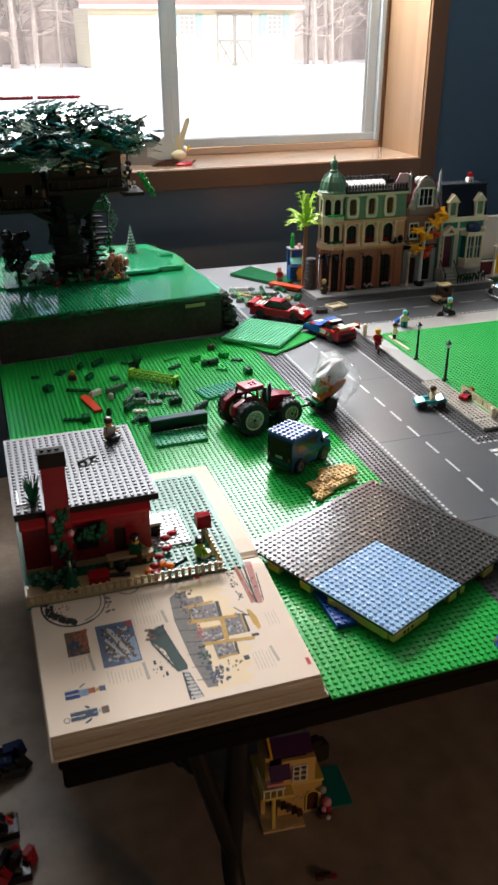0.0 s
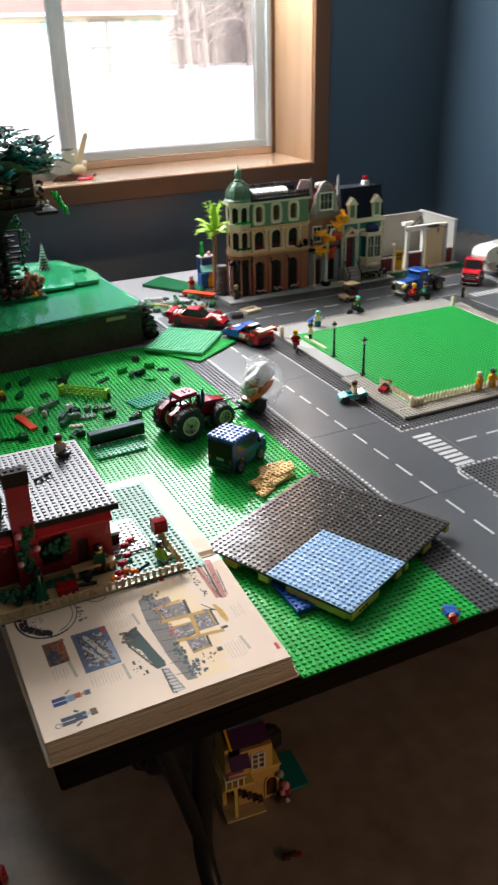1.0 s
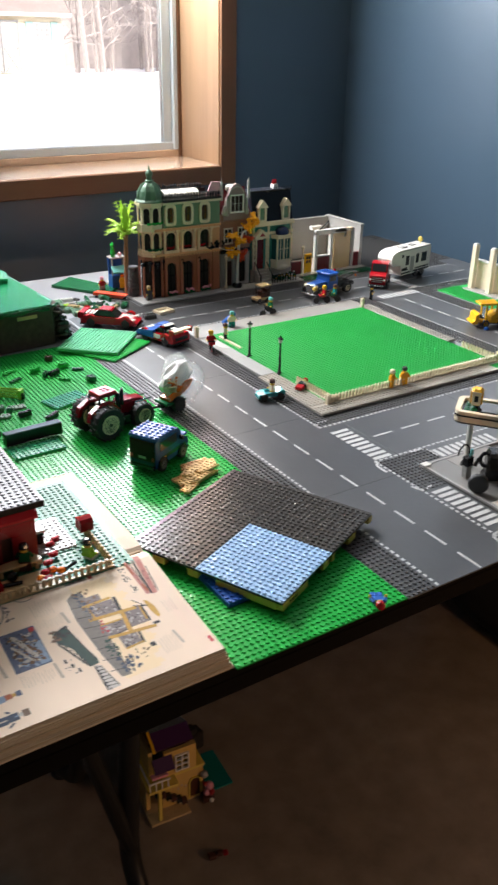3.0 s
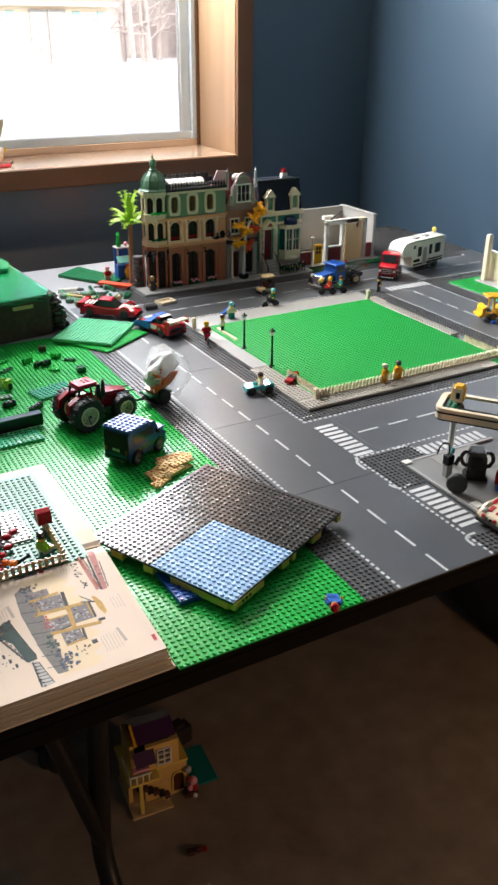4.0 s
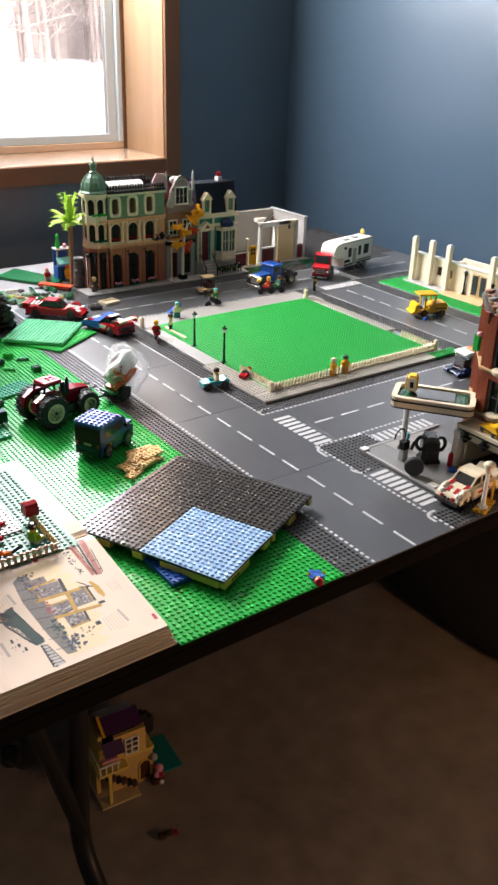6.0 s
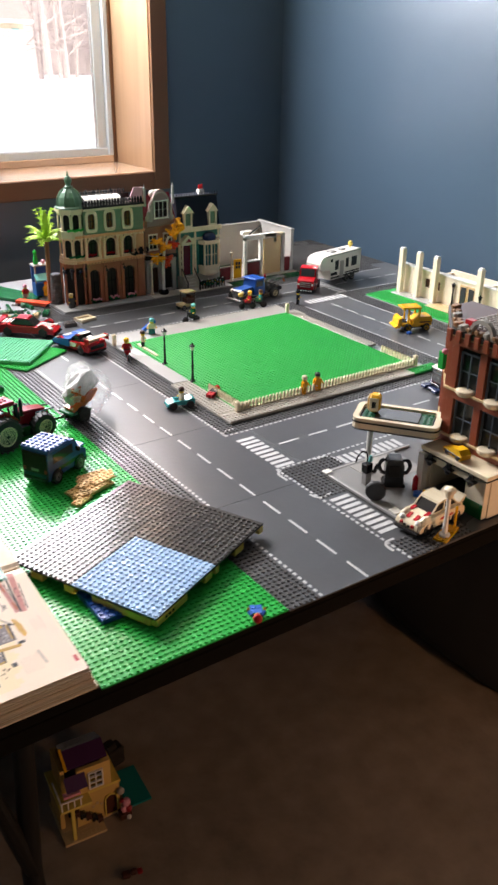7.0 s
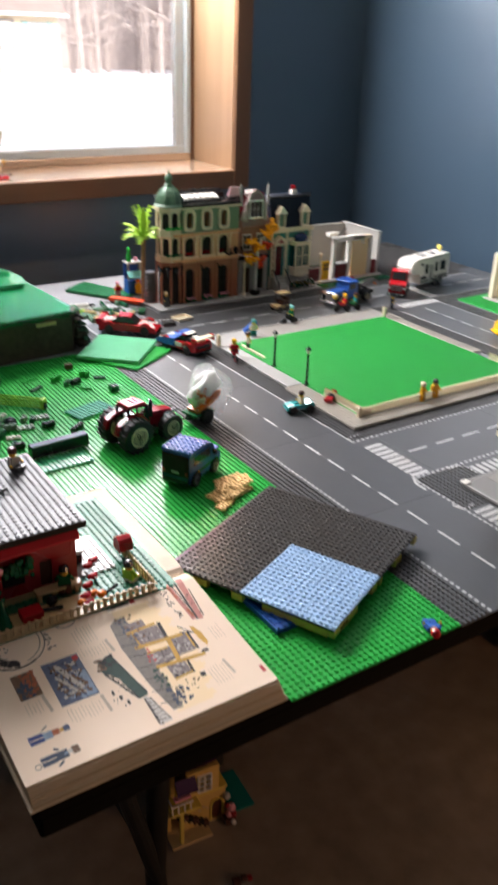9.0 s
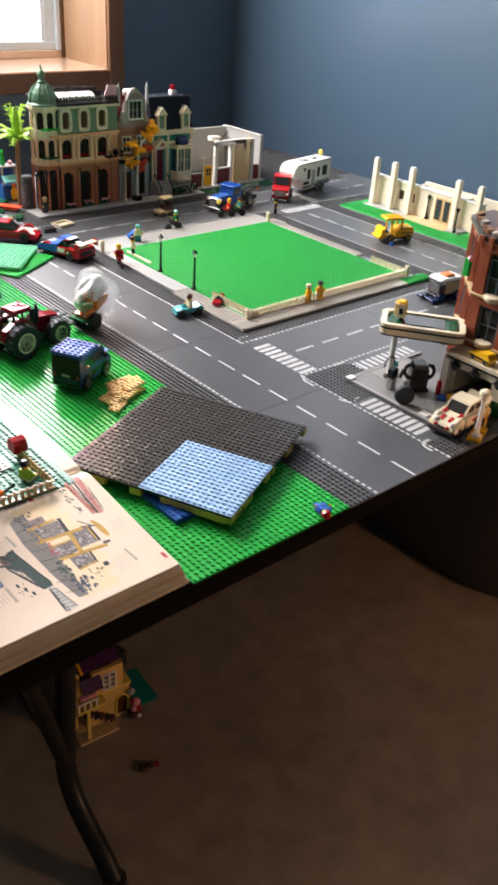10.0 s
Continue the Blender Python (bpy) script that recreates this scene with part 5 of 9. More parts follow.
    for i in range(8):
        a = math.pi / 4 * i
        pts = [(tx + r * math.cos(a), ty + r * math.sin(a), z) for r, z in ((R * 1.02, 253), (R * 1.0, 262), (R * 0.9, 274), (R * 0.68, 285.5), (R * 0.4, 292.5))]
        g.tube(pts, 1.8, 6)
    part("dome_rib", g, h)
    part("finial", G(DOMEGREEN).lathe(tx, ty, [(10, 294), (11, 298), (7, 300), (6.5, 306), (9, 309), (9.5, 315), (6.5, 321), (2.6, 324), (3.2, 327), (1.0, 334)], 12), h)
    # outside stair by the palm
    for k in range(8):
        part("stair_drum", G(STRIP).lathe(26, 104, [(18 - 0.5 * k, 2 + 9.7 * k), (18 - 0.5 * k, 2 + 9.7 * k + 7.4), (15.6 - 0.5 * k, 2 + 9.7 * k + 9.6)], 14), h, "round grey stair drum")


hotel()


GABLE = plastic("mauve_grey_plastic", (0.29, 0.205, 0.195), 0.3)


def bookshop():
    h = thing("toy_bookshop", on(1.068, 1.900), "pair of narrow toy town houses, one brown brick, one teal", "toy building", "toy buildings")
    part("base", G(STRIP).box(0.2, 255.8, 0.2, 255.8, -2, 1.8, 0.3).use(STONE).box(2, 254, 2, 46, 1.8, 5, 0.4), h)
    fy = 48
    # brown house
    part("brown_ground_wall", G(GREYB).wall(4, 96, fy, fy + 8, 5, 96, [(14, 42, 5, 74), (54, 84, 12, 78)]), h, "grey shop front")
    part("door", G(BROWN).box(16, 40, fy + 3, fy + 6, 5, 72, 0.4), h)
    part("shop_window", G(HOLLOW).box(54, 84, fy + 4, fy + 5, 12, 78, 0), h)
    g = G(LGREY)
    arch_frame(g, 69, 12, 26, 74, fy - 3, fy + 2, 3)
    arch_frame(g, 28, 5, 24, 78, fy - 3, fy + 2, 3)
    part("arch_surround", g, h, "pale arched surrounds")
    part("shop_band", G(BLACK).box(2, 98, fy - 5, fy + 8, 96, 106, 0.6), h, "black shop cornice")
    part("brown_wall", G(BRICKBROWN).wall(4, 96, fy, fy + 8, 106, 200, [(16, 38, 124, 160), (60, 82, 124, 160)]), h, "reddish brown brick wall")
    for x in (27, 71):
        sash(h, "window", x, 124, 22, 36, fy - 2, WHITE, 2, 3, label="white sash window")
    part("brown_band", G(BRICKBROWN).box(2, 98, fy - 3, fy + 6, 176, 182, 0.5), h)
    part("brown_roof", G(MAROON).prism([(fy + 2, 200), (fy + 34, 262), (fy + 38, 262), (fy + 12, 200)], 2, 98, "x"), h, "dark red mansard roof")
    g = G(GABLE).prism([(12, 184), (92, 184), (92, 206), (86, 214), (84, 240), (76, 252), (70, 266), (60, 275), (52, 277), (44, 275), (34, 266), (28, 252), (20, 240), (18, 214), (12, 206)], fy - 2, fy + 6, "y")
    part("gable", g, h, "greyish curved gable")
    sash(h, "gable_window", 52, 206, 36, 40, fy - 6, WHITE, 3, 2, label="white gable window")
    g = G(STONE)
    arch_frame(g, 52, 206, 44, 62, fy - 4, fy, 3)
    for q in (-30, 30):
        g.lathe(52 + q, fy - 4, [(4, 196), (4, 234), (5, 236), (2, 242)], 7)
    part("gable_arch", g, h)
    for x in (8, 92):
        part("scroll", G(STONE).lathe(x + (8 if x < 50 else -8), fy + 1, [(8, 198), (9, 204), (5, 212), (3, 222)], 8), h)
        part("pinnacle", G(LGREY).box(x - 3, x + 3, fy, fy + 6, 236, 276, 0.4).lathe(x, fy + 3, [(3.5, 276), (3.8, 281), (2, 284), (0.6, 292)], 8), h)
    part("roof_crest", G(BLACK).box(4, 30, fy + 20, fy + 24, 262, 275, 0.4), h)
    part("pink_flag", G(ROSE).prism([(-36, 252), (5, 252), (5, 284), (-20, 286)], fy + 6, fy + 9, "y"), h, "pale pink slanted panel")
    part("roof_dome", G(STONE).ball((48, fy + 26, 262), 15, 12, 8, (1, 0.8, 0.7)), h)
    # teal house
    x0, x1 = 104, 238
    part("teal_wall", G(TEALB).wall(x0, x1, fy, fy + 8, 40, 158, [(112, 142, 62, 132), (172, 226, 62, 122)]), h, "teal brick wall")
    part("stone_base", G(STONE).box(x0, x1, fy - 1, fy + 8, 5, 40, 0.5), h)
    g = G(CREAM)
    for z in (62, 70, 78, 86, 94, 102, 110, 118):
        g.box(x0, x0 + (9 if (z // 8) % 2 else 6), fy - 2, fy, z, z + 7.6, 0.3).box(x1 - (9 if (z // 8) % 2 else 6), x1, fy - 2, fy, z, z + 7.6, 0.3)
    tagged(part("quoin", g, h, "cream corner stones"), kind="stuff")
    # porch
    part("porch", G(CREAM).box(108, 112, fy - 14, fy - 10, 40, 128, 0.5).box(142, 146, fy - 14, fy - 10, 40, 128, 0.5).prism([(104, 128), (150, 128), (150, 134), (127, 152), (104, 134)], fy - 18, fy, "y"), h, "cream porch with a pointed gable")
    part("front_door", G(MAROON).box(112.5, 141.5, fy - 1, fy + 5, 41, 124, 0.4), h, "dark red front door")
    part("porch_panel", G(DRED).prism([(118, 134), (136, 134), (127, 144)], fy - 19, fy - 17.8, "y"), h)
    g = G(STONE)
    for k in range(5):
        g.box(110, 144, fy - 44 + 7 * k, fy - 37 + 7 * k, 5, 12 + 7 * k, 0.3)
    part("steps", g, h)
    for x in (108, 146):
        part("railing", G(BLACK).rod((x, fy - 42, 30), (x, fy - 12, 62), 1.6, 6).box(x - 1.5, x + 1.5, fy - 44, fy - 41, 5, 34, 0.3), h, "black stair railing")
    # bay
    part("bay_head", G(CREAM).prism([(166, fy), (175, fy - 23), (223, fy - 23), (232, fy)], 122, 132, "z"), h, "cream bay cornice")
    part("bay", G(CREAM).prism([(168, fy), (176, fy - 20), (222, fy - 20), (230, fy)], 40, 62, "z").prism([(166, fy), (175, fy - 23), (223, fy - 23), (232, fy)], 58, 64, "z"), h, "cream bay window")
    g = G(CREAM)
    for x in (177, 199, 221):
        g.box(x - 2.2, x + 2.2, fy - 20, fy - 15, 64, 122, 0.4)
    part("bay_mullion", g, h)
    part("bay_glass", G(TEALGLASS).prism([(170, fy), (178, fy - 17), (220, fy - 17), (228, fy)], 64, 122, "z"), h, "teal tinted bay glazing")
    part("bay_bar", G(CREAM).box(178, 220, fy - 18.5, fy - 17, 92, 94, 0).box(187, 188.6, fy - 18.5, fy - 17, 64, 122, 0).box(209, 210.6, fy - 18.5, fy - 17, 64, 122, 0), h)
    part("band", G(CREAM).box(x0, x1, fy - 4, fy - 0.1, 134, 141, 0.4), h)
    part("bay_shell", G(NAVY).ball((199, fy - 6, 138), 21, 14, 8, (1, 0.8, 0.75)), h, "dark blue shell over the bay")
    part("bay_foot", G(CREAM).ball((199, fy - 10, 42), 20, 12, 6, (1.3, 0.7, 0.5)), h)
    part("cornice", G(CREAM).box(x0 - 2, x1 + 2, fy - 8, fy + 10, 158, 170, 1), h, "cream cornice")
    part("mansard", G(SLATE).prism([(fy - 2, 170), (fy + 14, 246), (fy + 80, 246), (fy + 90, 170)], x0 + 2, x1 - 2, "x"), h, "blue black mansard roof")
    for x in (134, 212):
        d = part("dormer", G(CREAM).box(x - 13, x - 8, fy - 6, fy + 14, 170, 208, 0.4).box(x + 8, x + 13, fy - 6, fy + 14, 170, 208, 0.4).box(x - 8, x + 8, fy - 6, fy + 14, 170, 175, 0.3).prism([(x - 17, 208), (x + 17, 208), (x, 228)], fy - 9, fy + 16, "y"), h, "cream dormer")
        part("pane", G(SAND).box(x - 8, x + 8, fy - 2, fy - 1, 175, 208, 0), d, "green dormer window")
    g = G(BLACK).box(x0, x1, fy + 12, fy + 16, 246, 250, 0.4)
    for k in range(17):
        g.lathe(x0 + 6 + 8 * k, fy + 14, [(1.8, 250), (0.8, 253), (1.6, 255), (0.4, 258)], 6)
    part("roof_crest", g, h, "black roof cresting")
    # planting, bench and railing before the bay
    g = G(DGREEN)
    rnd = random.Random(21)
    for q in range(26):
        g.ball((160 + 2.9 * q, fy - 26 + rnd.uniform(-5, 5), 12 + rnd.uniform(0, 12)), 5, 6, 4)
    g.use(WHITE)
    for q in range(18):
        g.ball((162 + 4 * q, fy - 31 + rnd.uniform(-3, 4), 20 + rnd.uniform(-6, 8)), 2.4, 6, 4)
    g.use(YELLOW)
    for q in range(8):
        g.ball((166 + 9 * q, fy - 33, 18 + rnd.uniform(-6, 6)), 2.0, 6, 4)
    part("front_planting", g, h, "dark green planting with white and yellow flowers")
    for q in range(9):
        part("fence_bar", G(BLACK).box(158 + 9 * q, 160 + 9 * q, fy - 37, fy - 35, 5, 26, 0.2), h)
    part("fence_rail", G(BLACK).box(156, 234, fy - 37.6, fy - 34.6, 26, 28, 0.3), h, "black front railing")
    part("fanlight", G(CREAM).prism([(112 + 15 + 15 * math.cos(math.pi * i / 8), 122 + 8 * math.sin(math.pi * i / 8)) for i in range(9)], fy - 2, fy + 1.5, "y"), h)
    for x in (108, 157, 232):
        part("wall_band", G(CREAM).box(x - 3, x + 3, fy - 3, fy - 0.1, 40, 158, 0.4), h, "cream corner pilaster")
    c = part("chimney", G(WHITE).brick(200, fy + 44, 246, 2, 2, 12), h, "white chimney")
    part("chimney_pot", G(RED).lathe(204, fy + 52, [(3.4, 259), (3.8, 264), (3, 271)], 8), c, "red pot")
    part("chimney_pot", G(RED).lathe(212, fy + 52, [(3.4, 259), (3.8, 264), (3, 271)], 8), c, "red pot")
    part("back_block", G(TEALB).box(x0 + 4, x1 - 4, fy + 8.2, 250, 5, 157.8, 0).use(RUST).box(6, 94, fy + 8.2, 250, 5, 199.6, 0), h)


bookshop()


def half_built():
    h = thing("half_built_shop", on(1.316, 1.900) @ Matrix.Diagonal((0.92, 1, 1, 1)), "half-built grey and white toy shop without a roof", "toy building", "toy buildings")
    part("base", G(DGREEN).box(0.2, 290, 0.2, 255.8, -2, 1.8, 0.3).studs(0, 0, 36, 5, 1.8), h, "dark green studded base")
    part("paving", G(STONE).box(4, 286, 40, 200, 2, 5, 0.4), h)
    part("back_wall", G(GREYB).studs(2, 223, 7, 1, 100).studs(60, 223, 5, 1, 112).studs(100, 223, 22, 1, 124).box(2, 60, 222, 232, 2, 100, 0).box(60.2, 100, 222, 232, 2, 112, 0).box(100.2, 282, 222, 232, 2, 124, 0), h, "stepped light grey back wall")
    part("side_wall", G(GREYB).box(272, 282, 60, 221.8, 2, 124, 0).use(LGREY).box(270, 284, 58, 232, 124.2, 128, 0.4).studs(273, 60, 1, 21, 128), h, "light grey side wall with a studded coping")
    part("front_wall", G(MAROON).box(96, 150, 60, 68, 5, 46, 0.4).use(LGREY).box(94, 152, 58, 70, 46.2, 50, 0.4), h, "dark red parapet")
    part("front_panel", G(MAROON).box(246, 270, 60, 68, 5, 46, 0.4), h)
    part("front_panel", G(MAROON).box(2, 46, 60, 68, 5, 40, 0.4), h)
    part("window_frame", G(WHITE).box(90, 100, 58, 70, 5, 118, 0.6).box(150, 160, 58, 70, 5, 112, 0.6).box(90, 212, 58, 70, 110, 124, 0.6).box(204, 214, 60, 70, 96, 118, 0.4), h, "thick white frame")
    part("tan_panel", G(TAN).box(166, 232, 60, 68, 5, 112, 0.5).use(CREAM).box(166, 240, 58, 72, 112.2, 122, 0.5), h, "tan door panel")
    part("pier", G(GREYB).box(233, 246, 58, 72, 5, 120, 0.4), h)
    part("beam", G(BLACK).rod((110, 64, 126), (216, 150, 126), 2, 6), h, "dark bar laid across")
    part("brick_stack", G(WHITE).brick(150, 150, 104, 5, 2, 9.6), h, "white bricks on the wall")
    d = part("door", G(YELLOW).box(50, 78, 58, 62, 6, 60, 0.5), h, "yellow door with four panes")
    for i in (0, 1):
        for j in (0, 1):
            part("pane", G(SMOKE).box(55 + 10 * i, 62 + 10 * i, 57.4, 58, 34 + 11 * j, 42 + 11 * j, 0), d)
    part("red_hydrant", G(RED).lathe(140, 20, [(4, 2), (3.4, 8), (3.8, 14), (1.5, 18)], 8), h, "small red hydrant")


half_built()


def white_hall():
    h = thing("white_pillar_hall", on(1.592, 1.170), "half-built white toy hall with tall square pillars", "toy building", "toy buildings")
    part("base", G(PARK).box(0.2, 255.8, 0.2, 473.8, -2, 1.8, 0.3).studs(0, 0, 10, 59, 1.8), h, "bright green studded base")
    part("floor_tiles", G(TAN).box(52, 180, 156, 300, 2, 5, 0.3).use(LGREY).box(66, 180, 300.4, 446, 2, 5, 0.3).box(60, 110, 120, 155.6, 2, 8, 0.3), h, "tan and grey floor tiles")
    for y in (434, 370, 308, 158, 90):
        p = part("pillar", G(WHITEB).box(82, 96, y - 7, y + 7, 5, 124, 0.6).use(WHITE).box(83.5, 94.5, y - 5.5, y + 5.5, 124, 128, 0.5), h, "tall square white pillar")
    g = G(WHITEB)
    g.at(Matrix.Translation((0, 0, 0)) @ Matrix.Rotation(radians(90), 4, "Z"))
    g.wall(84, 446, -112, -102, 5, 78, [(300, 318, 34, 58), (338, 356, 34, 58), (372, 392, 34, 58), (176, 232, 5, 70)])
    g.at()
    part("long_wall", g, h, "long low cream white wall with openings")
    for y0, y1 in ((300, 318), (338, 356), (372, 392)):
        part("pane", G(BROWN).box(106, 108, y0, y1, 34, 58, 0), h, "dark brown window pane")
    part("cross_wall", G(WHITEB).box(112.2, 150, 300, 310, 5, 78, 0).box(112.2, 150, 150, 160, 5, 78, 0), h)
    part("back_wall", G(WHITEB).box(150.2, 160, 60, 310, 5, 84, 0), h)
    d = part("doorway", G(TAN).box(100, 104, 178, 203, 6, 69, 0.4).box(100, 104, 205, 230, 6, 69, 0.4), h, "tan glazed double door")
    part("pane", G(SMOKE).box(98.6, 100, 182, 199, 12, 64, 0), d)
    part("pane", G(SMOKE).box(98.6, 100, 209, 226, 12, 64, 0), d)
    part("wall_cap", G(WHITE).box(98, 116, 84, 446, 78.2, 82, 0.4), h)


white_hall()


def palm():
    t = thing("toy_palm", on(0.822, 2.015, 0.003), "toy palm with bright lime green fronds", "toy plant")
    g = G(PALMBARK)
    for k in range(16):
        g.lathe(0.3 * k, 0, [(6.2, 10 * k), (5.0, 10 * k + 9), (6.0, 10 * k + 9.8)], 9)
    part("trunk", g, t, "ringed tan trunk")
    for k in range(18):
        a = 2 * math.pi * k / 18 + 0.2
        rise, out = ((78, 22), (30, 50), (8, 58), (-8, 50))[(0, 2, 1, 3)[k % 4]]
        g = G(FROND)
        c, q = math.cos(a), math.sin(a)
        n = Vector((-q, c, 0))
        tip = lambda u: Vector((4 + out * u * c, out * u * q, 158 + rise * u + 17 * math.sin(2.6 * u) * (1 - 0.2 * u)))
        for i in range(6):
            p0, p1 = tip(i / 6), tip((i + 1) / 6)
            w0, w1 = (2.6, 7.0, 8.4, 7.6, 5.8, 3.4)[i], (7.0, 8.4, 7.6, 5.8, 3.4, 0.4)[i]
            down = Vector((0, 0, 2.4))
            g.add([x[:] for x in (p0 + n * w0 - down, p0 + Vector((0, 0, 0.8)), p0 - n * w0 - down, p1 + n * w1 - down, p1 + Vector((0, 0, 0.8)), p1 - n * w1 - down, p0 - down * 1.6, p1 - down * 1.6)], [(0, 1, 4, 3), (1, 2, 5, 4), (0, 3, 7, 6), (2, 6, 7, 5)])
            for e in (-1, 1):
                m = p0.lerp(p1, 0.6)
                g.rod((m + n * e * w0 * 0.7 - down * 0.7)[:], (m + n * e * (w0 + 5) + Vector((c * 9, q * 9, -2.5)))[:], 1.9, 4, 0.3)
        part("frond", g, t)


palm()


def orange_tree():
    t = thing("toy_autumn_tree", on(1.112, 1.926, 0.005), "white-stemmed toy tree with bright orange leaves", "toy plant")
    part("pot", G(BLACK).lathe(0, 0, [(12, 0), (14, 4), (13, 10), (6, 12)], 12), t, "round black planter")
    part("trunk", G(WHITE).rod((0, 0, 10), (0, 0, 66), 4.4, 8).rod((0, 0, 66), (4, 0, 116), 4, 8).rod((4, 0, 116), (16, 0, 148), 3.4, 8).rod((16, 0, 148), (32, -2, 156), 3, 8), t, "white stem")
    rnd = random.Random(3)
    for cx, cz, n in ((-18, 100, 12), (12, 88, 9), (4, 126, 13), (28, 134, 11), (44, 164, 10), (52, 182, 7), (-14, 142, 8), (30, 156, 8)):
        g = G(VERMILION if (cx, cz) in ((12, 88), (28, 134)) else AMBER)
        for k in range(n):
            a, b = rnd.uniform(0, 6.28), rnd.uniform(-0.8, 0.9)
            l = rnd.uniform(14, 26)
            d = Vector((math.cos(a) * math.cos(b), math.sin(a) * math.cos(b), math.sin(b)))
            s = d.orthogonal().normalized()
            c = Vector((cx, rnd.uniform(-8, 4), cz))
            for e in (0, 0.5, 1.0):
                m = c + d * l * (0.25 + 0.6 * e)
                g.ball(m[:], 7.0 - 2.8 * e, 6, 4, (1, 1, 0.7))
            g.rod(c[:], (c + d * l)[:], 3.0, 5, 0.8)
            g.rod((c + d * l * 0.5)[:], (c + d * l * 0.7 + s * 8)[:], 2.0, 5, 0.6)
            g.rod((c + d * l * 0.5)[:], (c + d * l * 0.7 - s * 8)[:], 2.0, 5, 0.6)
        part("leaf_spray", g, t)


orange_tree()


# ---- things on the far street ----
def recreational():
    c = thing("toy_truck", on(1.484, 1.766, 0.0, -140) @ Matrix.Diagonal((1, 1, 1.02, 1)), "red toy truck cab pulling a white trailer", "toy truck")
    part("cab", G(RED).prism([(-20, 10), (38, 10), (40, 16), (40, 34), (34, 38), (14, 40), (8, 62), (-20, 64)], -23, 23, "y"), c, "red cab")
    part("windscreen", G(SMOKE).prism([(15, 41), (9.5, 60), (10.8, 60.4), (16.4, 41.4)], -19, 19, "y"), c)
    part("grille", G(MAROON).box(39.5, 41.6, -16, 16, 15, 32, 0.4).use(LGREY).box(41.5, 42.2, -14, 14, 18, 19.4, 0.2).box(41.5, 42.2, -14, 14, 23, 24.4, 0.2).box(41.5, 42.2, -14, 14, 28, 29.4, 0.2), c, "dark red grille with pale bars")
    part("bumper", G(BLACK).box(38, 44, -24, 24, 4, 11, 0.6), c)
    for k in range(6):
        part("bumper_stud", G(WHITE).box(44.1, 45, -20 + 7 * k, -16 + 7 * k, 7, 10, 0.3), c)
    for s in (-1, 1):
        part("side_window", G(SMOKE).box(-8, 12, s * 23, s * 23.5, 38, 55, 0.2), c)
        part("headlamp", G(WHITE).box(40, 42, s * 17, s * 22, 22, 27, 0.4), c)
        wheel(c, 12, s * 20, 11, 11, 9, LGREY)
        wheel(c, -40, s * 20, 11, 11, 9, LGREY)
    part("chassis", G(BLACK).box(-70, -18, -10, 10, 8, 15, 0.5), c)
    t = thing("toy_caravan", on(1.612, 1.804, 0.0, -168) @ Matrix.Diagonal((1.13, 1, 1.04, 1)), "white toy caravan trailer with dark windows", "toy caravan")
    prof = [(-76, 14), (46, 14), (50, 43), (80, 45), (88, 51), (90, 64), (86, 75), (76, 82), (60, 84.5), (-74, 84), (-78, 80)]
    part("body", G(WHITE).prism(prof, -25, 25, "y"), t, "white body with an overhanging nose")
    part("stripe", G(DGREY).box(-74, 46, -25.6, 25.6, 17, 22, 0.2), t)
    for s in (-1, 1):
        for x, w in ((-60, 22), (-26, 12), (16, 14)):
            part("window", G(SMOKE).box(x, x + w, s * 25, s * 25.8, 40, 66, 0.2), t)
        part("door", G(LGREY).box(-6, 10, s * 25, s * 25.9, 18, 62, 0.3), t)
        for x in (-44, -20):
            wheel(t, x, s * 22, 10, 10, 8, LGREY)
    for s in (-1, 1):
        part("decal", G(DGREY).box(-72, -12, s * 25, s * 25.7, 24, 28, 0.1), t, "grey printed stripe")
        part("decal", G(SMOKE).prism([(18, 26), (44, 26), (46, 33), (24, 35)], s * 25, s * 25.8, "y"), t, "dark printed shape")
    part("roof_hatch", G(LGREY).box(10, 30, -10, 10, 84.2, 88, 0.6), t)
    part("nose_window", G(SMOKE).box(40, 48, -25.8, 25.8, 64, 72, 0.2), t, "small dark nose window")
    part("roof_edge", G(LGREY).box(-76, 66, -25.4, 25.4, 80, 82.4, 0.3), t)
    part("satellite_dish", G(BUTTER).rod((-58, 0, 84), (-58, 0, 90), 2, 6).ball((-58, 0, 96), 8, 10, 6, (0.5, 1, 1)), t, "pale yellow dish")
    part("roof_vent", G(LGREY).box(-30, -14, -8, 8, 84, 88, 0.5), t)


recreational()


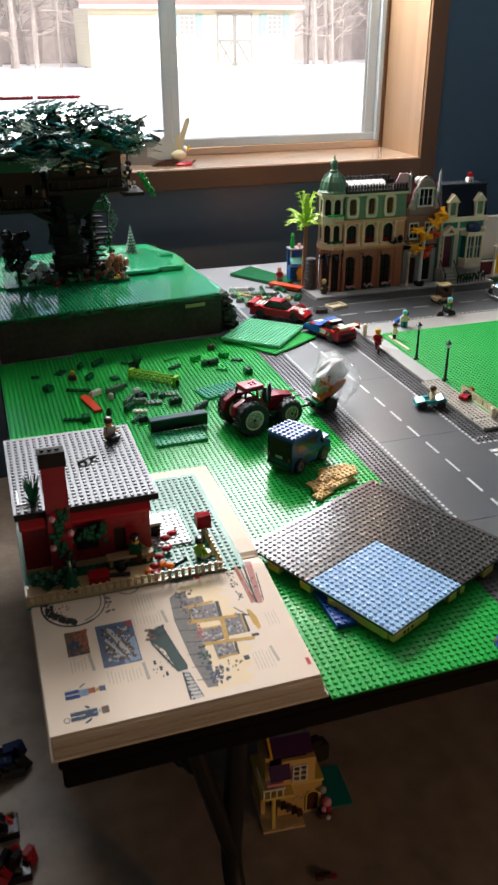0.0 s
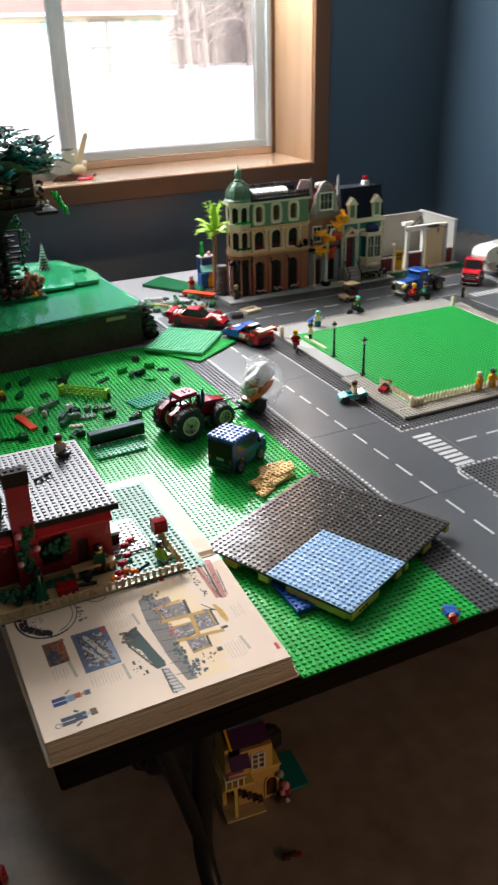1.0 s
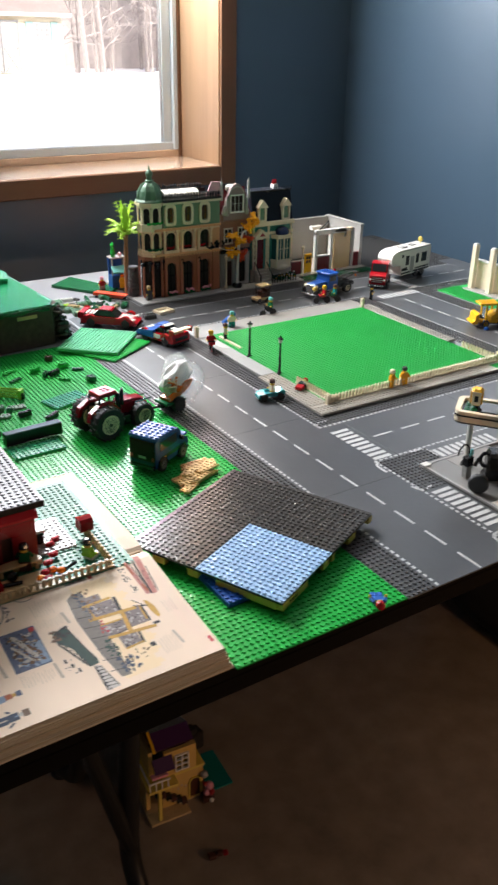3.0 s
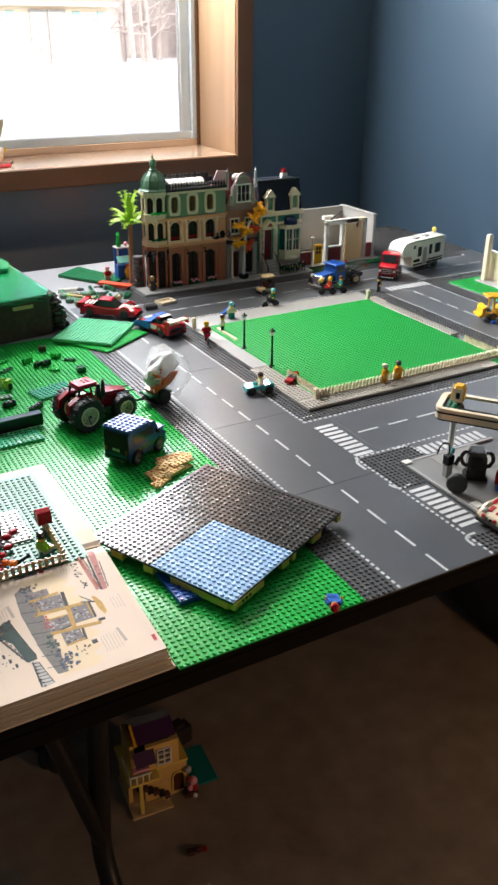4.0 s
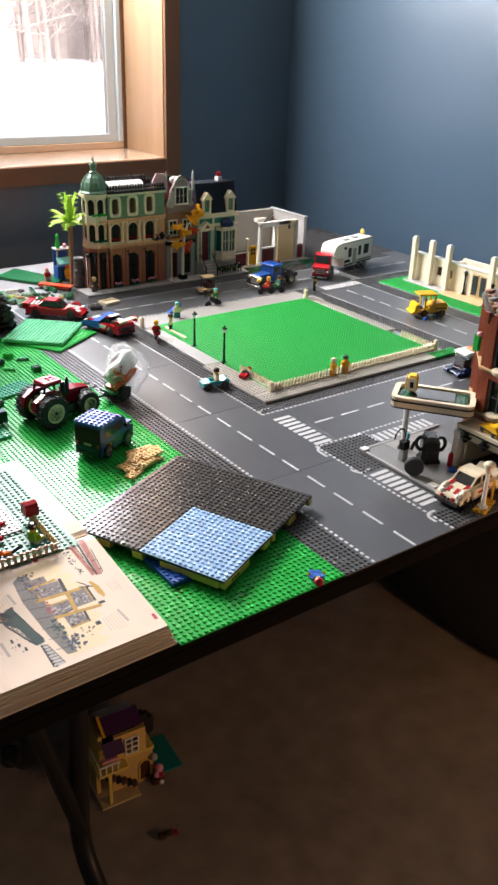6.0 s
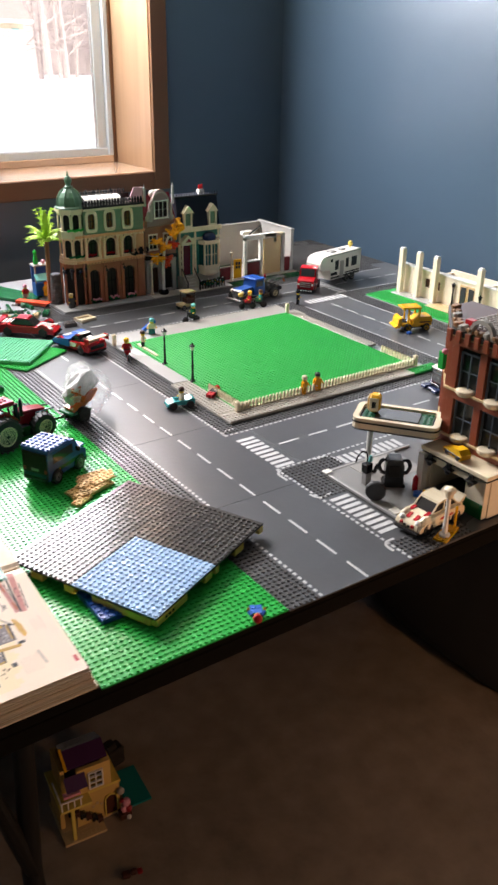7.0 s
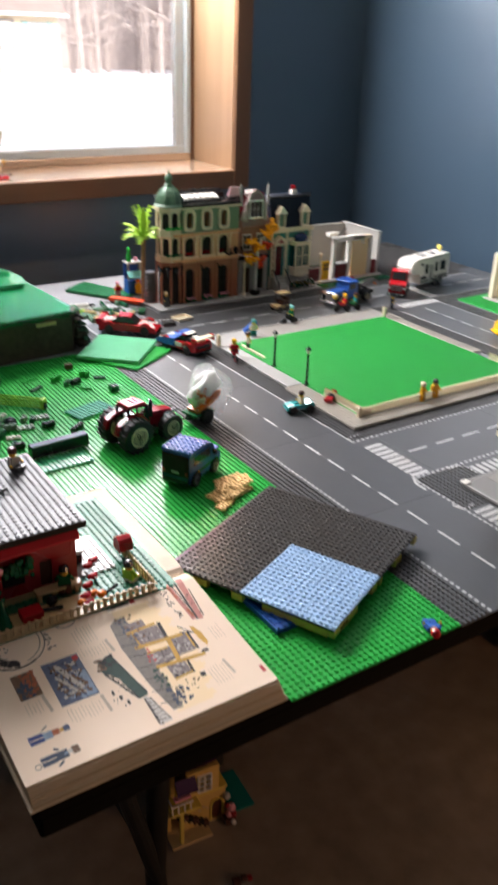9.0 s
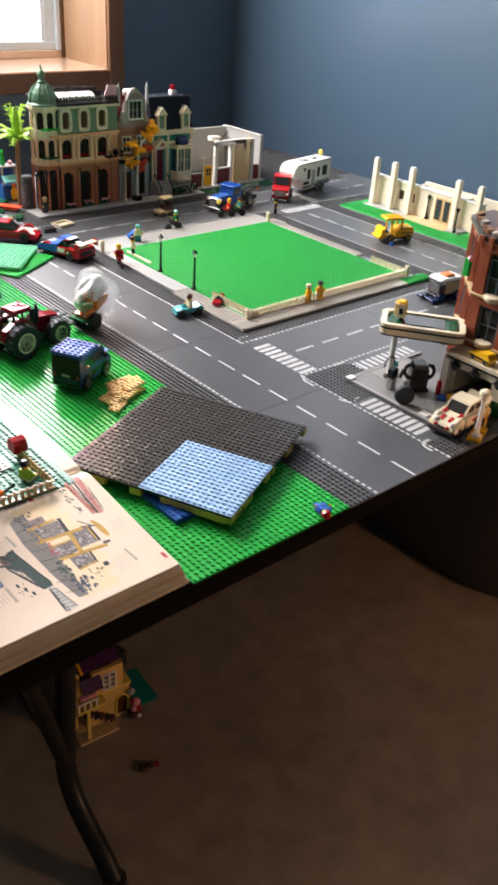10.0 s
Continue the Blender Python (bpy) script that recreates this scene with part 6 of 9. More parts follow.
def pickup():
    t = thing("toy_tow_truck", on(1.292, 1.768, 0.0, 190) @ Matrix.Diagonal((1.22, 1.12, 0.98, 1)), "blue vintage toy tow truck with a silver crane", "toy truck")
    part("cab", G(BLUE).prism([(-22, 18), (8, 18), (8, 40), (4, 58), (-18, 58), (-22, 42)], -20, 20, "y"), t, "blue cab")
    part("roof", G(BLUE).box(-22, 10, -22, 22, 58, 62, 0.8).studs(-16, -16, 2, 4, 62), t)
    part("bonnet", G(BLUE).prism([(8, 18), (46, 18), (47, 34), (42, 38), (8, 40)], -13, 13, "y"), t, "bright blue bonnet")
    part("grille", G(CHROME).box(47, 49.5, -11, 11, 16, 36, 0.4), t)
    part("bumper", G(CHROME).rod((53, -24, 12), (53, 24, 12), 2.4, 8), t)
    for s in (-1, 1):
        part("headlamp", G(CREAM).ball((44, s * 17, 32), 5, 8, 6), t)
        part("mudguard", G(BLACK).prism([(16, 14), (22, 26), (34, 30), (46, 24), (50, 14), (46, 14), (34, 25), (22, 14)], s * 14, s * 25, "y"), t)
        part("side_window", G(SMOKE).box(-16, 4, s * 20, s * 20.6, 40, 55, 0.2), t)
        wheel(t, 33, s * 20, 12, 12, 8, CREAM)
        wheel(t, -52, s * 21, 13, 13, 9, CREAM)
    part("bed", G(BLACK).box(-78, -22, -19, 19, 16, 26, 0.6), t)
    part("crane", G(DGREY).rod((-30, -8, 27), (-98, -8, 44), 2.2, 6).rod((-30, 8, 27), (-98, 8, 44), 2.2, 6).rod((-98, -10, 44), (-98, 10, 44), 3, 8).rod((-32, -8, 27), (-50, -6, 46), 1.8, 6).rod((-32, 8, 27), (-50, 6, 46), 1.8, 6).rod((-50, -6, 46), (-98, -6, 47), 1.4, 6).rod((-50, 6, 46), (-98, 6, 47), 1.4, 6), t, "dark grey crane arms")
    part("lamp", G(BUTTER).ball((52, 21, 30), 6, 10, 6), t, "round yellow front lamp")
    part("cargo_frame", G(BLACK).box(-34, -26, -18, 18, 26, 48, 0.6).box(-60, -26, -18, -15, 26, 34, 0.6).box(-60, -26, 15, 18, 26, 34, 0.6).rod((-30, -10, 46), (-62, -10, 30), 2, 6).rod((-30, 10, 46), (-62, 10, 30), 2, 6), t, "black cargo frame")
    for s in (-1, 1):
        part("running_board", G(BLACK).box(-20, 22, s * 18, s * 24, 13, 16, 0.5), t)
        part("winch", G(LGREY).lathe(-44, s * 7, [(5, 26), (5, 36), (3, 38)], 10), t)
    part("hook", G(ORANGE).rod((-98, 0, 43), (-104, 0, 30), 2.4, 6), t)


pickup()


def motorbike(x, y, turn, a, b, c, label, frame_mat=BLACK):
    m = thing("toy_motorbike", on(x, y, 0.001, turn), label, "toy motorbike", "toy motorbikes")
    wheel(m, 15, 0, 8, 8, 4, frame_mat if frame_mat != BLACK else DGREY)
    wheel(m, -14, 0, 8.5, 8.5, 6, DGREY)
    part("frame", G(frame_mat).rod((15, 0, 8), (6, 0, 24), 1.6, 6).rod((-14, 0, 8), (6, 0, 16), 2.2, 6).box(-16, 4, -3, 3, 12, 17, 0.6), m)
    part("handlebar", G(BLACK).rod((6, -8, 25), (6, 8, 25), 1.2, 6), m)
    figure_rider(x - 0.006 * math.cos(radians(turn)), y - 0.006 * math.sin(radians(turn)), 0.0185, turn + 90, a, b, c, "seated toy figure riding a toy motorbike")


motorbike(1.048, 1.676, 175, BLACK, DGREEN, AQUA, "black toy motorbike with a dark green rider")
motorbike(1.232, 1.700, 160, RED, RED, YELLOW, "black toy motorbike with a red suit on its rider")
motorbike(1.262, 1.694, 160, DGREEN, TEAL, BROWN, "black toy motorbike with a teal suit on its rider")
motorbike(0.795, 1.520, 250, RED, RED, YELLOW, "red toy scooter with a red suit on its rider", RED)


def market_cart():
    c = thing("toy_cart", on(1.100, 1.786, 0.0, 185), "small cream and brown toy cart with a tan canopy", "toy cart")
    part("body", G(TAN).box(-18, 24, -13, 13, 9, 16, 0.6).use(BROWN).box(-18, 4, -13, 13, 16, 28, 0.6), c)
    part("seat", G(BROWN).box(-16, -8, -11, 11, 24, 36, 0.6), c)
    part("canopy", G(TAN).box(-20, 12, -14, 14, 44, 47.5, 0.6), c, "tan canopy")
    for x in (-17, 9):
        for y in (-12, 12):
            part("canopy_post", G(BROWN).rod((x, y, 16), (x, y, 44), 1.3, 6), c)
    for x in (-10, 16):
        for s in (-1, 1):
            wheel(c, x, s * 12, 7, 7, 5, LGREY)


market_cart()


def buggy():
    c = thing("toy_buggy", on(0.762, 1.236, 0.0, 165), "small teal open toy buggy with a rider", "toy car", "toy cars")
    part("body", G(BUGGY).prism([(-24, 8), (24, 8), (28, 13), (14, 16), (-8, 16), (-20, 20), (-26, 16)], -12, 12, "y"), c, "teal body")
    part("bumper", G(TEAL).box(24, 29, -13, 13, 5, 9, 0.5), c)
    for x in (-16, 17):
        for s in (-1, 1):
            wheel(c, x, s * 11.5, 7.5, 7.5, 6, DGREY)
    figure_rider(0.764, 1.236, 0.010, 255, BLACK, CREAM, BROWN, "seated toy figure with a cream shirt driving a buggy")


buggy()


def digger():
    c = thing("toy_digger", on(1.482, 1.346, 0.0, 156) @ Matrix.Diagonal((1.0, 1.05, 1.06, 1)), "yellow toy wheel loader standing on the street", "toy digger")
    part("body", G(YELLOW).prism([(-36, 14), (10, 14), (10, 24), (-4, 34), (-34, 34), (-38, 26)], -16, 16, "y"), c, "yellow engine cover")
    part("stripe", G(BLACK).box(-34, -6, -16.5, 16.5, 20, 22.5, 0.2), c)
    for x in (-4, 22):
        for y in (-14, 14):
            part("cab_post", G(YELLOW).box(x - 2, x + 2, y - 2, y + 2, 16, 52, 0.4), c)
    part("cab_roof", G(YELLOW).box(-8, 40, -17, 17, 52, 56, 0.6).studs(-6, -16, 5, 4, 56), c)
    part("cab_glass", G(PANE).box(21, 22, -12, 12, 20, 52, 0), c)
    part("chassis", G(YELLOW).box(-10, 36, -13, 13, 10, 16, 0.5).use(BLACK).box(-30, 30, -10, 10, 6, 10, 0.4), c)
    part("bucket", G(YELLOW).prism([(42, 10), (54, 8), (58, 12), (50, 16), (48, 30), (40, 34)], -18, 18, "y"), c, "yellow bucket")
    part("arm", G(DGREY).rod((20, -8, 20), (44, -8, 24), 2, 6).rod((20, 8, 20), (44, 8, 24), 2, 6), c)
    for x in (-24, 22):
        for s in (-1, 1):
            wheel(c, x, s * 15, 9, 9, 7, YELLOW)
    solo("blue_toy_stud", G(BLUE).lathe(0, 0, [(6, 0), (6, 5), (3, 7)], 8), on(1.446, 1.326, 0.0001), "small blue toy piece on the road", "toy piece")


digger()


def kiosk():
    k = thing("toy_kiosk", on(0.828, 2.092, 0.0), "small blue and white toy kiosk with an aqua awning", "toy kiosk", "toy buildings")
    part("counter", G(BLUE).box(-18, 20, -14, 14, 1, 40, 0.6), k, "dark blue counter")
    part("shelf", G(LGREY).box(-20, 24, -16, 16, 84, 87.9, 0.6).box(-18, -14, -14, -10, 40.1, 83.9, 0.4).box(16, 20, -14, -10, 40.1, 83.9, 0.4).use(BLUE).box(-18, 20, 8, 14, 40.1, 83.8, 0.4), k, "pale roof on thin posts")
    part("awning", G(AQUA).prism([(-16, 62), (-34, 50), (-34, 53), (-16, 66)], -22, 24, "x"), k, "sloping aqua awning")
    part("green_piece", G(GREEN).lathe(-8, 0, [(6, 87.9), (7, 98), (4, 114), (6, 120), (2, 126)], 8).use(PINK).ball((12, 0, 93), 6, 8, 5), k, "green and pink ornament")


kiosk()
baseplate("grey_baseplate", 1.588, 1.902, -0.002, 39, 48, STRIP, "dark grey studded baseplate behind the caravan")
solo("road_end_plate", G(ROAD).box(0, 66, 0, 255.6, 0, 2, 0.3), on(1.8362, 1.644, -0.002), "plain dark grey end of the far street", "road plate")

# ---- the open picture book ----
def page_height(y):
    """Height in mm of the near page above its foot, y mm from the front edge."""
    t = max(0.0, min(1.0, y / 222))
    return 17 + 22 * t ** 1.3 - 14 * max(0.0, (t - 0.86) / 0.14) ** 2


def book():
    b = thing("picture_book", on(0.031, 0.630, -0.0018), "large open picture book with cream pages under a toy house", "book")
    part("cover", G(COVER).box(-3, 276, -3, 478, 0, 3, 0.8), b, "pale board cover")
    g = G(PAGES)
    n = 24
    ys = [222 * i / n for i in range(n + 1)]
    rake = lambda y: 13 + y * 209 / 222
    v = [p for y in ys for x in (0, 272) for p in ((x, y, 3.0), (x, rake(y), page_height(rake(y)) - 0.6))]
    f = []
    for i in range(n):
        a = 4 * i
        f += [(a, a + 1, a + 5, a + 4), (a + 2, a + 6, a + 7, a + 3), (a, a + 4, a + 6, a + 2)]
    f += [(0, 2, 3, 1), (4 * n, 4 * n + 1, 4 * n + 3, 4 * n + 2)]
    part("page_block", g.add(v, f), b, "browned edges of many pages")
    rb = random.Random(40)
    z = 3.2
    while z < 15.8:
        hgt = rb.uniform(0.7, 1.9)
        o = rb.uniform(0.2, 1.6)
        part("page_edge", G(PAGES if rb.random() < 0.5 else COVER).box(0.5, 272.2 + o, 13 * (z - 3) / 14 - o, 22, z, z + hgt * 0.8, 0).box(264, 272.2 + o, 22.1, 200, z, z + hgt * 0.8, 0), b, "browned page edges")
        z += hgt
    g = G(PAPER)
    v = [(x, rake(y), page_height(rake(y)) + dz) for y in ys for x in (-0.6, 272.6) for dz in (-0.55, 0)]
    f = []
    for i in range(n):
        a = 4 * i
        f += [(a, a + 1, a + 5, a + 4), (a + 2, a + 6, a + 7, a + 3), (a, a + 4, a + 6, a + 2), (a + 1, a + 3, a + 7, a + 5)]
    f += [(0, 2, 3, 1), (4 * n, 4 * n + 1, 4 * n + 3, 4 * n + 2)]
    near = part("page", g.add(v, f), b, "cream printed page")
    g = G(PAGES).box(0, 272, 223, 470, 3, 26, 0.5)
    part("page_block", g, b, "browned edges of many pages")
    g = G(PAPER).prism([(223, 24), (232, 29), (260, 31), (470, 27), (470, 26), (223, 22)], -0.6, 276, "x")
    part("page", g, b, "cream printed page")

    def bands(poly):
        """The outline cut into level bands 6 mm deep, so that it follows the curved page."""
        lo, hi = min(p[1] for p in poly), max(p[1] for p in poly)
        if hi - lo < 9:
            return [poly]
        out = []
        n = int((hi - lo) / 6) + 1
        for i in range(n):
            q = poly
            for keep, at in ((1, lo + (hi - lo) * i / n), (-1, lo + (hi - lo) * (i + 1) / n)):
                r = []
                for a, c in zip(q, q[1:] + q[:1]):
                    da, dc = keep * (a[1] - at), keep * (c[1] - at)
                    if da >= 0:
                        r.append(a)
                    if da * dc < 0:
                        t = da / (da - dc)
                        r.append((a[0] + (c[0] - a[0]) * t, at))
                q = r
                if len(q) < 3:
                    break
            if len(q) >= 3:
                out.append(q)
        return out

    def ink(name, mat, shapes, label, z=0.12):
        """Flat printed shapes: outlines in page millimetres, following the page's rise."""
        q = G(mat)
        for poly in (piece for shape in shapes for piece in bands(shape)):
            k = len(poly)
            v = [(x, y, page_height(y) + z) for x, y in poly] + [(x, y, page_height(y) + 0.02) for x, y in poly]
            q.add(v, [tuple(range(k))] + [(i, (i + 1) % k, k + (i + 1) % k, k + i) for i in range(k)])
        return tagged(part(name, q, near, label), kind="stuff")

    quad = lambda x0, y0, x1, y1: [(x0, y0), (x1, y0), (x1, y1), (x0, y1)]
    rnd = random.Random(11)

    def blots(x0, y0, x1, y1, n, lo, hi):
        out = []
        for _ in range(n):
            x, y, a, c = rnd.uniform(x0, x1), rnd.uniform(y0, y1), rnd.uniform(lo, hi), rnd.uniform(lo, hi)
            out.append([(x - a, y - c * 0.4), (x + a * 0.5, y - c), (x + a, y + c * 0.3), (x - a * 0.3, y + c)])
        return out

    def strip(x0, y0, x1, y1, w):
        """A straight printed band of width w."""
        d = Vector((x1 - x0, y1 - y0)).normalized()
        n = Vector((-d.y, d.x)) * (w / 2)
        return [(x0 - n.x, y0 - n.y), (x1 - n.x, y1 - n.y), (x1 + n.x, y1 + n.y), (x0 + n.x, y0 + n.y)]

    def arc(cx, cy, ra, a0, a1, w, k=14):
        out = []
        for i in range(k):
            p, q = radians(a0 + (a1 - a0) * i / k), radians(a0 + (a1 - a0) * (i + 1) / k)
            out.append([(cx + e * math.cos(u), cy + e * math.sin(u)) for u, e in ((p, ra), (q, ra), (q, ra - w), (p, ra - w))])
        return out

    def pigment(name, rgb, vary=0.35):
        return material(name, rgb, 0.6, spec=0.25, vary=vary, grain=220)

    INK, PBLUE, PDEEP = pigment("print_dark", (0.030, 0.028, 0.028)), pigment("print_blue", (0.10, 0.125, 0.20)), pigment("print_deep_blue", (0.035, 0.065, 0.21))
    PSKY, PNAVY, PORG = pigment("print_pale_blue", (0.26, 0.34, 0.46)), pigment("print_slate", (0.050, 0.068, 0.105)), pigment("print_orange_red", (0.42, 0.115, 0.05))
    PYEL, PGRN, PGRY = pigment("print_yellow", (0.60, 0.335, 0.06)), pigment("print_dark_green", (0.022, 0.060, 0.046)), pigment("print_grey", (0.22, 0.19, 0.165))
    PRED, PMAU, PTEXT = pigment("print_red", (0.50, 0.045, 0.05)), pigment("print_mauve_grey", (0.22, 0.175, 0.165)), pigment("print_text_grey", (0.50, 0.405, 0.315), 0.2)
    PPALE, PBROWN, PPINK = pigment("print_pale_grey", (0.52, 0.47, 0.42)), pigment("print_brown", (0.17, 0.095, 0.055)), pigment("print_dull_pink", (0.47, 0.19, 0.155))
    PWASH = material("print_pale_yellow_wash", (0.80, 0.60, 0.34), 0.6, spec=0.25, vary=0.12, grain=30, dark=(0.82, 0.64, 0.44))
    # the small orange picture and the blue box picture
    ink("small_picture", PBROWN, [quad(29, 109, 52, 144)], "small picture in brown and orange", 0.08)
    ink("small_picture_detail", PORG, blots(38, 112, 51, 143, 40, 1, 3.4), "orange shapes in the small picture", 0.13)
    ink("small_picture_shade", PNAVY, blots(31, 110, 45, 134, 34, 1, 2.6), "dark shapes in the small picture", 0.18)
    ink("box_picture", PBLUE, [quad(62, 84, 102, 145)], "blue picture of a toy set", 0.08)
    ink("box_picture_edge", PSKY, [quad(90, 86, 101, 120)] + blots(66, 86, 100, 100, 16, 1, 3), "pale blue shapes in the picture", 0.12)
    ink("box_picture_ground", PBROWN, blots(68, 92, 96, 138, 60, 1.2, 3.4), "brown shapes in the picture", 0.16)
    ink("box_picture_light", PPALE, [strip(76, 136, 90, 98, 5), strip(72, 120, 84, 96, 3)] + blots(68, 90, 96, 138, 46, 0.8, 2.2), "pale machine shapes in the picture", 0.20)
    ink("box_picture_dark", INK, blots(68, 90, 96, 140, 40, 0.6, 1.7), "dark shapes in the picture", 0.24)
    ink("box_picture_mark", PRED, [quad(95, 137, 101, 143)], "small red corner mark", 0.26)
    # the locomotive and its wagon
    ink("locomotive_picture", PGRN, [[(116, 122), (124, 124), (132, 125), (135, 112), (138, 95), (145, 66), (144, 59), (134, 58), (130, 75), (127, 91), (121, 100), (115, 106)]], "dark green locomotive picture", 0.10)
    ink("locomotive_front", PBROWN, blots(113, 108, 122, 126, 18, 1.4, 3), "brown locomotive front", 0.15)
    ink("locomotive_detail", INK, blots(118, 112, 134, 127, 20, 1, 2.6) + [strip(116, 104, 134, 59, 1.8), strip(133, 123, 144, 64, 1.2)] + [arc(118 + 2.6 * k, 103 - 7 * k, 2.6, 0, 360, 1.2, 6)[j] for k in range(6) for j in range(6)], "dark wheels and pipes", 0.2)
    ink("wagon_picture", PPALE, [[(138, 58), (144, 55), (151, 19), (137, 18)]], "pale wagon picture", 0.10)
    ink("wagon_detail", INK, [strip(138, 56, 137, 19, 1.6), strip(144, 54, 150, 20, 0.8)] + [strip(138, 54 - 5 * k, 145 + k * 0.7, 53 - 5 * k, 0.9) for k in range(7)] + blots(137, 18, 140, 58, 16, 0.8, 2), "dark wagon outlines", 0.16)
    ink("small_shapes", INK, [quad(112 + 4.5 * k, 56 + 9 * (2 - k), 114.6 + 4.5 * k, 62 + 9 * (2 - k)) for k in range(3)] + blots(110, 56, 126, 80, 7, 0.6, 1.5), "small dark shapes beside the locomotive", 0.1)
    # the large picture
    ink("works_wash", PWASH, [quad(160, 24 + 4 * k, 200 + 16 * math.sin(math.pi * (k + 1) / 44) + 5 * math.sin(1.3 * k), 28 + 4 * k) for k in range(40)], "pale yellow ground of the large picture", 0.03)
    ink("works_ground", PGRY, [[(150, 166), (158, 172), (169, 171), (172, 146), (169, 110), (168, 28), (157, 29), (151, 68), (147, 130)]], "grey road of the large picture", 0.07)
    ink("works_kerb", INK, [strip(148 + 0.2 * k, 150 - 18 * k, 170, 146 - 18 * k, 0.9) for k in range(7)], "dark joints of the road", 0.1)
    halls = ((168, 122, 197, 145), (195, 92, 219, 121), (168, 90, 194, 110), (178, 64, 199, 86))
    ink("works_hall", PMAU, [quad(*h) for h in halls] + [quad(166, 146, 186, 160)], "grey halls in the large picture", 0.12)
    ink("works_inside", PPALE, [q for h in halls for q in blots(h[0] + 3, h[1] + 3, h[2] - 3, h[3] - 3, 12, 0.8, 2.6)], "pale machines in the halls", 0.16)
    ink("works_inside_dark", INK, [q for h in halls for q in blots(h[0] + 2, h[1] + 2, h[2] - 2, h[3] - 2, 10, 0.6, 1.8)], "dark machines in the halls", 0.2)
    ink("works_roof", INK, [strip(198, 122, 200, 147, 4), strip(221, 92, 222, 120, 3), strip(200, 64, 202, 84, 3), strip(194, 91, 168, 88, 1.6), quad(222, 84, 230, 88), quad(204, 54, 210, 60)], "dark eaves in the large picture", 0.2)
    ink("works_beam", PYEL, [strip(161, 146, 196, 148, 3.4), strip(160, 123, 216, 119, 4.6), strip(168, 88, 224, 82, 4.6), strip(194, 84, 198, 118, 5), strip(168, 110, 192, 109, 2.4), strip(178, 64, 200, 66, 2.6), strip(167, 122, 167, 146, 2), strip(219, 96, 220, 120, 2)], "yellow beams in the large picture", 0.23)
    ink("works_crane", PYEL, [[(228, 126), (232, 124), (236, 112), (236, 96), (232, 92), (229, 104)]], "yellow crane in the large picture", 0.12)
    ink("works_crane_dark", INK, [strip(214, 122, 229, 116, 2), strip(216, 132, 226, 118, 1.2)], "dark crane arm", 0.14)
    ink("works_red", PRED, blots(165, 98, 172, 116, 10, 0.8, 2.4), "red shapes in the large picture", 0.26)
    ink("works_brown", PBROWN, blots(156, 126, 184, 172, 26, 0.8, 2.6) + blots(166, 40, 200, 60, 14, 0.8, 2.2), "brown shapes in the large picture", 0.27)
    ink("works_blue", PNAVY, blots(156, 120, 170, 172, 18, 0.8, 2.6) + blots(164, 32, 184, 58, 26, 1, 3.2), "slate blue shapes in the large picture", 0.28)
    ink("works_trees", PGRN, blots(160, 60, 172, 86, 18, 1, 3), "green trees in the large picture", 0.29)
    # the trains at the page's corner
    ink("top_picture", PPINK, [[(251, 206), (259, 204), (250, 131), (244, 131)], [(235, 199), (240, 198), (243, 134), (237, 133)]], "dull pink trains at the page's corner", 0.10)
    ink("top_picture_red", PORG, [strip(236, 198, 238, 172, 3), strip(240, 152, 241, 138, 3)], "orange train sides", 0.14)
    ink("top_picture_dark", INK, [strip(248, 206, 243, 132, 2.4), strip(241.5, 198, 244, 134, 1.2), strip(258, 180, 252, 134, 1.2)] + blots(236, 134, 256, 200, 20, 0.5, 1.5) + blots(224, 142, 231, 190, 26, 0.6, 1.9), "dark lines of the corner picture", 0.18)
    ink("logo_picture", PGRY, [quad(157, 188, 184, 196)], "grey printed block", 0.08)
    ink("logo_picture_dark", INK, blots(158, 188, 184, 196, 16, 0.6, 1.8), "dark shapes of the printed block", 0.14)
    ink("logo_picture_red", PRED, [quad(186, 188, 192, 194)], "small red printed square", 0.10)
    ink("page_mark", PRED, [quad(265, 29, 269, 39)], "small red page mark")
    # the railway ring with its dark train
    ink("track_picture", INK, arc(45, 187, 36, 165, 300, 2.2, 18), "dark half of a toy railway ring", 0.10)
    ink("track_picture_thin", PGRY, arc(45, 187, 36, 300, 378, 1.6, 12) + arc(45, 187, 31, 285, 378, 1.2, 12) + arc(108, 199, 14, 200, 330, 1.2, 10), "thin grey rails", 0.10)
    train = []
    for k in range(26):
        u = radians(178 + 92 * k / 26)
        train += blots(45 + 28 * math.cos(u) - 4, 187 + 28 * math.sin(u) - 4, 45 + 28 * math.cos(u) + 5, 187 + 28 * math.sin(u) + 5, 3, 1.2, 3.4)
    ink("train_picture", INK, train, "dark train on the printed ring", 0.16)
    ink("train_picture_grey", PGRY, blots(20, 158, 44, 186, 14, 0.6, 1.6), "grey wheels of the printed train", 0.2)
    ink("plum_shape", PMAU, blots(78, 162, 86, 186, 12, 1.0, 2.6), "small dark plum shape", 0.12)
    # printed toy figures as plain shapes
    for name, mat, shapes in (("figure_trousers", PDEEP, [quad(19, 53, 33, 58), quad(19, 59, 33, 64)]), ("figure_coat", PSKY, [quad(33, 54, 42, 63)]), ("figure_shirt", PORG, [quad(42, 55.5, 49, 62.5)]), ("figure_face", PYEL, [quad(49.4, 57, 53, 61)]), ("figure_cap", PBLUE, [quad(53, 55.5, 59, 62.5)])):
        ink(name, mat, shapes, "plain coloured figure shape", 0.10)
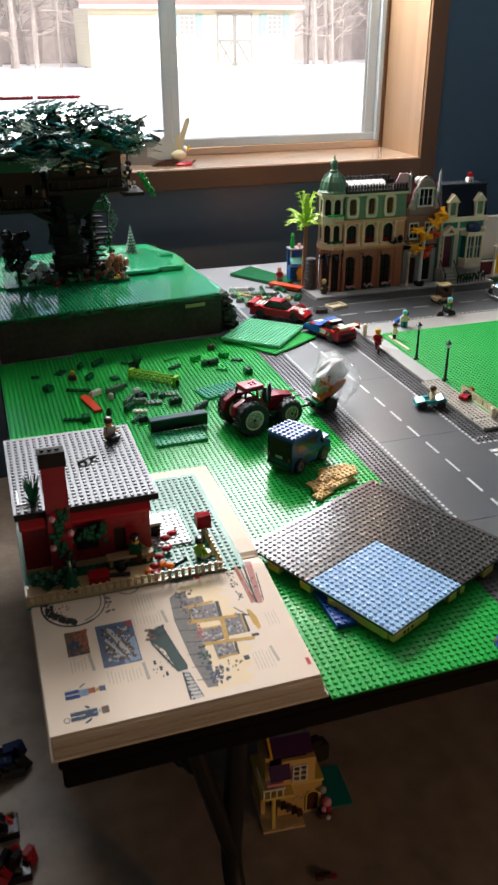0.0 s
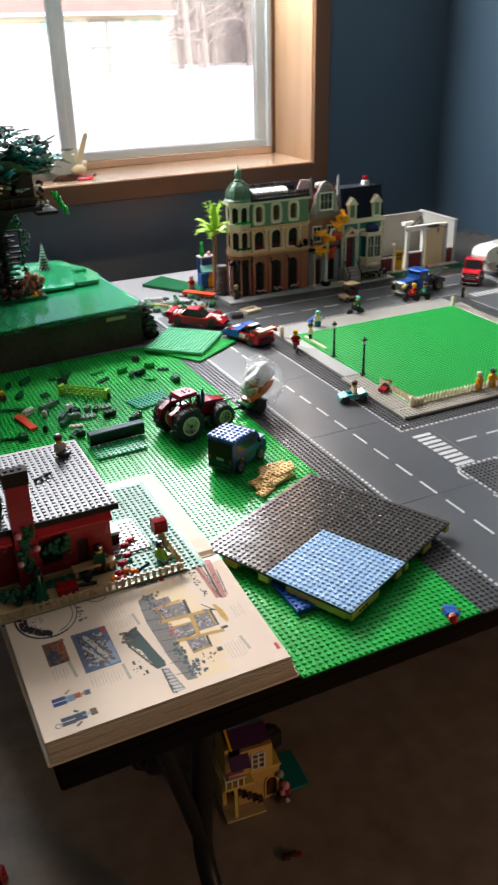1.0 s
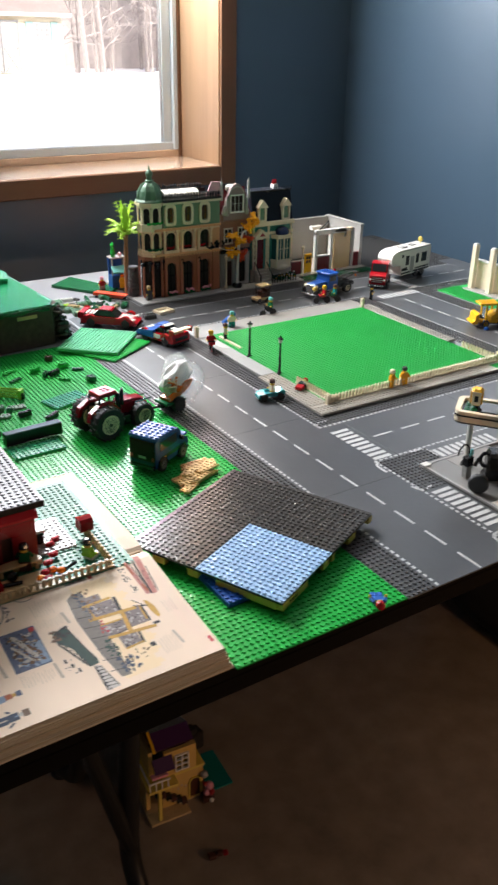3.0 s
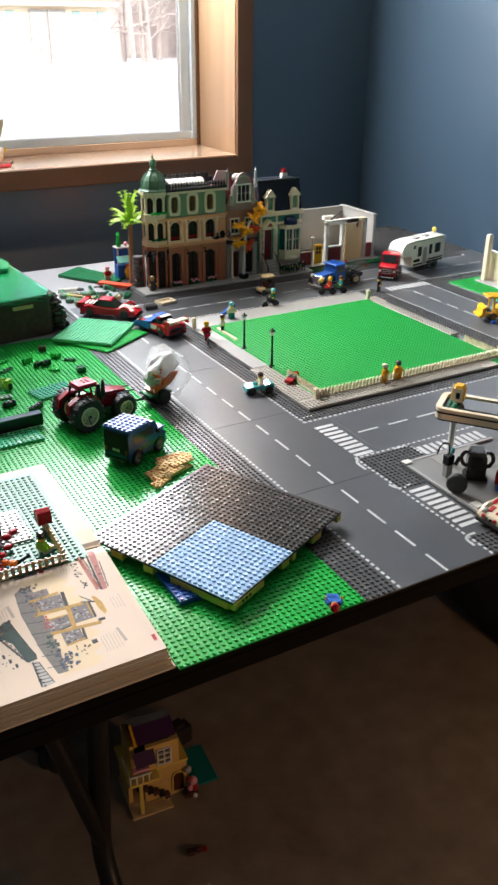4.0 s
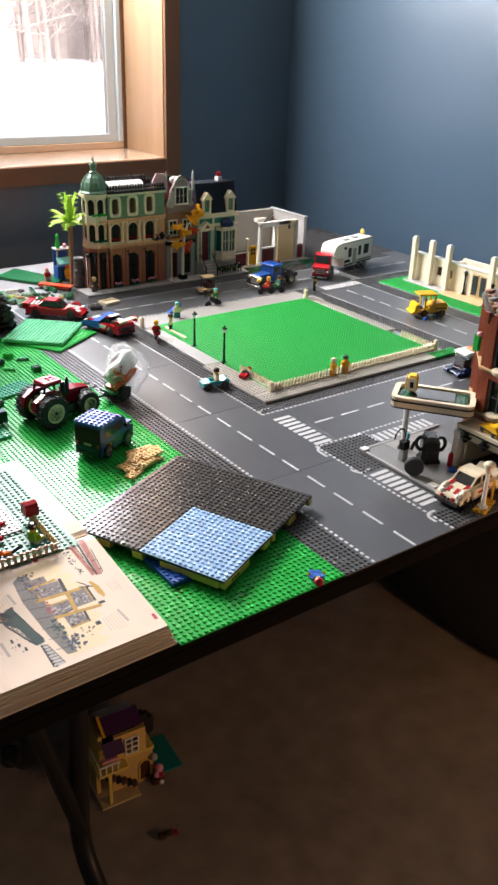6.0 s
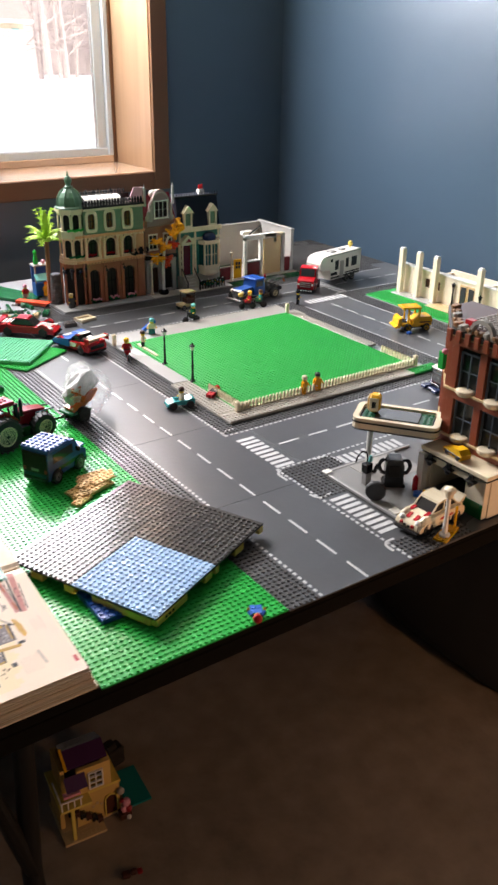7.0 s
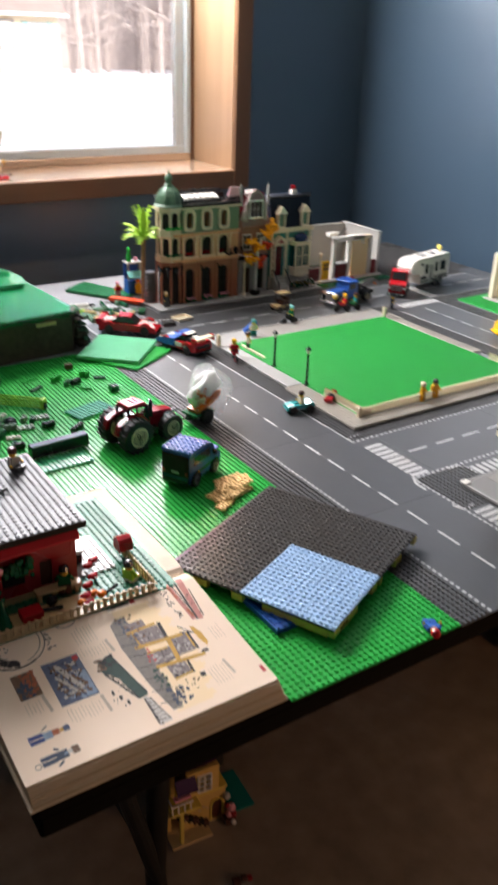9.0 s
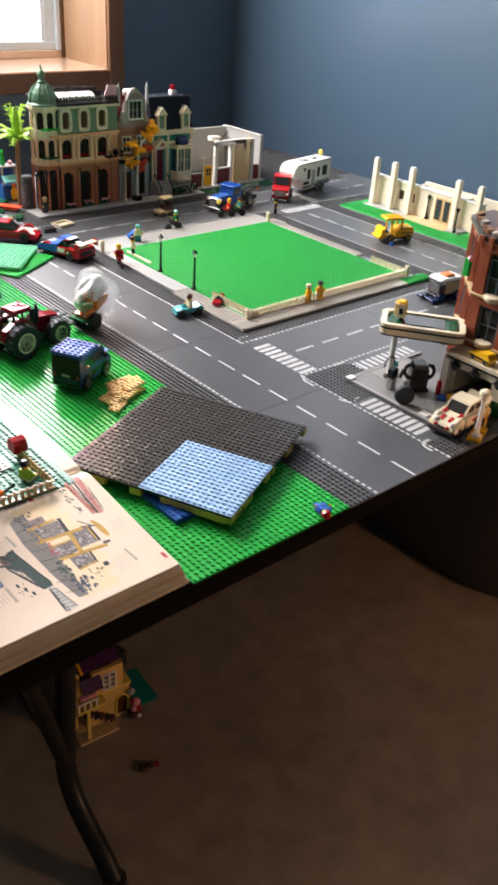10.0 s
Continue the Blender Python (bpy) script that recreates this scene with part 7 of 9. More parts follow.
    for name, mat, shapes in (("figure_trousers", PNAVY, [quad(21, 25, 35, 30), quad(21, 31, 35, 36)]), ("figure_coat", PNAVY, [quad(35, 26, 47, 36), strip(40, 24, 34, 20, 2.4), strip(40, 38, 36, 41, 2.4)]), ("figure_shirt", PSKY, [quad(43, 29, 47, 33)]), ("figure_face", PPALE, [quad(47.4, 29, 51, 34)]), ("figure_hat", PBROWN, [quad(51, 27, 58, 36)])):
        ink(name, mat, shapes, "plain dark figure shape", 0.10)
    ink("figure_ring", PGRY, arc(17, 28, 3.4, 0, 360, 1, 10) + [strip(34, 66, 40, 70, 1.6)], "small grey ring shape", 0.10)
    # headings and lines of small print, as bars
    ink("heading", PTEXT, [strip(137, 150, 139, 130, 3.4), strip(50, 108, 52, 84, 3.4), strip(102, 81, 103, 57, 3.4), strip(236, 66, 238, 43, 3.4)], "grey printed headings", 0.07)
    lines = []
    for x0, x1, y0, y1 in ((30, 47, 85, 106), (64, 99, 58, 80), (104, 133, 132, 150), (108, 133, 152, 182), (214, 233, 35, 64), (206, 226, 176, 200), (246, 258, 92, 118)):
        x = x0
        while x < x1:
            lines.append(quad(x, y0 + rnd.uniform(0, 5), x + 0.8, y1 - rnd.uniform(0, 6)))
            x += 3.6
    ink("small_print", pigment("print_faint_grey", (0.62, 0.495, 0.375), 0.1), lines, "faint lines of small print", 0.06)


book()


# ---- the red toy house on its plate ----
def red_house():
    h = thing("red_toy_house", on(0.026, 0.822, 0.0305), "red toy house with a flat dark studded roof on a book", "toy house")
    part("plate", G(GARDEN).box(0.2, 255.8, 0.2, 246, 0, 3, 0.3).studs(19, 0, 29, 30, 3), h, "dark green studded plate")
    part("tan_floor", G(TAN).box(0, 158, 1, 40, 3.1, 6, 0.3), h, "tan front strip")
    part("patio", G(LGREY).box(158, 206, 70, 150, 3.1, 6.4, 0.3).studs(158, 72, 6, 9, 6.4), h, "light grey studded patio")
    W = 154
    part("front_wall", G(DRED).wall(6, W, 62, 70, 6, 88, [(66, 92, 26, 56), (110, 124, 14, 48)]), h, "dark red brick front")
    part("front_base", G(TAN).box(5, W + 1, 60.5, 71, 3.2, 12, 0.3), h)
    part("side_wall", G(DRED).box(6, 14, 70.2, 236, 6, 88, 0), h)
    part("side_wall", G(DRED).box(W - 8, W, 70.2, 236, 6, 88, 0), h)
    part("back_wall", G(DRED).box(14.2, W - 8.2, 228, 236, 6, 88, 0), h)
    part("window", G(HOLLOW).box(66, 92, 64, 67, 26, 56, 0.3), h, "dark window")
    g = G(DGREEN)
    rnd = random.Random(2)
    for k in range(26):
        g.ball((rnd.uniform(60, 100), 58 - rnd.uniform(0, 5), rnd.uniform(40, 62)), rnd.uniform(3, 5.5), 6, 4)
    part("window_ivy", g, h, "dark green ivy over the window")
    part("front_door", G(BROWN).box(110, 124, 65, 68, 14, 48, 0.3), h, "dark brown door")
    part("awning", G(RED).prism([(61.8, 87), (61.8, 66), (58, 66), (44, 76), (44, 79), (50, 86.5)], 62, W - 1, "x"), h, "bright red sloping awning")
    part("awning", G(RED).prism([(61.8, 87), (61.8, 66), (58, 66), (44, 76), (44, 79), (50, 86.5)], 4, 33, "x"), h, "bright red sloping awning")
    part("step", G(TAN).box(118, W, 50, 60, 6.1, 15, 0.4), h, "tan front step")
    part("roof", G(ROOFGREY).box(0, 164, 50, 246, 89, 94.6, 0.3).studs(2, 50, 20, 24, 94.6), h, "dark grey studded roof plate")
    part("roof_edge", G(HOLLOW).box(0.5, 163.5, 48, 49.8, 87, 95, 0.2), h)
    # chimney with climbing plant
    c = part("chimney", G(DRED).box(35, 61, 44, 58, 6, 150, 0.4), h, "dark red chimney")
    g = G(HOLLOW).box(33.5, 62.5, 43, 59, 150.1, 168, 0.4)
    g.studs(35, 47, 3, 1, 168)
    part("chimney_cap", g, c, "black chimney cap")
    g = G(DGREEN)
    for k in range(90):
        z = rnd.uniform(6, 96)
        g.ball((48 + 6 * math.sin(z / 13) + rnd.uniform(-7, 7), 44.5 + rnd.uniform(-3, 1), z), rnd.uniform(2.5, 4.6), 6, 4)
    part("climber", g, c, "dark green climbing plant")
    g = G(PINK)
    for x, z in ((40, 88), (59, 66), (38, 50)):
        g.ball((x, 40, z), 4.2, 8, 6)
    part("blossom", g, c, "pink blossoms")
    g = G(DGREEN)
    for k in range(40):
        a, b = rnd.uniform(0, 6.28), rnd.uniform(0, 34)
        g.rod((24, 62 + b, 95), (24 + 9 * math.cos(a), 62 + b + 10 * math.sin(a), rnd.uniform(106, 134 - b * 0.5)), 2.0, 4, 0.5)
    part("roof_plant", g, h, "dark green roof plant")
    part("roof_frame", G(LGREY).box(6, 30, 66, 68, 95.5, 98, 0.3).box(6, 8, 68, 100, 95.5, 98, 0.3), h)
    # garden
    g = G(DGREEN)
    for cx, n in ((24, 26), (44, 16)):
        for k in range(n):
            g.ball((cx + rnd.uniform(-13, 13), 28 + rnd.uniform(-7, 8), rnd.uniform(6, 26)), rnd.uniform(2.5, 5), 6, 4)
    for k in range(6):
        g.lathe(52, 20, [(11 - 1.6 * k, 6 + 6 * k), (4 - 0.5 * k, 13 + 6 * k)], 8)
    part("bush", g, h, "dark green bushes")
    part("red_box", G(RED).box(72, 96, 16, 34, 6, 16, 0.6), h)
    part("bench", G(TAN).box(98, 150, 42, 56, 16, 19, 0.5).box(100, 104, 44, 54, 6, 16, 0.3).box(144, 148, 44, 54, 6, 16, 0.3), h, "tan bench")
    g = G(RED)
    for x, y in ((150, 28), (160, 46), (176, 84), (186, 92), (172, 60), (148, 14)):
        g.ball((x, y, 9), 5, 8, 5, (1.3, 1, 0.7)).rod((x - 6, y, 8), (x + 6, y + 2, 10), 2.4, 6)
    part("flowering_plant", g, h, "red flower pieces")
    g = G(ORANGE)
    for x, y in ((142, 20), (160, 30), (168, 24)):
        g.ball((x, y, 8), 5.5, 8, 5, (1.1, 1, 0.7))
    part("orange_flowers", g, h, "orange flower pieces")
    part("garden_tool", G(BLACK).rod((84, 30, 8), (120, 22, 9), 2.4, 6), h)
    part("garden_pot", G(BLACK).ball((112, 34, 12), 7, 10, 6, (1, 0.6, 1)), h)
    part("garden_tool", G(BLACK).rod((170, 22, 7), (190, 30, 9), 2, 6), h)
    part("grill", G(BLACK).box(160, 172, 92, 108, 6.6, 24, 0.6).use(WHITE).box(158, 174, 90, 110, 24, 28, 0.6), h, "small black stove with a white top")
    f = part("front_fence", G(TAN).box(0, 229, 2, 6, 3.1, 6.2, 0.4).box(0, 229, 3, 5, 12.5, 15, 0.3), h, "tan picket fence")
    me = G(TAN).box(1.0, 4.8, 2, 5.4, 3.2, 17, 0.6).mesh("picket")
    for k in range(28):
        p = new("picket", me)
        p.parent, p.location = f, (0.008 * k, 0, 0)
    s = part("side_fence", G(TAN).box(225, 229, 7, 84, 3.1, 6.2, 0.4).box(226, 228, 7, 84, 12.5, 15, 0.3), h, "tan picket fence")
    me = G(TAN).box(225, 228.4, 9, 12.8, 3.2, 17, 0.6).mesh("picket")
    for k in range(9):
        p = new("picket", me)
        p.parent, p.location = s, (0, 0.008 * k, 0)
    m = part("mailbox", G(TAN).box(224, 230, 86, 92, 4, 14, 0.4), h, "tan mailbox post")
    part("mailbox_body", G(RED).prism([(81, 14), (99, 14), (99, 26), (96, 30), (90, 32), (84, 30), (81, 26)], 217, 235, "x"), m, "red mailbox with a rounded top")


red_house()
figure(0.234, 0.858, 0.0338, 120, WHITE, LIME, BLACK, "small seated toy figure in white and lime beside the fence", seated=True)
figure(0.158, 0.868, 0.0385, 160, BROWN, DGREEN, BLACK, "toy figure in dark green by the house door")
figure(0.160, 1.030, 0.1265, 30, DGREY, LGREY, BROWN, "grey toy figure sitting at the roof's far corner", seated=True)
solo("dark_toy_rod", G(DGREY).rod((-14, 0, 2), (12, 3, 2), 2, 6).rod((-6, -4, 2), (2, 4, 2), 1.6, 6), on(0.124, 0.972, 0.1272, 20), "dark grey toy piece lying on the roof", "toy piece")


# ---- the tilted roof panel with its blue corner ----
def tilted_panel():
    S, E, Wc = Vector((0.4007, 0.6720, 0.7612)), Vector((0.6413, 0.7843, 0.7620)), Vector((0.3168, 0.9053, 0.7622))
    ex = (E - S).normalized()
    ez = ex.cross(Wc - S).normalized()
    ey = ez.cross(ex)
    m = Matrix((ex, ey, ez)).transposed().to_4x4()
    m.translation = S
    p = thing("roof_panel", m, "tilted dark grey studded plate with a medium blue corner", "toy roof panel")
    part("grey_plate", G(PANEL).box(0.2, 251, 0.2, 236, -3.2, 0, 0.3).studs(0, 0, 31, 29, 0, keep=lambda a, b: a > 15 or b > 15), p, "dark grey studded plate")
    part("blue_plate", G(SKYBLUE).box(-0.4, 127.6, -0.4, 127.6, 0.02, 1.2, 0.3).studs(0, 0, 16, 16, 1.2), p, "medium blue studded plate")
    y = G(BUTTER).box(2, 64, -0.2, 7.8, -13, -3.3, 0.4)
    b = part("yellow_brick", y, p, "long pale yellow brick")
    part("pin_hole", G(BLACK).rod((27, -0.5, -8), (27, 0.2, -8), 2.3, 8).rod((34, -0.5, -8), (34, 0.2, -8), 2.3, 8).rod((20, -0.5, -8), (20, 0.2, -8), 2.3, 8), b)
    part("yellow_brick", G(BUTTER).box(-0.2, 7.8, 8, 96, -13, -3.3, 0.4), p, "long pale yellow brick")
    for x0, x1, y0, y1 in ((104, 120, 0, 8), (128, 136, 0, 8), (176, 198, 0, 8), (240, 250, 0, 8), (0, 8, 124, 140), (0, 8, 176, 196), (0, 8, 224, 235)):
        part("yellow_brick", G(BUTTER).box(x0, x1, y0 - 0.2, y1, -13, -3.3, 0.4), p, "pale yellow brick")
    part("dark_brick", G(DGREY).box(9, 250, 9, 15, -9, -3.3, 0.4).box(9, 15, 15.2, 230, -9, -3.3, 0.4), p)
    part("prop", G(NAVY).box(60, 150, 60, 130, -11, -3.3, 0.4), p)


tilted_panel()
solo("blue_toy_plate", G(BLUE).box(0, 80, 0, 72, 0, 6.4, 0.3).studs(0, 0, 10, 9, 6.4), on(0.354, 0.717, 0.0018, 1), "dark blue studded plate under the tilted panel", "toy plate")


def tan_pile():
    rnd = random.Random(7)
    spots = [(0.492, 1.058, 0.0018, 4, 6, 3), (0.470, 1.044, 0.0018, 38, 5, 2), (0.456, 1.022, 0.0018, 12, 5, 4), (0.446, 0.998, 0.0018, 30, 4, 2), (0.484, 1.024, 0.0018, 20, 6, 3), (0.496, 1.046, 0.0052, 42, 4, 2), (0.450, 1.010, 0.0052, -4, 4, 2), (0.472, 1.018, 0.0052, 26, 5, 3), (0.480, 1.046, 0.0052, 10, 5, 2), (0.462, 1.030, 0.0086, 48, 3, 2), (0.494, 1.030, 0.0086, 16, 5, 2), (0.508, 1.058, 0.0018, -14, 4, 2), (0.438, 0.990, 0.0052, 60, 3, 1)]
    for x, y, z, a, n, k in spots:
        g = G(PALETAN).box(-4 * n, 4 * n, -4 * k, 4 * k, 0, 3.2, 0.3)
        g.studs(-4 * n, -4 * k, n, k, 3.2)
        solo("tan_toy_plate", g, on(x + 0.010, y + 0.004, z, a), "tan toy plate in a loose pile beside the grey panel", "toy plate", "pile of tan plates")
    solo("tan_toy_brick", G(PALETAN).brick(-4, -4, 0, 1, 1), on(0.448, 0.958, 0.0018, 20), "single tan toy brick on the green plate", "toy brick")


tan_pile()

# ---- the dark bin with its green hill and the tree house ----
def bin_hill():
    m = on(0.044, 1.694, -0.002, 6.0)
    b = thing("storage_bin", m, "dark plastic storage bin with studded green plates as a lid", "storage bin")
    part("body", G(CRATE).prism([(0, 0), (478, 0), (492, 16), (498, 300), (480, 480), (0, 480)], 1, 92, "z"), b, "dark brown plastic sides")
    part("rim", G(CRATE).prism([(-4, -4), (480, -4), (496, 14), (502, 300), (484, 485), (-4, 485)], 82, 91, "z"), b)
    part("label", G(TAN).box(396, 442, -1.2, 0, 68, 76, 0.2), b, "pale tan label strip")
    g = G(CRATE)
    rnd = random.Random(4)
    for k in range(420):
        y = rnd.uniform(-6, 300)
        z = rnd.uniform(2, 80)
        out = (80 - z) * 0.42 * (1 - abs(y - 120) / 300)
        g.box(474 + rnd.uniform(0, 10) + 0.7 * out, 494 + rnd.uniform(0, 13) + out, y, y + rnd.uniform(4, 11), z, z + rnd.uniform(3, 7), 0.3)
    tagged(part("end_bricks", g, b, "ragged dark bricks at the bin's end"), kind="stuff")
    g = G(BLACK)
    for k in range(120):
        y, z = rnd.uniform(-14, 160), rnd.uniform(4, 74)
        x = 486 + rnd.uniform(0, 12) + (80 - z) * 0.40 * (1 - abs(y - 70) / 200)
        g.box(x, x + rnd.uniform(5, 11), y, y + rnd.uniform(5, 9), z, z + rnd.uniform(4, 8), 0.5)
    tagged(part("glossy_bricks", g, b, "glossy black loose bricks"), kind="stuff")
    g = G(DGREEN)
    for k in range(64):
        x = rnd.uniform(-14, 470)
        nx = rnd.choice((1, 2, 2, 3, 4))
        g.brick(x, -16 + rnd.uniform(-1.5, 2), 84 + rnd.choice((0, 3.2, 6.4)), nx, 1, 3.2)
    for k in range(16):
        g.brick(476 + rnd.uniform(0, 14), rnd.uniform(-4, 130), 86 + rnd.choice((0, 3.2)), 1, rnd.choice((1, 2)), 3.2)
    tagged(part("lid_fringe", g, b, "dark green studded fringe of the lid"), kind="stuff")
    lid = part("lid_plate", G(LIDGREEN).prism([(-14, -10), (470, -10), (488, 20), (496, 300), (470, 486), (-14, 486)], 92.2, 96, "z"), b, "green studded lid plates")
    edge = lambda y: 470 + 18 * (y + 10) / 30 if y < 20 else (488 + 8 * (y - 20) / 280 if y < 300 else 496 - 26 * (y - 300) / 186)
    g = G(LIDGREEN).studs(-14, -8, 64, 61, 96, keep=lambda a, c: -14 + 8 * a + 8 < edge(-4 + 8 * c))
    part("lid_studs", g, lid)
    part("upper_plate", G(LIDGREEN).box(-10, 330, 200, 470, 96.2, 102, 0.3).studs(-8, 200, 42, 33, 102), b, "second green studded plate")
    part("upper_plate", G(LIDGREEN).prism([(318, 196), (400, 190), (404, 206), (466, 200), (486, 250), (484, 320), (446, 440), (330, 470)], 102.2, 108, "z").studs(328, 212, 16, 26, 108, keep=lambda a, c: 3 < a + c * 0.6 and a - c * 0.25 < 14 and a + c * 0.45 < 23 and c - a * 0.6 < 18 and a > c * 0.1), b, "ragged green plates at the back")
    part("gap_tile", G(DGREEN).box(410, 462, 196, 204, 96.4, 103.5, 0.3), b)
    part("gap_tile", G(LIDGREEN).brick(440, 290, 108.1, 4, 3, 6), b)


bin_hill()


CABIN = material("dark_cabin_plastic", (0.024, 0.010, 0.008), 0.5, vary=0.2, grain=60, spec=0.3)
FROSTLEAF = plastic("pale_grey_green_plastic", (0.22, 0.33, 0.29), 0.2, 0.02, 0.6)
LEAF = plastic("very_dark_green_plastic", (0.008, 0.050, 0.028), 0.13, 0.02, 0.8)


def tree_house():
    t = thing("toy_tree_house", pose(0.225, 1.965, 0.8375, 0, 0, 0), "large dark leafy toy tree with brown cabins", "toy tree house")
    rnd = random.Random(21)
    g = G(BARK)
    prev = None
    for k in range(22):
        z = 9.6 * k
        r = 50 - 16 * min(1, k / 6) + 3 * math.sin(k * 1.7)
        n = 12
        pts = []
        for i in range(n):
            a = 2 * math.pi * i / n
            rr = r * (1 + 0.18 * math.sin(3 * a + k * 0.5) + rnd.uniform(-0.06, 0.06))
            pts.append((rr * math.cos(a), rr * math.sin(a)))
        g.prism(pts, z, z + 9.4, "z")
    part("trunk", g, t, "very dark brown trunk of stacked pieces")
    for a, l, z0, z1 in ((0.2, 110, 120, 190), (1.4, 100, 130, 200), (2.6, 120, 125, 195), (3.6, 115, 120, 185), (4.7, 95, 140, 205), (5.6, 100, 130, 215)):
        g = G(BARK)
        g.tube([(10 * math.cos(a), 10 * math.sin(a), z0), (l * 0.5 * math.cos(a), l * 0.5 * math.sin(a), (z0 + z1) / 2 - 8), (l * math.cos(a), l * math.sin(a), z1), (l * 1.15 * math.cos(a), l * 1.15 * math.sin(a), z1 + 50)], 9, 8)
        part("limb", g, t)
    # cabins
    for cx, cy, w, d, z in ((30, -140, 140, 110, 226), (-112, -120, 110, 100, 190), (0, 80, 120, 90, 200)):
        c = part("cabin", G(CABIN).wall(cx - w / 2, cx + w / 2, cy - d / 2, cy - d / 2 + 6, z, z + 70, [(cx - 36, cx - 22, z + 24, z + 44), (cx + 22, cx + 36, z + 24, z + 44)]).box(cx - w / 2, cx - w / 2 + 6, cy - d / 2 + 6.2, cy + d / 2, z, z + 70, 0).box(cx + w / 2 - 6, cx + w / 2, cy - d / 2 + 6.2, cy + d / 2, z, z + 70, 0).box(cx - w / 2 + 6.2, cx + w / 2 - 6.2, cy + d / 2 - 6, cy + d / 2, z, z + 70, 0), t, "dark reddish brown cabin")
        part("deck", G(BARK).box(cx - w / 2 - 10, cx + w / 2 + 10, cy - d / 2 - 14, cy + d / 2 + 6, z - 8, z - 0.2, 0.5), c)
        part("cabin_roof", G(DGREEN).prism([(cx - w / 2 - 4, z + 70.2), (cx + w / 2 + 4, z + 70.2), (cx + 30, z + 92), (cx - 30, z + 92)], cy - d / 2 - 8, cy + d / 2 + 6, "y"), c)
        for x in (cx + 4, cx + 44):
            part("window_lamp", G(CREAM).box(x - 2, x + 2, cy - d / 2 - 3, cy - d / 2 - 0.2, z + 30, z + 34, 0.3), c)
        if cx == 30:
            part("under_frame", G(BARK).prism([(cx - w / 3, z - 8.2), (cx + w / 3, z - 8.2), (cx * 0.5 + 22, z - 62), (cx * 0.5 - 22, z - 62)], cy + 10, cy + d / 2, "y"), c)
        r = G(BARK)
        for k in range(9):
            x = cx - w / 2 - 8 + (w + 16) * k / 8
            r.rod((x, cy - d / 2 - 12, z), (x, cy - d / 2 - 12, z + 18), 1.5, 5)
        r.rod((cx - w / 2 - 8, cy - d / 2 - 12, z + 18), (cx + w / 2 + 8, cy - d / 2 - 12, z + 18), 1.8, 6)
        part("railing", r, c)
    # leaves: many small flat three-armed plates in clumps
    for q in range(104):
        a, rr = rnd.uniform(0, 6.28), 150 * math.sqrt(rnd.random())
        cz = 276 + rnd.uniform(0, 96) * (1 - rr / 340)
        cx, cy = rr * math.cos(a) - 4, rr * math.sin(a) - 60
        g = G((LEAF, FROSTLEAF, LEAF, TEAL, FROSTLEAF)[q % 5])
        for k in range(26):
            px, py, pz = cx + rnd.gauss(0, 24), cy + rnd.gauss(0, 24), cz + rnd.gauss(0, 10)
            m = Matrix.Translation((px, py, pz)) @ Euler((rnd.uniform(-0.55, 0.55), rnd.uniform(-0.55, 0.55), rnd.uniform(0, 6.28))).to_matrix().to_4x4()
            g.at(m)
            s = rnd.uniform(0.8, 1.3)
            out = []
            for i in range(10):
                u = 2 * math.pi * i / 10
                out.append((s * (15 if i % 2 == 0 else 6.5) * math.cos(u), s * (15 if i % 2 == 0 else 6.5) * math.sin(u)))
            g.prism(out, 0, 2.6, "z")
            g.lathe(0, 0, [(2.4, 2.6), (2.4, 4.2)], 6)
        tagged(part("leaf_clump", g.at(), t), kind="stuff")
    g = G(RED)
    for x0, x1 in ((-150, -36), (-26, 66)):
        g.box(x0, x1, 70, 90, 374, 379, 0.4)
    g.studs(-146, 72, 25, 1, 379, keep=lambda a, b: a % 4 != 2)
    part("red_top", g, t, "red plates on the tree's top")
    part("clear_rack", G(LGREY).rod((70, 40, 314), (120, 40, 360), 1.6, 5).rod((120, 40, 360), (124, 40, 324), 1.6, 5).rod((-20, 40, 364), (120, 40, 360), 1.4, 5), t)
    # winding stair and garden at the foot
    g = G(BARK)
    for k in range(14):
        a = -0.9 + 0.13 * k
        g.at(Matrix.Translation((74 + 10 * math.cos(k), -16 + 2 * k, 8 + 12 * k))).box(-17, 17, -7, 7, 0, 3.4, 0.4)
    part("stair", g.at(), t, "brown winding stair")
    g = G(BARK)
    for k in range(26):
        z = 7.2 * k
        g.at(Matrix.Translation((56 + 6 * math.sin(k * 0.9), 26 + 4 * math.cos(k), z)) @ Matrix.Rotation(k * 0.5, 4, "Z")).box(-15, 15, -12, 12, 0, 6.8, 0.5)
    part("stair_core", g.at(), t, "dark brown stair core")
    g = G(DGREEN)
    for k in range(120):
        z = rnd.uniform(30, 205)
        g.ball((96 + 8 * math.sin(z / 16) + rnd.uniform(-8, 8), -20 + rnd.uniform(-10, 22), z), rnd.uniform(2, 4.6), 5, 3)
    tagged(part("stair_leaves", g, t, "dark green leaves climbing the stair"), kind="stuff")
    part("stair_post", G(DGREEN).rod((94, -14, 0), (94, 8, 190), 2.2, 6).rod((56, -14, 0), (58, 8, 190), 1.6, 6).box(60, 100, -10, 10, 146, 166, 1), t, "dark green stair post")
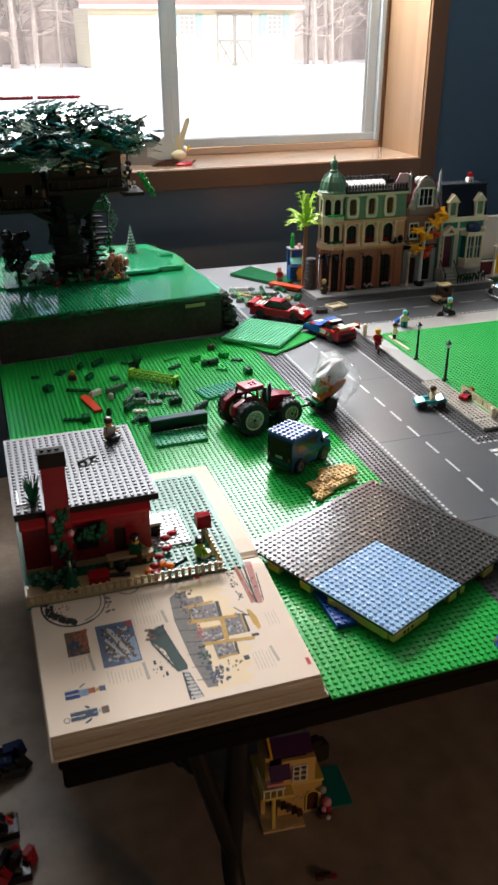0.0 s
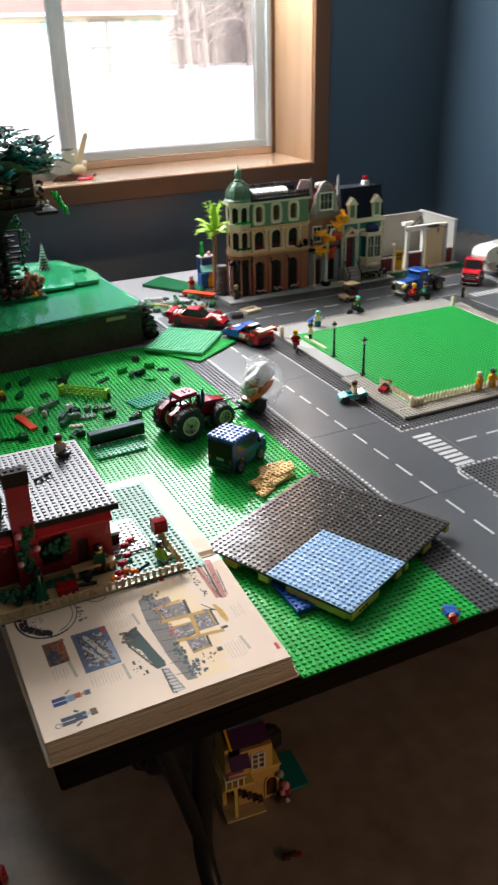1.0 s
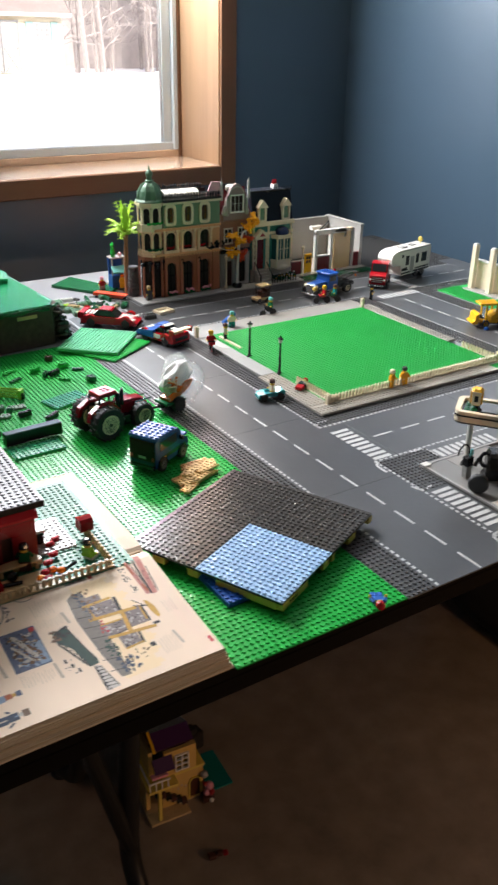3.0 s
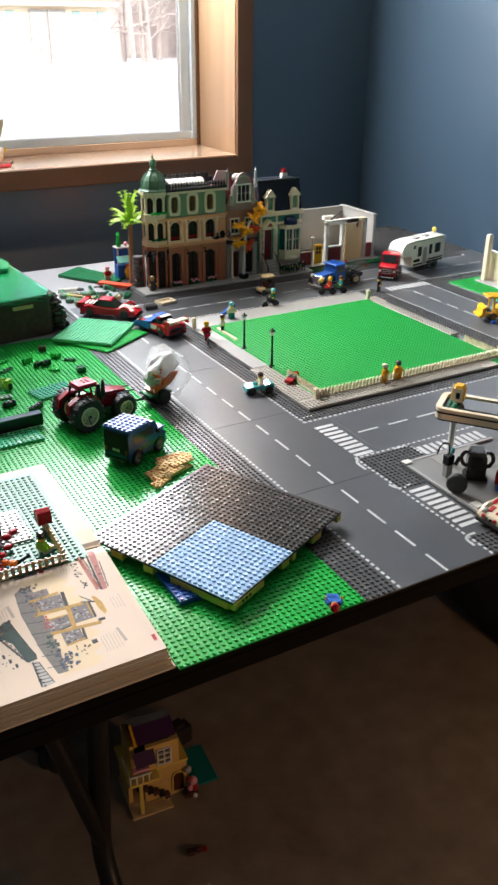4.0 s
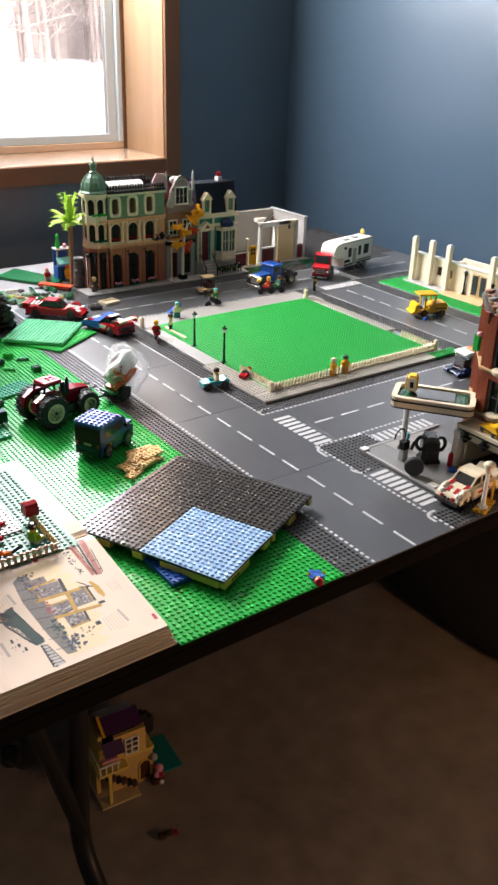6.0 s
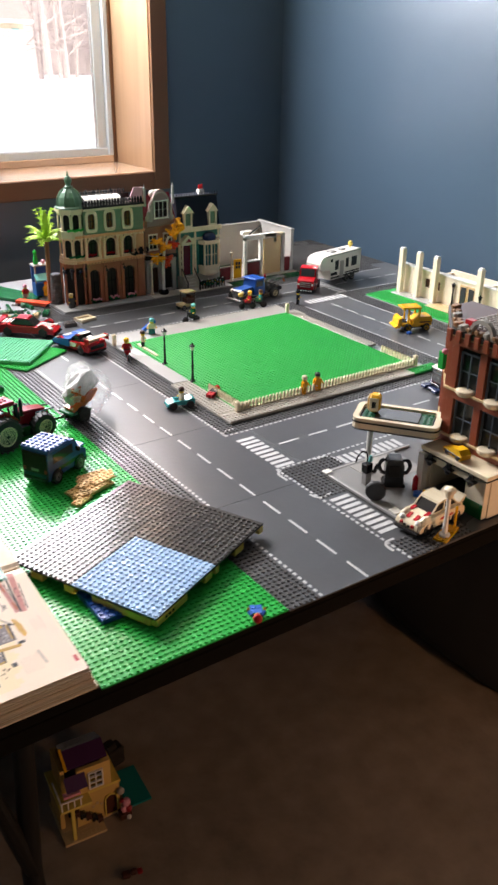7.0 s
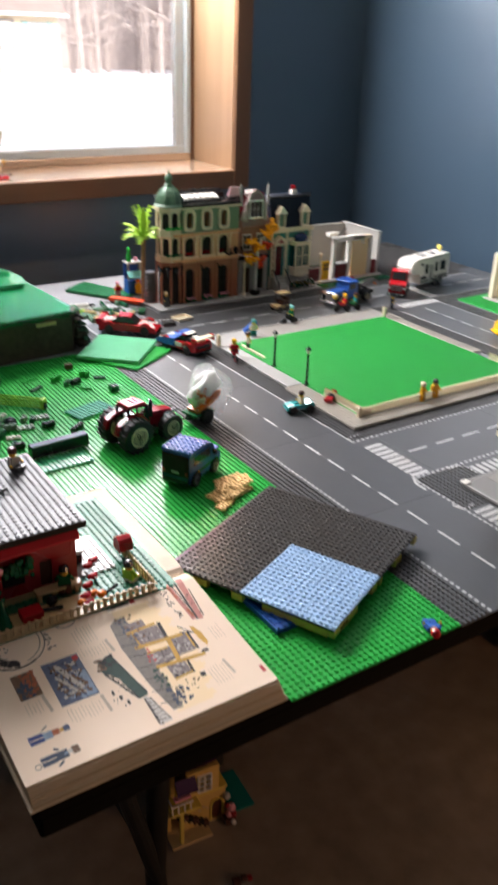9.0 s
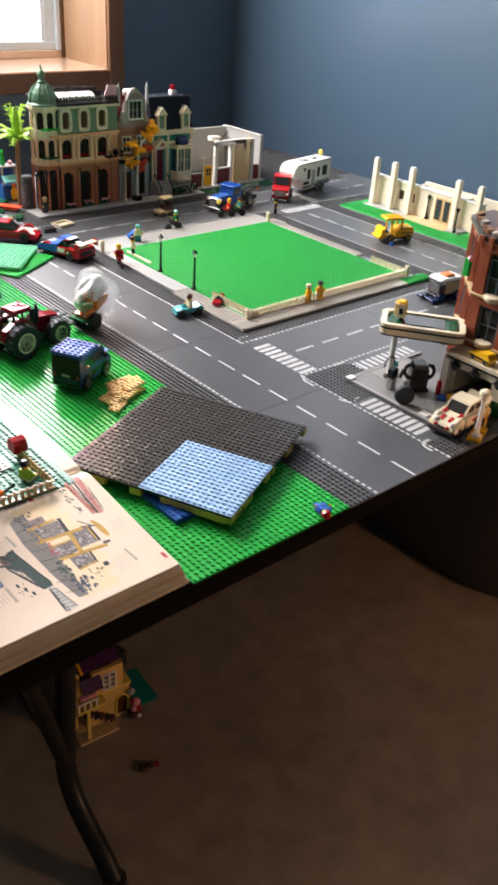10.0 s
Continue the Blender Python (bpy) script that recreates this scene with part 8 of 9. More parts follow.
    for nm, mat, lo, n, lbl in (("undergrowth", DGREEN, 3.6, 110, "dark green undergrowth"), ("flower_bed", RED, 2.8, 30, "red flower pieces"), ("rock_bank", BROWN, 4.5, 60, "brown rock pieces"), ("pale_pieces", WHITE, 2.2, 18, "small pale pieces")):
        g = G(mat)
        for k in range(n):
            a, r = rnd.uniform(3.1, 6.7), rnd.uniform(46, 120)
            m = Matrix.Translation((r * 1.1 * math.cos(a), 0.8 * r * math.sin(a), rnd.uniform(1, 24))) @ Euler((rnd.uniform(0, 3), rnd.uniform(0, 3), 0)).to_matrix().to_4x4()
            g.at(m).box(-lo * 1.6, lo * 1.6, -lo, lo, -lo, lo, 0.5)
        tagged(part(nm, g.at(), t, lbl), kind="stuff")
    g = G(FROST)
    for k in range(26):
        g.ball((-84 + rnd.uniform(-24, 24), -62 + rnd.uniform(-14, 14), 34 + rnd.uniform(-18, 20)), rnd.uniform(4, 8), 6, 4)
    g.use(BLACK).rod((-84, -50, 0), (-84, -50, 28), 3, 6)
    part("small_tree", g, t, "small pale aqua tree")
    g = G(BLACK)
    for k in range(34):
        g.ball((-118 + rnd.uniform(-22, 22), -60 + rnd.uniform(-12, 12), 78 + rnd.uniform(-36, 36)), rnd.uniform(7, 13), 6, 4)
    g.rod((-118, -60, 0), (-118, -60, 60), 3.8, 6)
    part("dark_tree", g, t, "dark toy tree")
    part("base", G(DGREEN).box(-150, 122, -84, 110, 0.1, 6.4, 0.4), t)
    # vine and small pieces at the end of the front deck
    g = G(GREEN)
    for k in range(44):
        u = k / 43
        g.ball((140 + 20 * u + rnd.uniform(-5, 5), -192 + rnd.uniform(-5, 5), 250 - 42 * u + rnd.uniform(-4, 4)), rnd.uniform(2.5, 4.6), 6, 4)
    part("vine", g, t, "bright green vine hanging from the deck")
    for mat, lbl in ((WHITE, "white pieces on the deck"), (BLACK, "black pieces on the deck"), (YELLOW, "yellow piece on the deck")):
        g = G(mat)
        for k in range(12 if mat != YELLOW else 2):
            x, y, z = rnd.uniform(103, 126), rnd.uniform(-190, -120), rnd.uniform(216, 262)
            g.box(x, x + rnd.uniform(4, 9), y, y + 6, z, z + rnd.uniform(4, 9), 0.5)
        tagged(part("deck_pieces", g, t, lbl), kind="stuff")
    part("deck_end", G(BARK).box(100, 144, -196, -110, 206, 213, 0.5), t)
    g = G(RUST)
    for k in range(22):
        g.ball((rnd.uniform(70, 122), rnd.uniform(-74, -10), 8 + 40 * rnd.random() ** 1.5), rnd.uniform(5, 9), 7, 5, (1.0, 1.0, 1.3))
    tagged(part("rust_rocks", g, t, "rusty brown rounded rocks"), kind="stuff")
    g = G(YELLOW)
    for x, y, z in ((92, -80, 8), (100, -76, 8), (96, -82, 14)):
        g.ball((x, y, z), 4, 7, 5)
    part("yellow_flower", g, t, "yellow flower")


tree_house()
def toy_fir():
    f = thing("toy_fir_tree", pose(0.393, 2.098, 0.8393), "small conical toy fir tree with pale frosted tips", "toy tree")
    part("trunk", G(BARK).lathe(0, 0, [(3.4, 0), (3.0, 12)], 8), f)
    for k in range(8):
        r1, z = 17.5 - 2.0 * k, 10 + 7.0 * k
        b = G(DGREEN).lathe(0, 0, [(r1 * 0.45, z + 7.5), (r1 * 0.8, z + 2.2), (r1 * 0.4, z)], 10)
        b.use(FROST)
        for i in range(10):
            a = 0.628 * (i + 0.5 * (k % 2))
            b.rod((r1 * 0.5 * math.cos(a), r1 * 0.5 * math.sin(a), z + 3.6), (r1 * math.cos(a), r1 * math.sin(a), z), 1.7, 5, 1.1)
        part("branch_ring", b, f)
    part("tip", G(FROST).lathe(0, 0, [(2.4, 64), (0.6, 76)], 6), f)


toy_fir()


# ---- stacked and loose green plates ----
solo("green_toy_plate", G(GREEN).box(-72, 72, -72, 72, 0, 3.2, 0.3).studs(-72, -72, 18, 18, 3.2), on(0.606, 1.660, 0.0018, 32), "bright green studded plate at the bottom of a small stack", "toy plate", "stacked green plates")
solo("green_toy_plate", G(MINT).box(-72, 72, -68, 68, 0, 6.4, 0.3).studs(-72, -68, 18, 17, 6.4), on(0.598, 1.682, 0.0068, 47), "pale mint green studded plate on top of a small stack", "toy plate", "stacked green plates")
solo("dark_green_plate", G(DGREEN).prism([(0, 0), (98, -150), (149, -111), (76, 55)], 0, 8, "z"), pose(0.677, 2.190, 0.7402), "dark green plates lying on the bare table", "toy plate")
solo("grey_stud_strip", G(STRIP).box(0, 48, 0, 236, 0, 1.8, 0.3).studs(0, 0, 6, 29, 1.8), pose(0.560, 1.902, 0.7402, 0, 0, 8), "dark grey studded strip on the bare table", "toy plate")
solo("grey_stud_strip", G(STRIP).box(0, 40, 0, 256, 0, 1.8, 0.3).studs(0, 0, 5, 32, 1.8), pose(0.768, 1.902, 0.7402, 0, 0, 0), "dark grey studded strip beside the hotel", "toy plate")
solo("tan_toy_tray", G(CREAM).box(0, 44, 0, 34, 0, 2, 0.3).box(0, 44, 0, 3, 2, 7, 0.3).box(0, 44, 31, 34, 2, 7, 0.3).box(0, 3, 3.1, 30.9, 2, 7, 0.3).box(41, 44, 3.1, 30.9, 2, 7, 0.3), on(0.820, 1.812, 0.0002, 12), "cream toy tray lying on the far street", "toy tray")
solo("grey_toy_brick", G(DGREY).box(0, 30, 0, 22, 0, 9.6, 0.4).studs(3, 3, 3, 2, 9.6), on(0.770, 1.800, 0.0002, -8), "dark grey toy brick on the road", "toy brick")
solo("orange_toy_boat", G(VERMILION).prism([(-46, 6), (40, 6), (48, 14), (-46, 14)], -11, 11, "y").use(BLACK).box(-40, 40, -12, 12, 0, 5.8, 0.5), pose(0.776, 2.018, 0.7402, 0, 0, -52), "red orange and black toy hull on the bare table", "toy boat")


def loose_bricks():
    """Single loose pieces on the green plates and on the bare table."""
    rnd = random.Random(17)
    kinds = [
        (DGREEN, "dark green", [(0.226, 1.625, 4, 1), (0.279, 1.616, 2, 1), (0.370, 1.562, 4, 1), (0.500, 1.560, 3, 1), (0.500, 1.490, 2, 2), (0.144, 1.374, 4, 1), (0.166, 1.366, 2, 2), (0.150, 1.600, 3, 2), (0.190, 1.616, 2, 1), (0.118, 1.520, 2, 2), (0.172, 1.500, 6, 1), (0.246, 1.540, 2, 2), (0.252, 1.500, 3, 1), (0.430, 1.556, 2, 1), (0.100, 1.590, 2, 1), (0.200, 1.555, 3, 1), (0.312, 1.420, 2, 1), (0.246, 1.388, 3, 1), (0.250, 1.342, 4, 1), (0.228, 1.452, 1, 1)]),
        (WHITE, "white", [(0.198, 1.470, 3, 1), (0.223, 1.446, 1, 1), (0.271, 1.455, 2, 1), (0.262, 1.372, 3, 1)]),
        (BLACK, "black", [(0.208, 1.378, 1, 1), (0.259, 1.330, 2, 1), (0.352, 1.468, 1, 1), (0.448, 1.556, 3, 1), (0.292, 1.586, 2, 2)]),
        (SAND, "sand green", [(0.236, 1.480, 5, 1), (0.333, 1.430, 3, 2), (0.300, 1.430, 2, 1), (0.268, 1.408, 3, 1)]),
        (BLACK, "black", [(0.368, 1.352, 4, 1), (0.330, 1.388, 3, 1), (0.276, 1.432, 2, 2)]),
        (SAND, "sand green", [(0.292, 1.402, 4, 2), (0.250, 1.420, 4, 1)]),
        (GREEN, "bright green", [(0.456, 1.520, 3, 1), (0.420, 1.590, 3, 1), (0.480, 1.590, 2, 2), (0.372, 1.610, 4, 1)]),
        (BROWN, "brown", [(0.467, 1.640, 2, 1), (0.168, 1.560, 2, 1)]),
        (YELLOW, "yellow", [(0.170, 1.580, 1, 1), (0.438, 1.572, 1, 1)]),
    ]
    for mat, word, spots in kinds:
        for x, y, nx, ny in spots:
            tall = 9.6 if rnd.random() < 0.6 else 3.2
            solo("loose_toy_brick", G(mat).brick(-4 * nx, -4 * ny, 0, nx, ny, tall), on(x, y, 0.0018, rnd.uniform(-35, 60)), "loose %s toy brick on the green plates" % word, "toy brick", "loose toy bricks")
    far = [(DGREEN, "dark green"), (SAND, "sand green"), (LGREY, "light grey"), (WHITE, "white"), (TAN, "tan"), (DGREY, "dark grey"), (LIME, "lime")]
    for k in range(38):
        x, y = rnd.uniform(0.622, 0.775), rnd.uniform(1.915, 2.060)
        mat, word = far[rnd.choice((0, 0, 0, 1, 1, 2, 3, 4, 5, 6))]
        nx, ny = rnd.choice(((4, 1), (2, 1), (3, 2), (6, 1), (2, 2), (4, 2)))
        solo("loose_toy_brick", G(mat).brick(-4 * nx, -4 * ny, 0, nx, ny, rnd.choice((3.2, 9.6))), pose(x, y, 0.7402 if x > 0.62 else 0.742, 0, 0, rnd.uniform(0, 180)), "loose %s toy piece heaped on the bare table" % word, "toy brick", "loose toy pieces beside the bin")


loose_bricks()
solo("orange_toy_board", G(VERMILION).prism([(-7, -38), (7, -38), (8, 30), (5, 38), (-5, 38), (-8, 30)], 0, 4.2, "z"), on(0.184, 1.432, 0.0018, 12), "red orange toy board lying on the green plates", "toy piece")
solo("black_toy_beam", G(BLACK).box(-50, 50, -8, 8, 0, 19, 0.5).use(SLATETOP).box(-49.5, 49.5, -7.5, 7.5, 19.1, 21.5, 0.4), on(0.310, 1.285, 0.0050, 4), "long black toy wall piece with a smooth dark top", "toy piece")
solo("green_toy_plate", G(LIDGREEN).box(-44, 44, -20, 20, 0, 3.2, 0.3).studs(-44, -20, 11, 5, 3.2), on(0.302, 1.246, 0.0018, 2), "sea green studded plate beside the black beam", "toy plate")
solo("green_toy_plate", G(LIDGREEN).box(-40, 40, -24, 24, 0, 3.2, 0.3).studs(-40, -24, 10, 6, 3.2), on(0.420, 1.418, 0.0018, 14), "sea green studded plate lying near the tractor", "toy plate")


def lattice():
    g = G(LIME)
    for y in (-6, 6):
        for z in (3, 15):
            g.rod((-48, y, z), (48, y, z), 1.6, 6)
    for k in range(8):
        x = -48 + 12 * k
        for y in (-6, 6):
            g.rod((x, y, 3), (x + 12, y, 15), 1.2, 5).rod((x + 12, y, 3), (x, y, 15), 1.2, 5)
    g.box(-52, -46, -8, 8, 0, 18, 0.5).box(46, 52, -8, 8, 0, 18, 0.5)
    solo("lime_toy_lattice", g, on(0.315, 1.505, 0.0018, -42), "yellow green toy crane lattice on the green plates", "toy piece")


lattice()
g = G(DGREEN)
_r = random.Random(6)
for _k in range(22):
    _a = _r.uniform(0, 6.28)
    g.rod((0, 0, 0.5), (12 * math.cos(_a), 12 * math.sin(_a), _r.uniform(10, 26)), 2.0, 4, 0.5)
solo("toy_grass_tuft", g, on(0.302, 1.596, 0.0018), "dark green toy grass tuft", "toy plant")

# ---- on the window sill ----
FEATHER = plastic("cream_translucent_plastic", (0.80, 0.70, 0.46), 0.35)
PALEGREY = plastic("clear_grey_plastic", (0.62, 0.63, 0.60), 0.15)


def sill_bird():
    b = thing("white_toy_bird", pose(0.660, 2.690, 0.966, 0, 0, 0), "white toy bird with raised wings on a red base", "toy bird")
    part("base", G(RED).lathe(18, 0, [(30, 0), (33, 4), (27, 10)], 16), b, "red round base")
    part("perch", G(BROWN).prism([(-78, 0), (10, 0), (4, 14), (-30, 19), (-66, 12)], -16, 14, "y").use(DGREY).rod((44, 0, 4), (58, 0, 12), 4, 6), b, "brown and grey rock")
    part("body", G(FEATHER).ball((4, 0, 30), 19, 14, 10, (1.35, 0.8, 0.85)).use(WHITE).ball((24, -2, 46), 8.5, 12, 8, (1, 1, 1.3)), b, smooth=True)
    part("beak", G(YELLOW).rod((32, -4, 42), (38, -6, 56), 4.5, 6, 2), b, "yellow beak")
    part("wing", G(FEATHER).prism([(-2, 40), (14, 40), (24, 76), (42, 128), (40, 138), (30, 134), (12, 92)], -3, 3, "y").prism([(-6, 48), (4, 44), (8, 82), (-2, 96)], 4, 8, "y"), b, "tall raised cream wing")
    part("wing", G(PALEGREY).prism([(-14, 36), (-2, 40), (-22, 92), (-44, 84), (-66, 60), (-58, 44)], -5, -2, "y").prism([(-20, 30), (-8, 30), (-40, 70), (-78, 52)], 4, 7, "y"), b, "spread pale grey wing")
    part("tail", G(PALEGREY).prism([(-20, 20), (-14, 34), (-74, 44), (-90, 30), (-60, 18)], -4, 2, "y"), b, "pale grey tail")


sill_bird()


def sill_tower():
    b = thing("grey_toy_tower", pose(0.560, 2.752, 0.966, 0, 0, 0), "small grey toy tower with a pointed roof on the sill", "toy tower")
    part("walls", G(GREYB).wall(-48, 52, -20, -14, 0, 66, [(14, 34, 22, 50), (-36, -16, 22, 50)]).box(-48, -42, -13.8, 20, 0, 66, 0).box(46, 52, -13.8, 20, 0, 66, 0).box(-41.8, 45.8, 14, 20, 0, 66, 0), b, "grey walls with two windows")
    for x in (14, -36):
        part("window", G(PALEGREY).box(x, x + 20, -17, -15, 22, 50, 0.3), b)
    for x in (-54, 52.2):
        part("pillar", G(DGREY).box(x, x + 6, -24, -18, 0, 74, 0.5), b)
    part("roof", G(DGREY).prism([(-60, 66), (62, 66), (56, 78), (16, 98), (4, 134), (-8, 98), (-52, 78)], -24, 22, "y"), b, "pointed grey roof")


sill_tower()

# ---- the corner garage ----
def garage():
    h = thing("toy_corner_garage", on(0.812, 0.620), "toy corner garage with a cream canopy below a red brick house", "toy building", "toy buildings")
    part("base", G(STRIP).box(0.4, 255.8, 0.2, 255.6, -2, 1.6, 0.3), h, "dark grey base")
    part("forecourt", G(COURT).prism([(6, 60), (150, 60), (150, 250), (6, 250)], 1.7, 4.4, "z"), h, "smooth grey forecourt")
    part("forecourt_edge", G(LGREY).box(1, 6, 60, 252, 1.7, 5.2, 0.4).box(6.2, 190, 250.2, 255, 1.7, 5.2, 0.4), h, "pale grey edging")
    part("pale_tile", G(PAVE).box(50, 140, 176, 246, 4.5, 5.2, 0.2), h, "light grey floor tiles")
    part("corner_tile", G(WHITE).box(0, 14, 244, 256, 5.3, 7.4, 0.4), h, "small white tile")
    part("corner_tile", G(WHITE).box(6, 20, 92, 108, 4.5, 6.4, 0.4), h, "small white tile")
    part("street_studs", G(STRIP).studs(0, 0, 9, 6, 1.6), h)
    # garage block: west wall with the door opening
    g = G(CREAMB)
    g.at(Matrix.Rotation(radians(90), 4, "Z"))
    g.wall(14, 134, -110, -100, 4, 66, [(50, 128, 4, 54)])
    g.at()
    part("garage_wall", g, h, "cream wall with a wide garage door opening")
    part("plinth", G(DGREEN).box(98, 100, 14, 50, 4, 28, 0.4), h, "dark green wall foot")
    part("front_wall", G(CREAMB).wall(110.2, 255, 12, 22, 4, 66, [(136, 160, 26, 48), (184, 208, 26, 48)]), h, "cream front wall")
    part("front_window", G(BLACK).box(136, 160, 13, 15, 26, 48, 0.3), h, "dark small window")
    part("front_window", G(BLACK).box(184, 208, 13, 15, 26, 48, 0.3), h, "dark small window")
    part("inner_wall", G(DGREY).box(200, 206, 24, 123, 4, 65, 0), h)
    part("rear_wall", G(CREAMB).box(110.2, 255, 124, 134, 4, 65.8, 0), h)
    part("garage_floor", G(DGREY).box(111, 199, 23, 123, 4, 5, 0.2), h)
    part("garage_roof", G(CREAM).box(94, 255, 8, 138, 70, 77, 0.8).use(BLACK).box(96, 254, 10, 136, 66.1, 70, 0.4), h, "cream roof slab over a black band")
    for y in (36, 80, 116):
        part("bracket", G(BLACK).lathe(93, y, [(3, 52), (5, 56), (2.5, 60), (5, 64), (3, 70)], 8).box(89, 99, y - 8, y + 8, 58, 61, 0.4), h, "black ornate bracket")
    part("pier", G(WHITE).box(90, 102, 126, 138, 4, 66, 0.6), h, "white pier")
    # house above
    X, Y = 134, 134
    part("house_core", G(SMOKE).prism([(X + 9, 24), (246, 24), (246, 206), (206, 206), (X + 9, Y - 2)], 77.2, 244, "z"), h, "dark glazing behind the piers")
    for y in (16, 70, 122):
        part("pier", G(BRICKRED).box(X, X + 12, y, y + 13, 77.2, 246, 0.6), h, "rust brick pier")
    for k in range(3):
        t = k / 2
        x, y = X + 7 + t * 66, Y + 4 + t * 66
        part("pier", G(BRICKRED).box(x - 5.5, x + 5.5, y - 5.5, y + 5.5, 4, 246, 0.6), h, "rust brick pier")
    for z, hh in ((77.4, 10), (150, 12), (231, 13)):
        part("spandrel", G(BRICKRED).prism([(X - 1, 14), (X + 10, 14), (X + 10, Y), (X + 78, 202), (X + 70, 206), (X - 1, Y + 4)], z, z + hh, "z"), h, "rust brick band")
        part("sill_band", G(TAN).prism([(X - 4, 12), (X + 9, 12), (X + 9, Y - 2), (X + 76, 200), (X + 68, 209), (X - 4, Y + 6)], z + hh + 0.2, z + hh + 3, "z"), h, "tan sill band")
    for z in (90.8, 165.4):
        for y0, y1 in ((30, 69), (84, 121)):
            c = (y0 + y1) / 2
            w = part("window_frame", G(FRAMEGREY).box(X + 4, X + 7, y0, y0 + 3, z, z + 58, 0.2).box(X + 4, X + 7, y1 - 3, y1, z, z + 58, 0.2).box(X + 4, X + 7, y0 + 3.1, y1 - 3.1, z + 55, z + 58, 0.2), h, "dark blue grey window frame")
            part("window_bar", G(FRAMEGREY).box(X + 4.5, X + 6.5, c - 0.8, c + 0.8, z, z + 55, 0).box(X + 4.6, X + 6.4, y0 + 3, y1 - 3, z + 28, z + 29.6, 0), w)
            part("balcony", G(CREAM).lathe(X + 1, c, [(11, z - 5), (14, z - 1), (14, z + 3), (12, z + 4)], 16), w, "cream rounded balcony")
    part("hanging_basket", G(GREEN).box(X + 20, X + 28, Y + 34, Y + 44, 176, 204, 0.5).use(PINK).ball((X + 24, Y + 36, 204), 5, 8, 5), h, "green and pink hanging basket")
    part("cornice", G(DGREY).prism([(X - 8, 8), (256, 8), (256, 214), (204, 214), (X - 8, Y + 4)], 248, 256, "z"), h, "dark grey cornice")
    for y in range(12, 132, 17):
        part("dentil", G(BRICKRED).box(X - 12, X - 7.8, y, y + 9, 238, 256, 0.6), h)
    g = G(STONE)
    arch_frame(g, 0, 0, 34, 20, -4, 4, 5)
    p = part("roof_gable", g, h, "grey curved gable on the cornice")
    p.matrix_local = pose((X - 6) / 1000, 0.080, 0.2565, 0, 0, 90)
    part("roof", G(BROWN).prism([(X + 4, 18), (246, 18), (246, 204), (206, 204), (X + 4, Y - 2)], 256.2, 261, "z").use(STONE).studs(X + 8, 24, 12, 14, 261), h, "brown roof with grey studs")
    part("roof_ornament", G(BLACK).ball((X + 64, 70, 268), 24, 12, 6, (1, 1, 0.6)).rod((X + 80, 50, 262), (X + 80, 50, 292), 5, 8), h, "black roof dome")
    rnd = random.Random(14)
    for k in range(12):
        y = 24 + 15.5 * k
        x = X - 4 if y < 126 else X - 4 + (y - 126)
        hh = rnd.uniform(4, 11)
        part("gargoyle", G(PALMBARK if k % 3 else STONE).box(x - 5, x + 7, y - 5, y + 5, 256.1, 256.1 + hh, 1).box(x - 9, x - 5.2, y - 3, y + 3, 260, 265, 0.6), h, "rough brown and grey cornice stone")
    part("roof_brick", G(RED).box(X + 4, X + 16, 108, 122, 261.1, 271, 0.6), h, "red roof brick")
    # canopy on its pole
    c = on(0.902, 0.808, 0.0) @ pose(0, 0, 0, 0, 0, -53)
    def slab_ring(w, l, r, z0, z1, mat, hole=0):
        pts = []
        for sx, sy, a0 in ((1, 1, 0), (-1, 1, 90), (-1, -1, 180), (1, -1, 270)):
            for k in range(4):
                a = radians(a0 + 30 * k)
                pts.append((sx * (l / 2 - r) + r * math.cos(a), sy * (w / 2 - r) + r * math.sin(a)))
        return G(mat).prism(pts, z0, z1, "z")
    local = h.matrix_world.inverted() @ c
    def canopy_part(name, g, label=""):
        p = part(name, g, h, label)
        p.matrix_local = local
        return p
    cz = 92
    can = canopy_part("canopy", slab_ring(70, 132, 12, cz, cz + 9, CREAM), "cream canopy with rounded corners")
    canopy_part("canopy_band", slab_ring(71.5, 133.5, 12.5, cz + 9.1, cz + 11.5, BLACK), "black band")
    canopy_part("canopy_band", slab_ring(69, 131, 12, cz - 2.4, cz - 0.1, BLACK), "black band")
    g = G(CREAM)
    outline = lambda w, l, rr: [(sx * (l / 2 - rr) + rr * math.cos(radians(a0 + 22.5 * k)), sy * (w / 2 - rr) + rr * math.sin(radians(a0 + 22.5 * k))) for sx, sy, a0 in ((1, 1, 0), (-1, 1, 90), (-1, -1, 180), (1, -1, 270)) for k in range(5)]
    ro, ri = outline(70, 132, 13), outline(54, 114, 6)
    for i in range(len(ro)):
        j = (i + 1) % len(ro)
        g.prism([ro[i], ro[j], ri[j], ri[i]], cz + 11.6, cz + 17, "z")
    canopy_part("canopy_rim", g, "raised cream rim")
    canopy_part("canopy_well", G(DGREEN).box(-53.8, 53.8, -24.8, 24.8, cz + 11.6, cz + 13, 0.3).studs(-52, -24, 2, 6, cz + 13).studs(38, -24, 2, 6, cz + 13), "dark green studded canopy top")
    canopy_part("canopy_glass", G(SMOKE).box(-34, 34, -20, 20, cz + 13.1, cz + 16, 0.8), "smoked clear panels")
    canopy_part("canopy_pole", G(WHITE).lathe(-40, -4, [(5.2, 12), (4.6, 14), (4.6, cz - 2.6)], 10).use(DGREY).lathe(-40, -4, [(9, 4.5), (8.5, 8), (6, 12)], 12), "white pole on a dark foot")
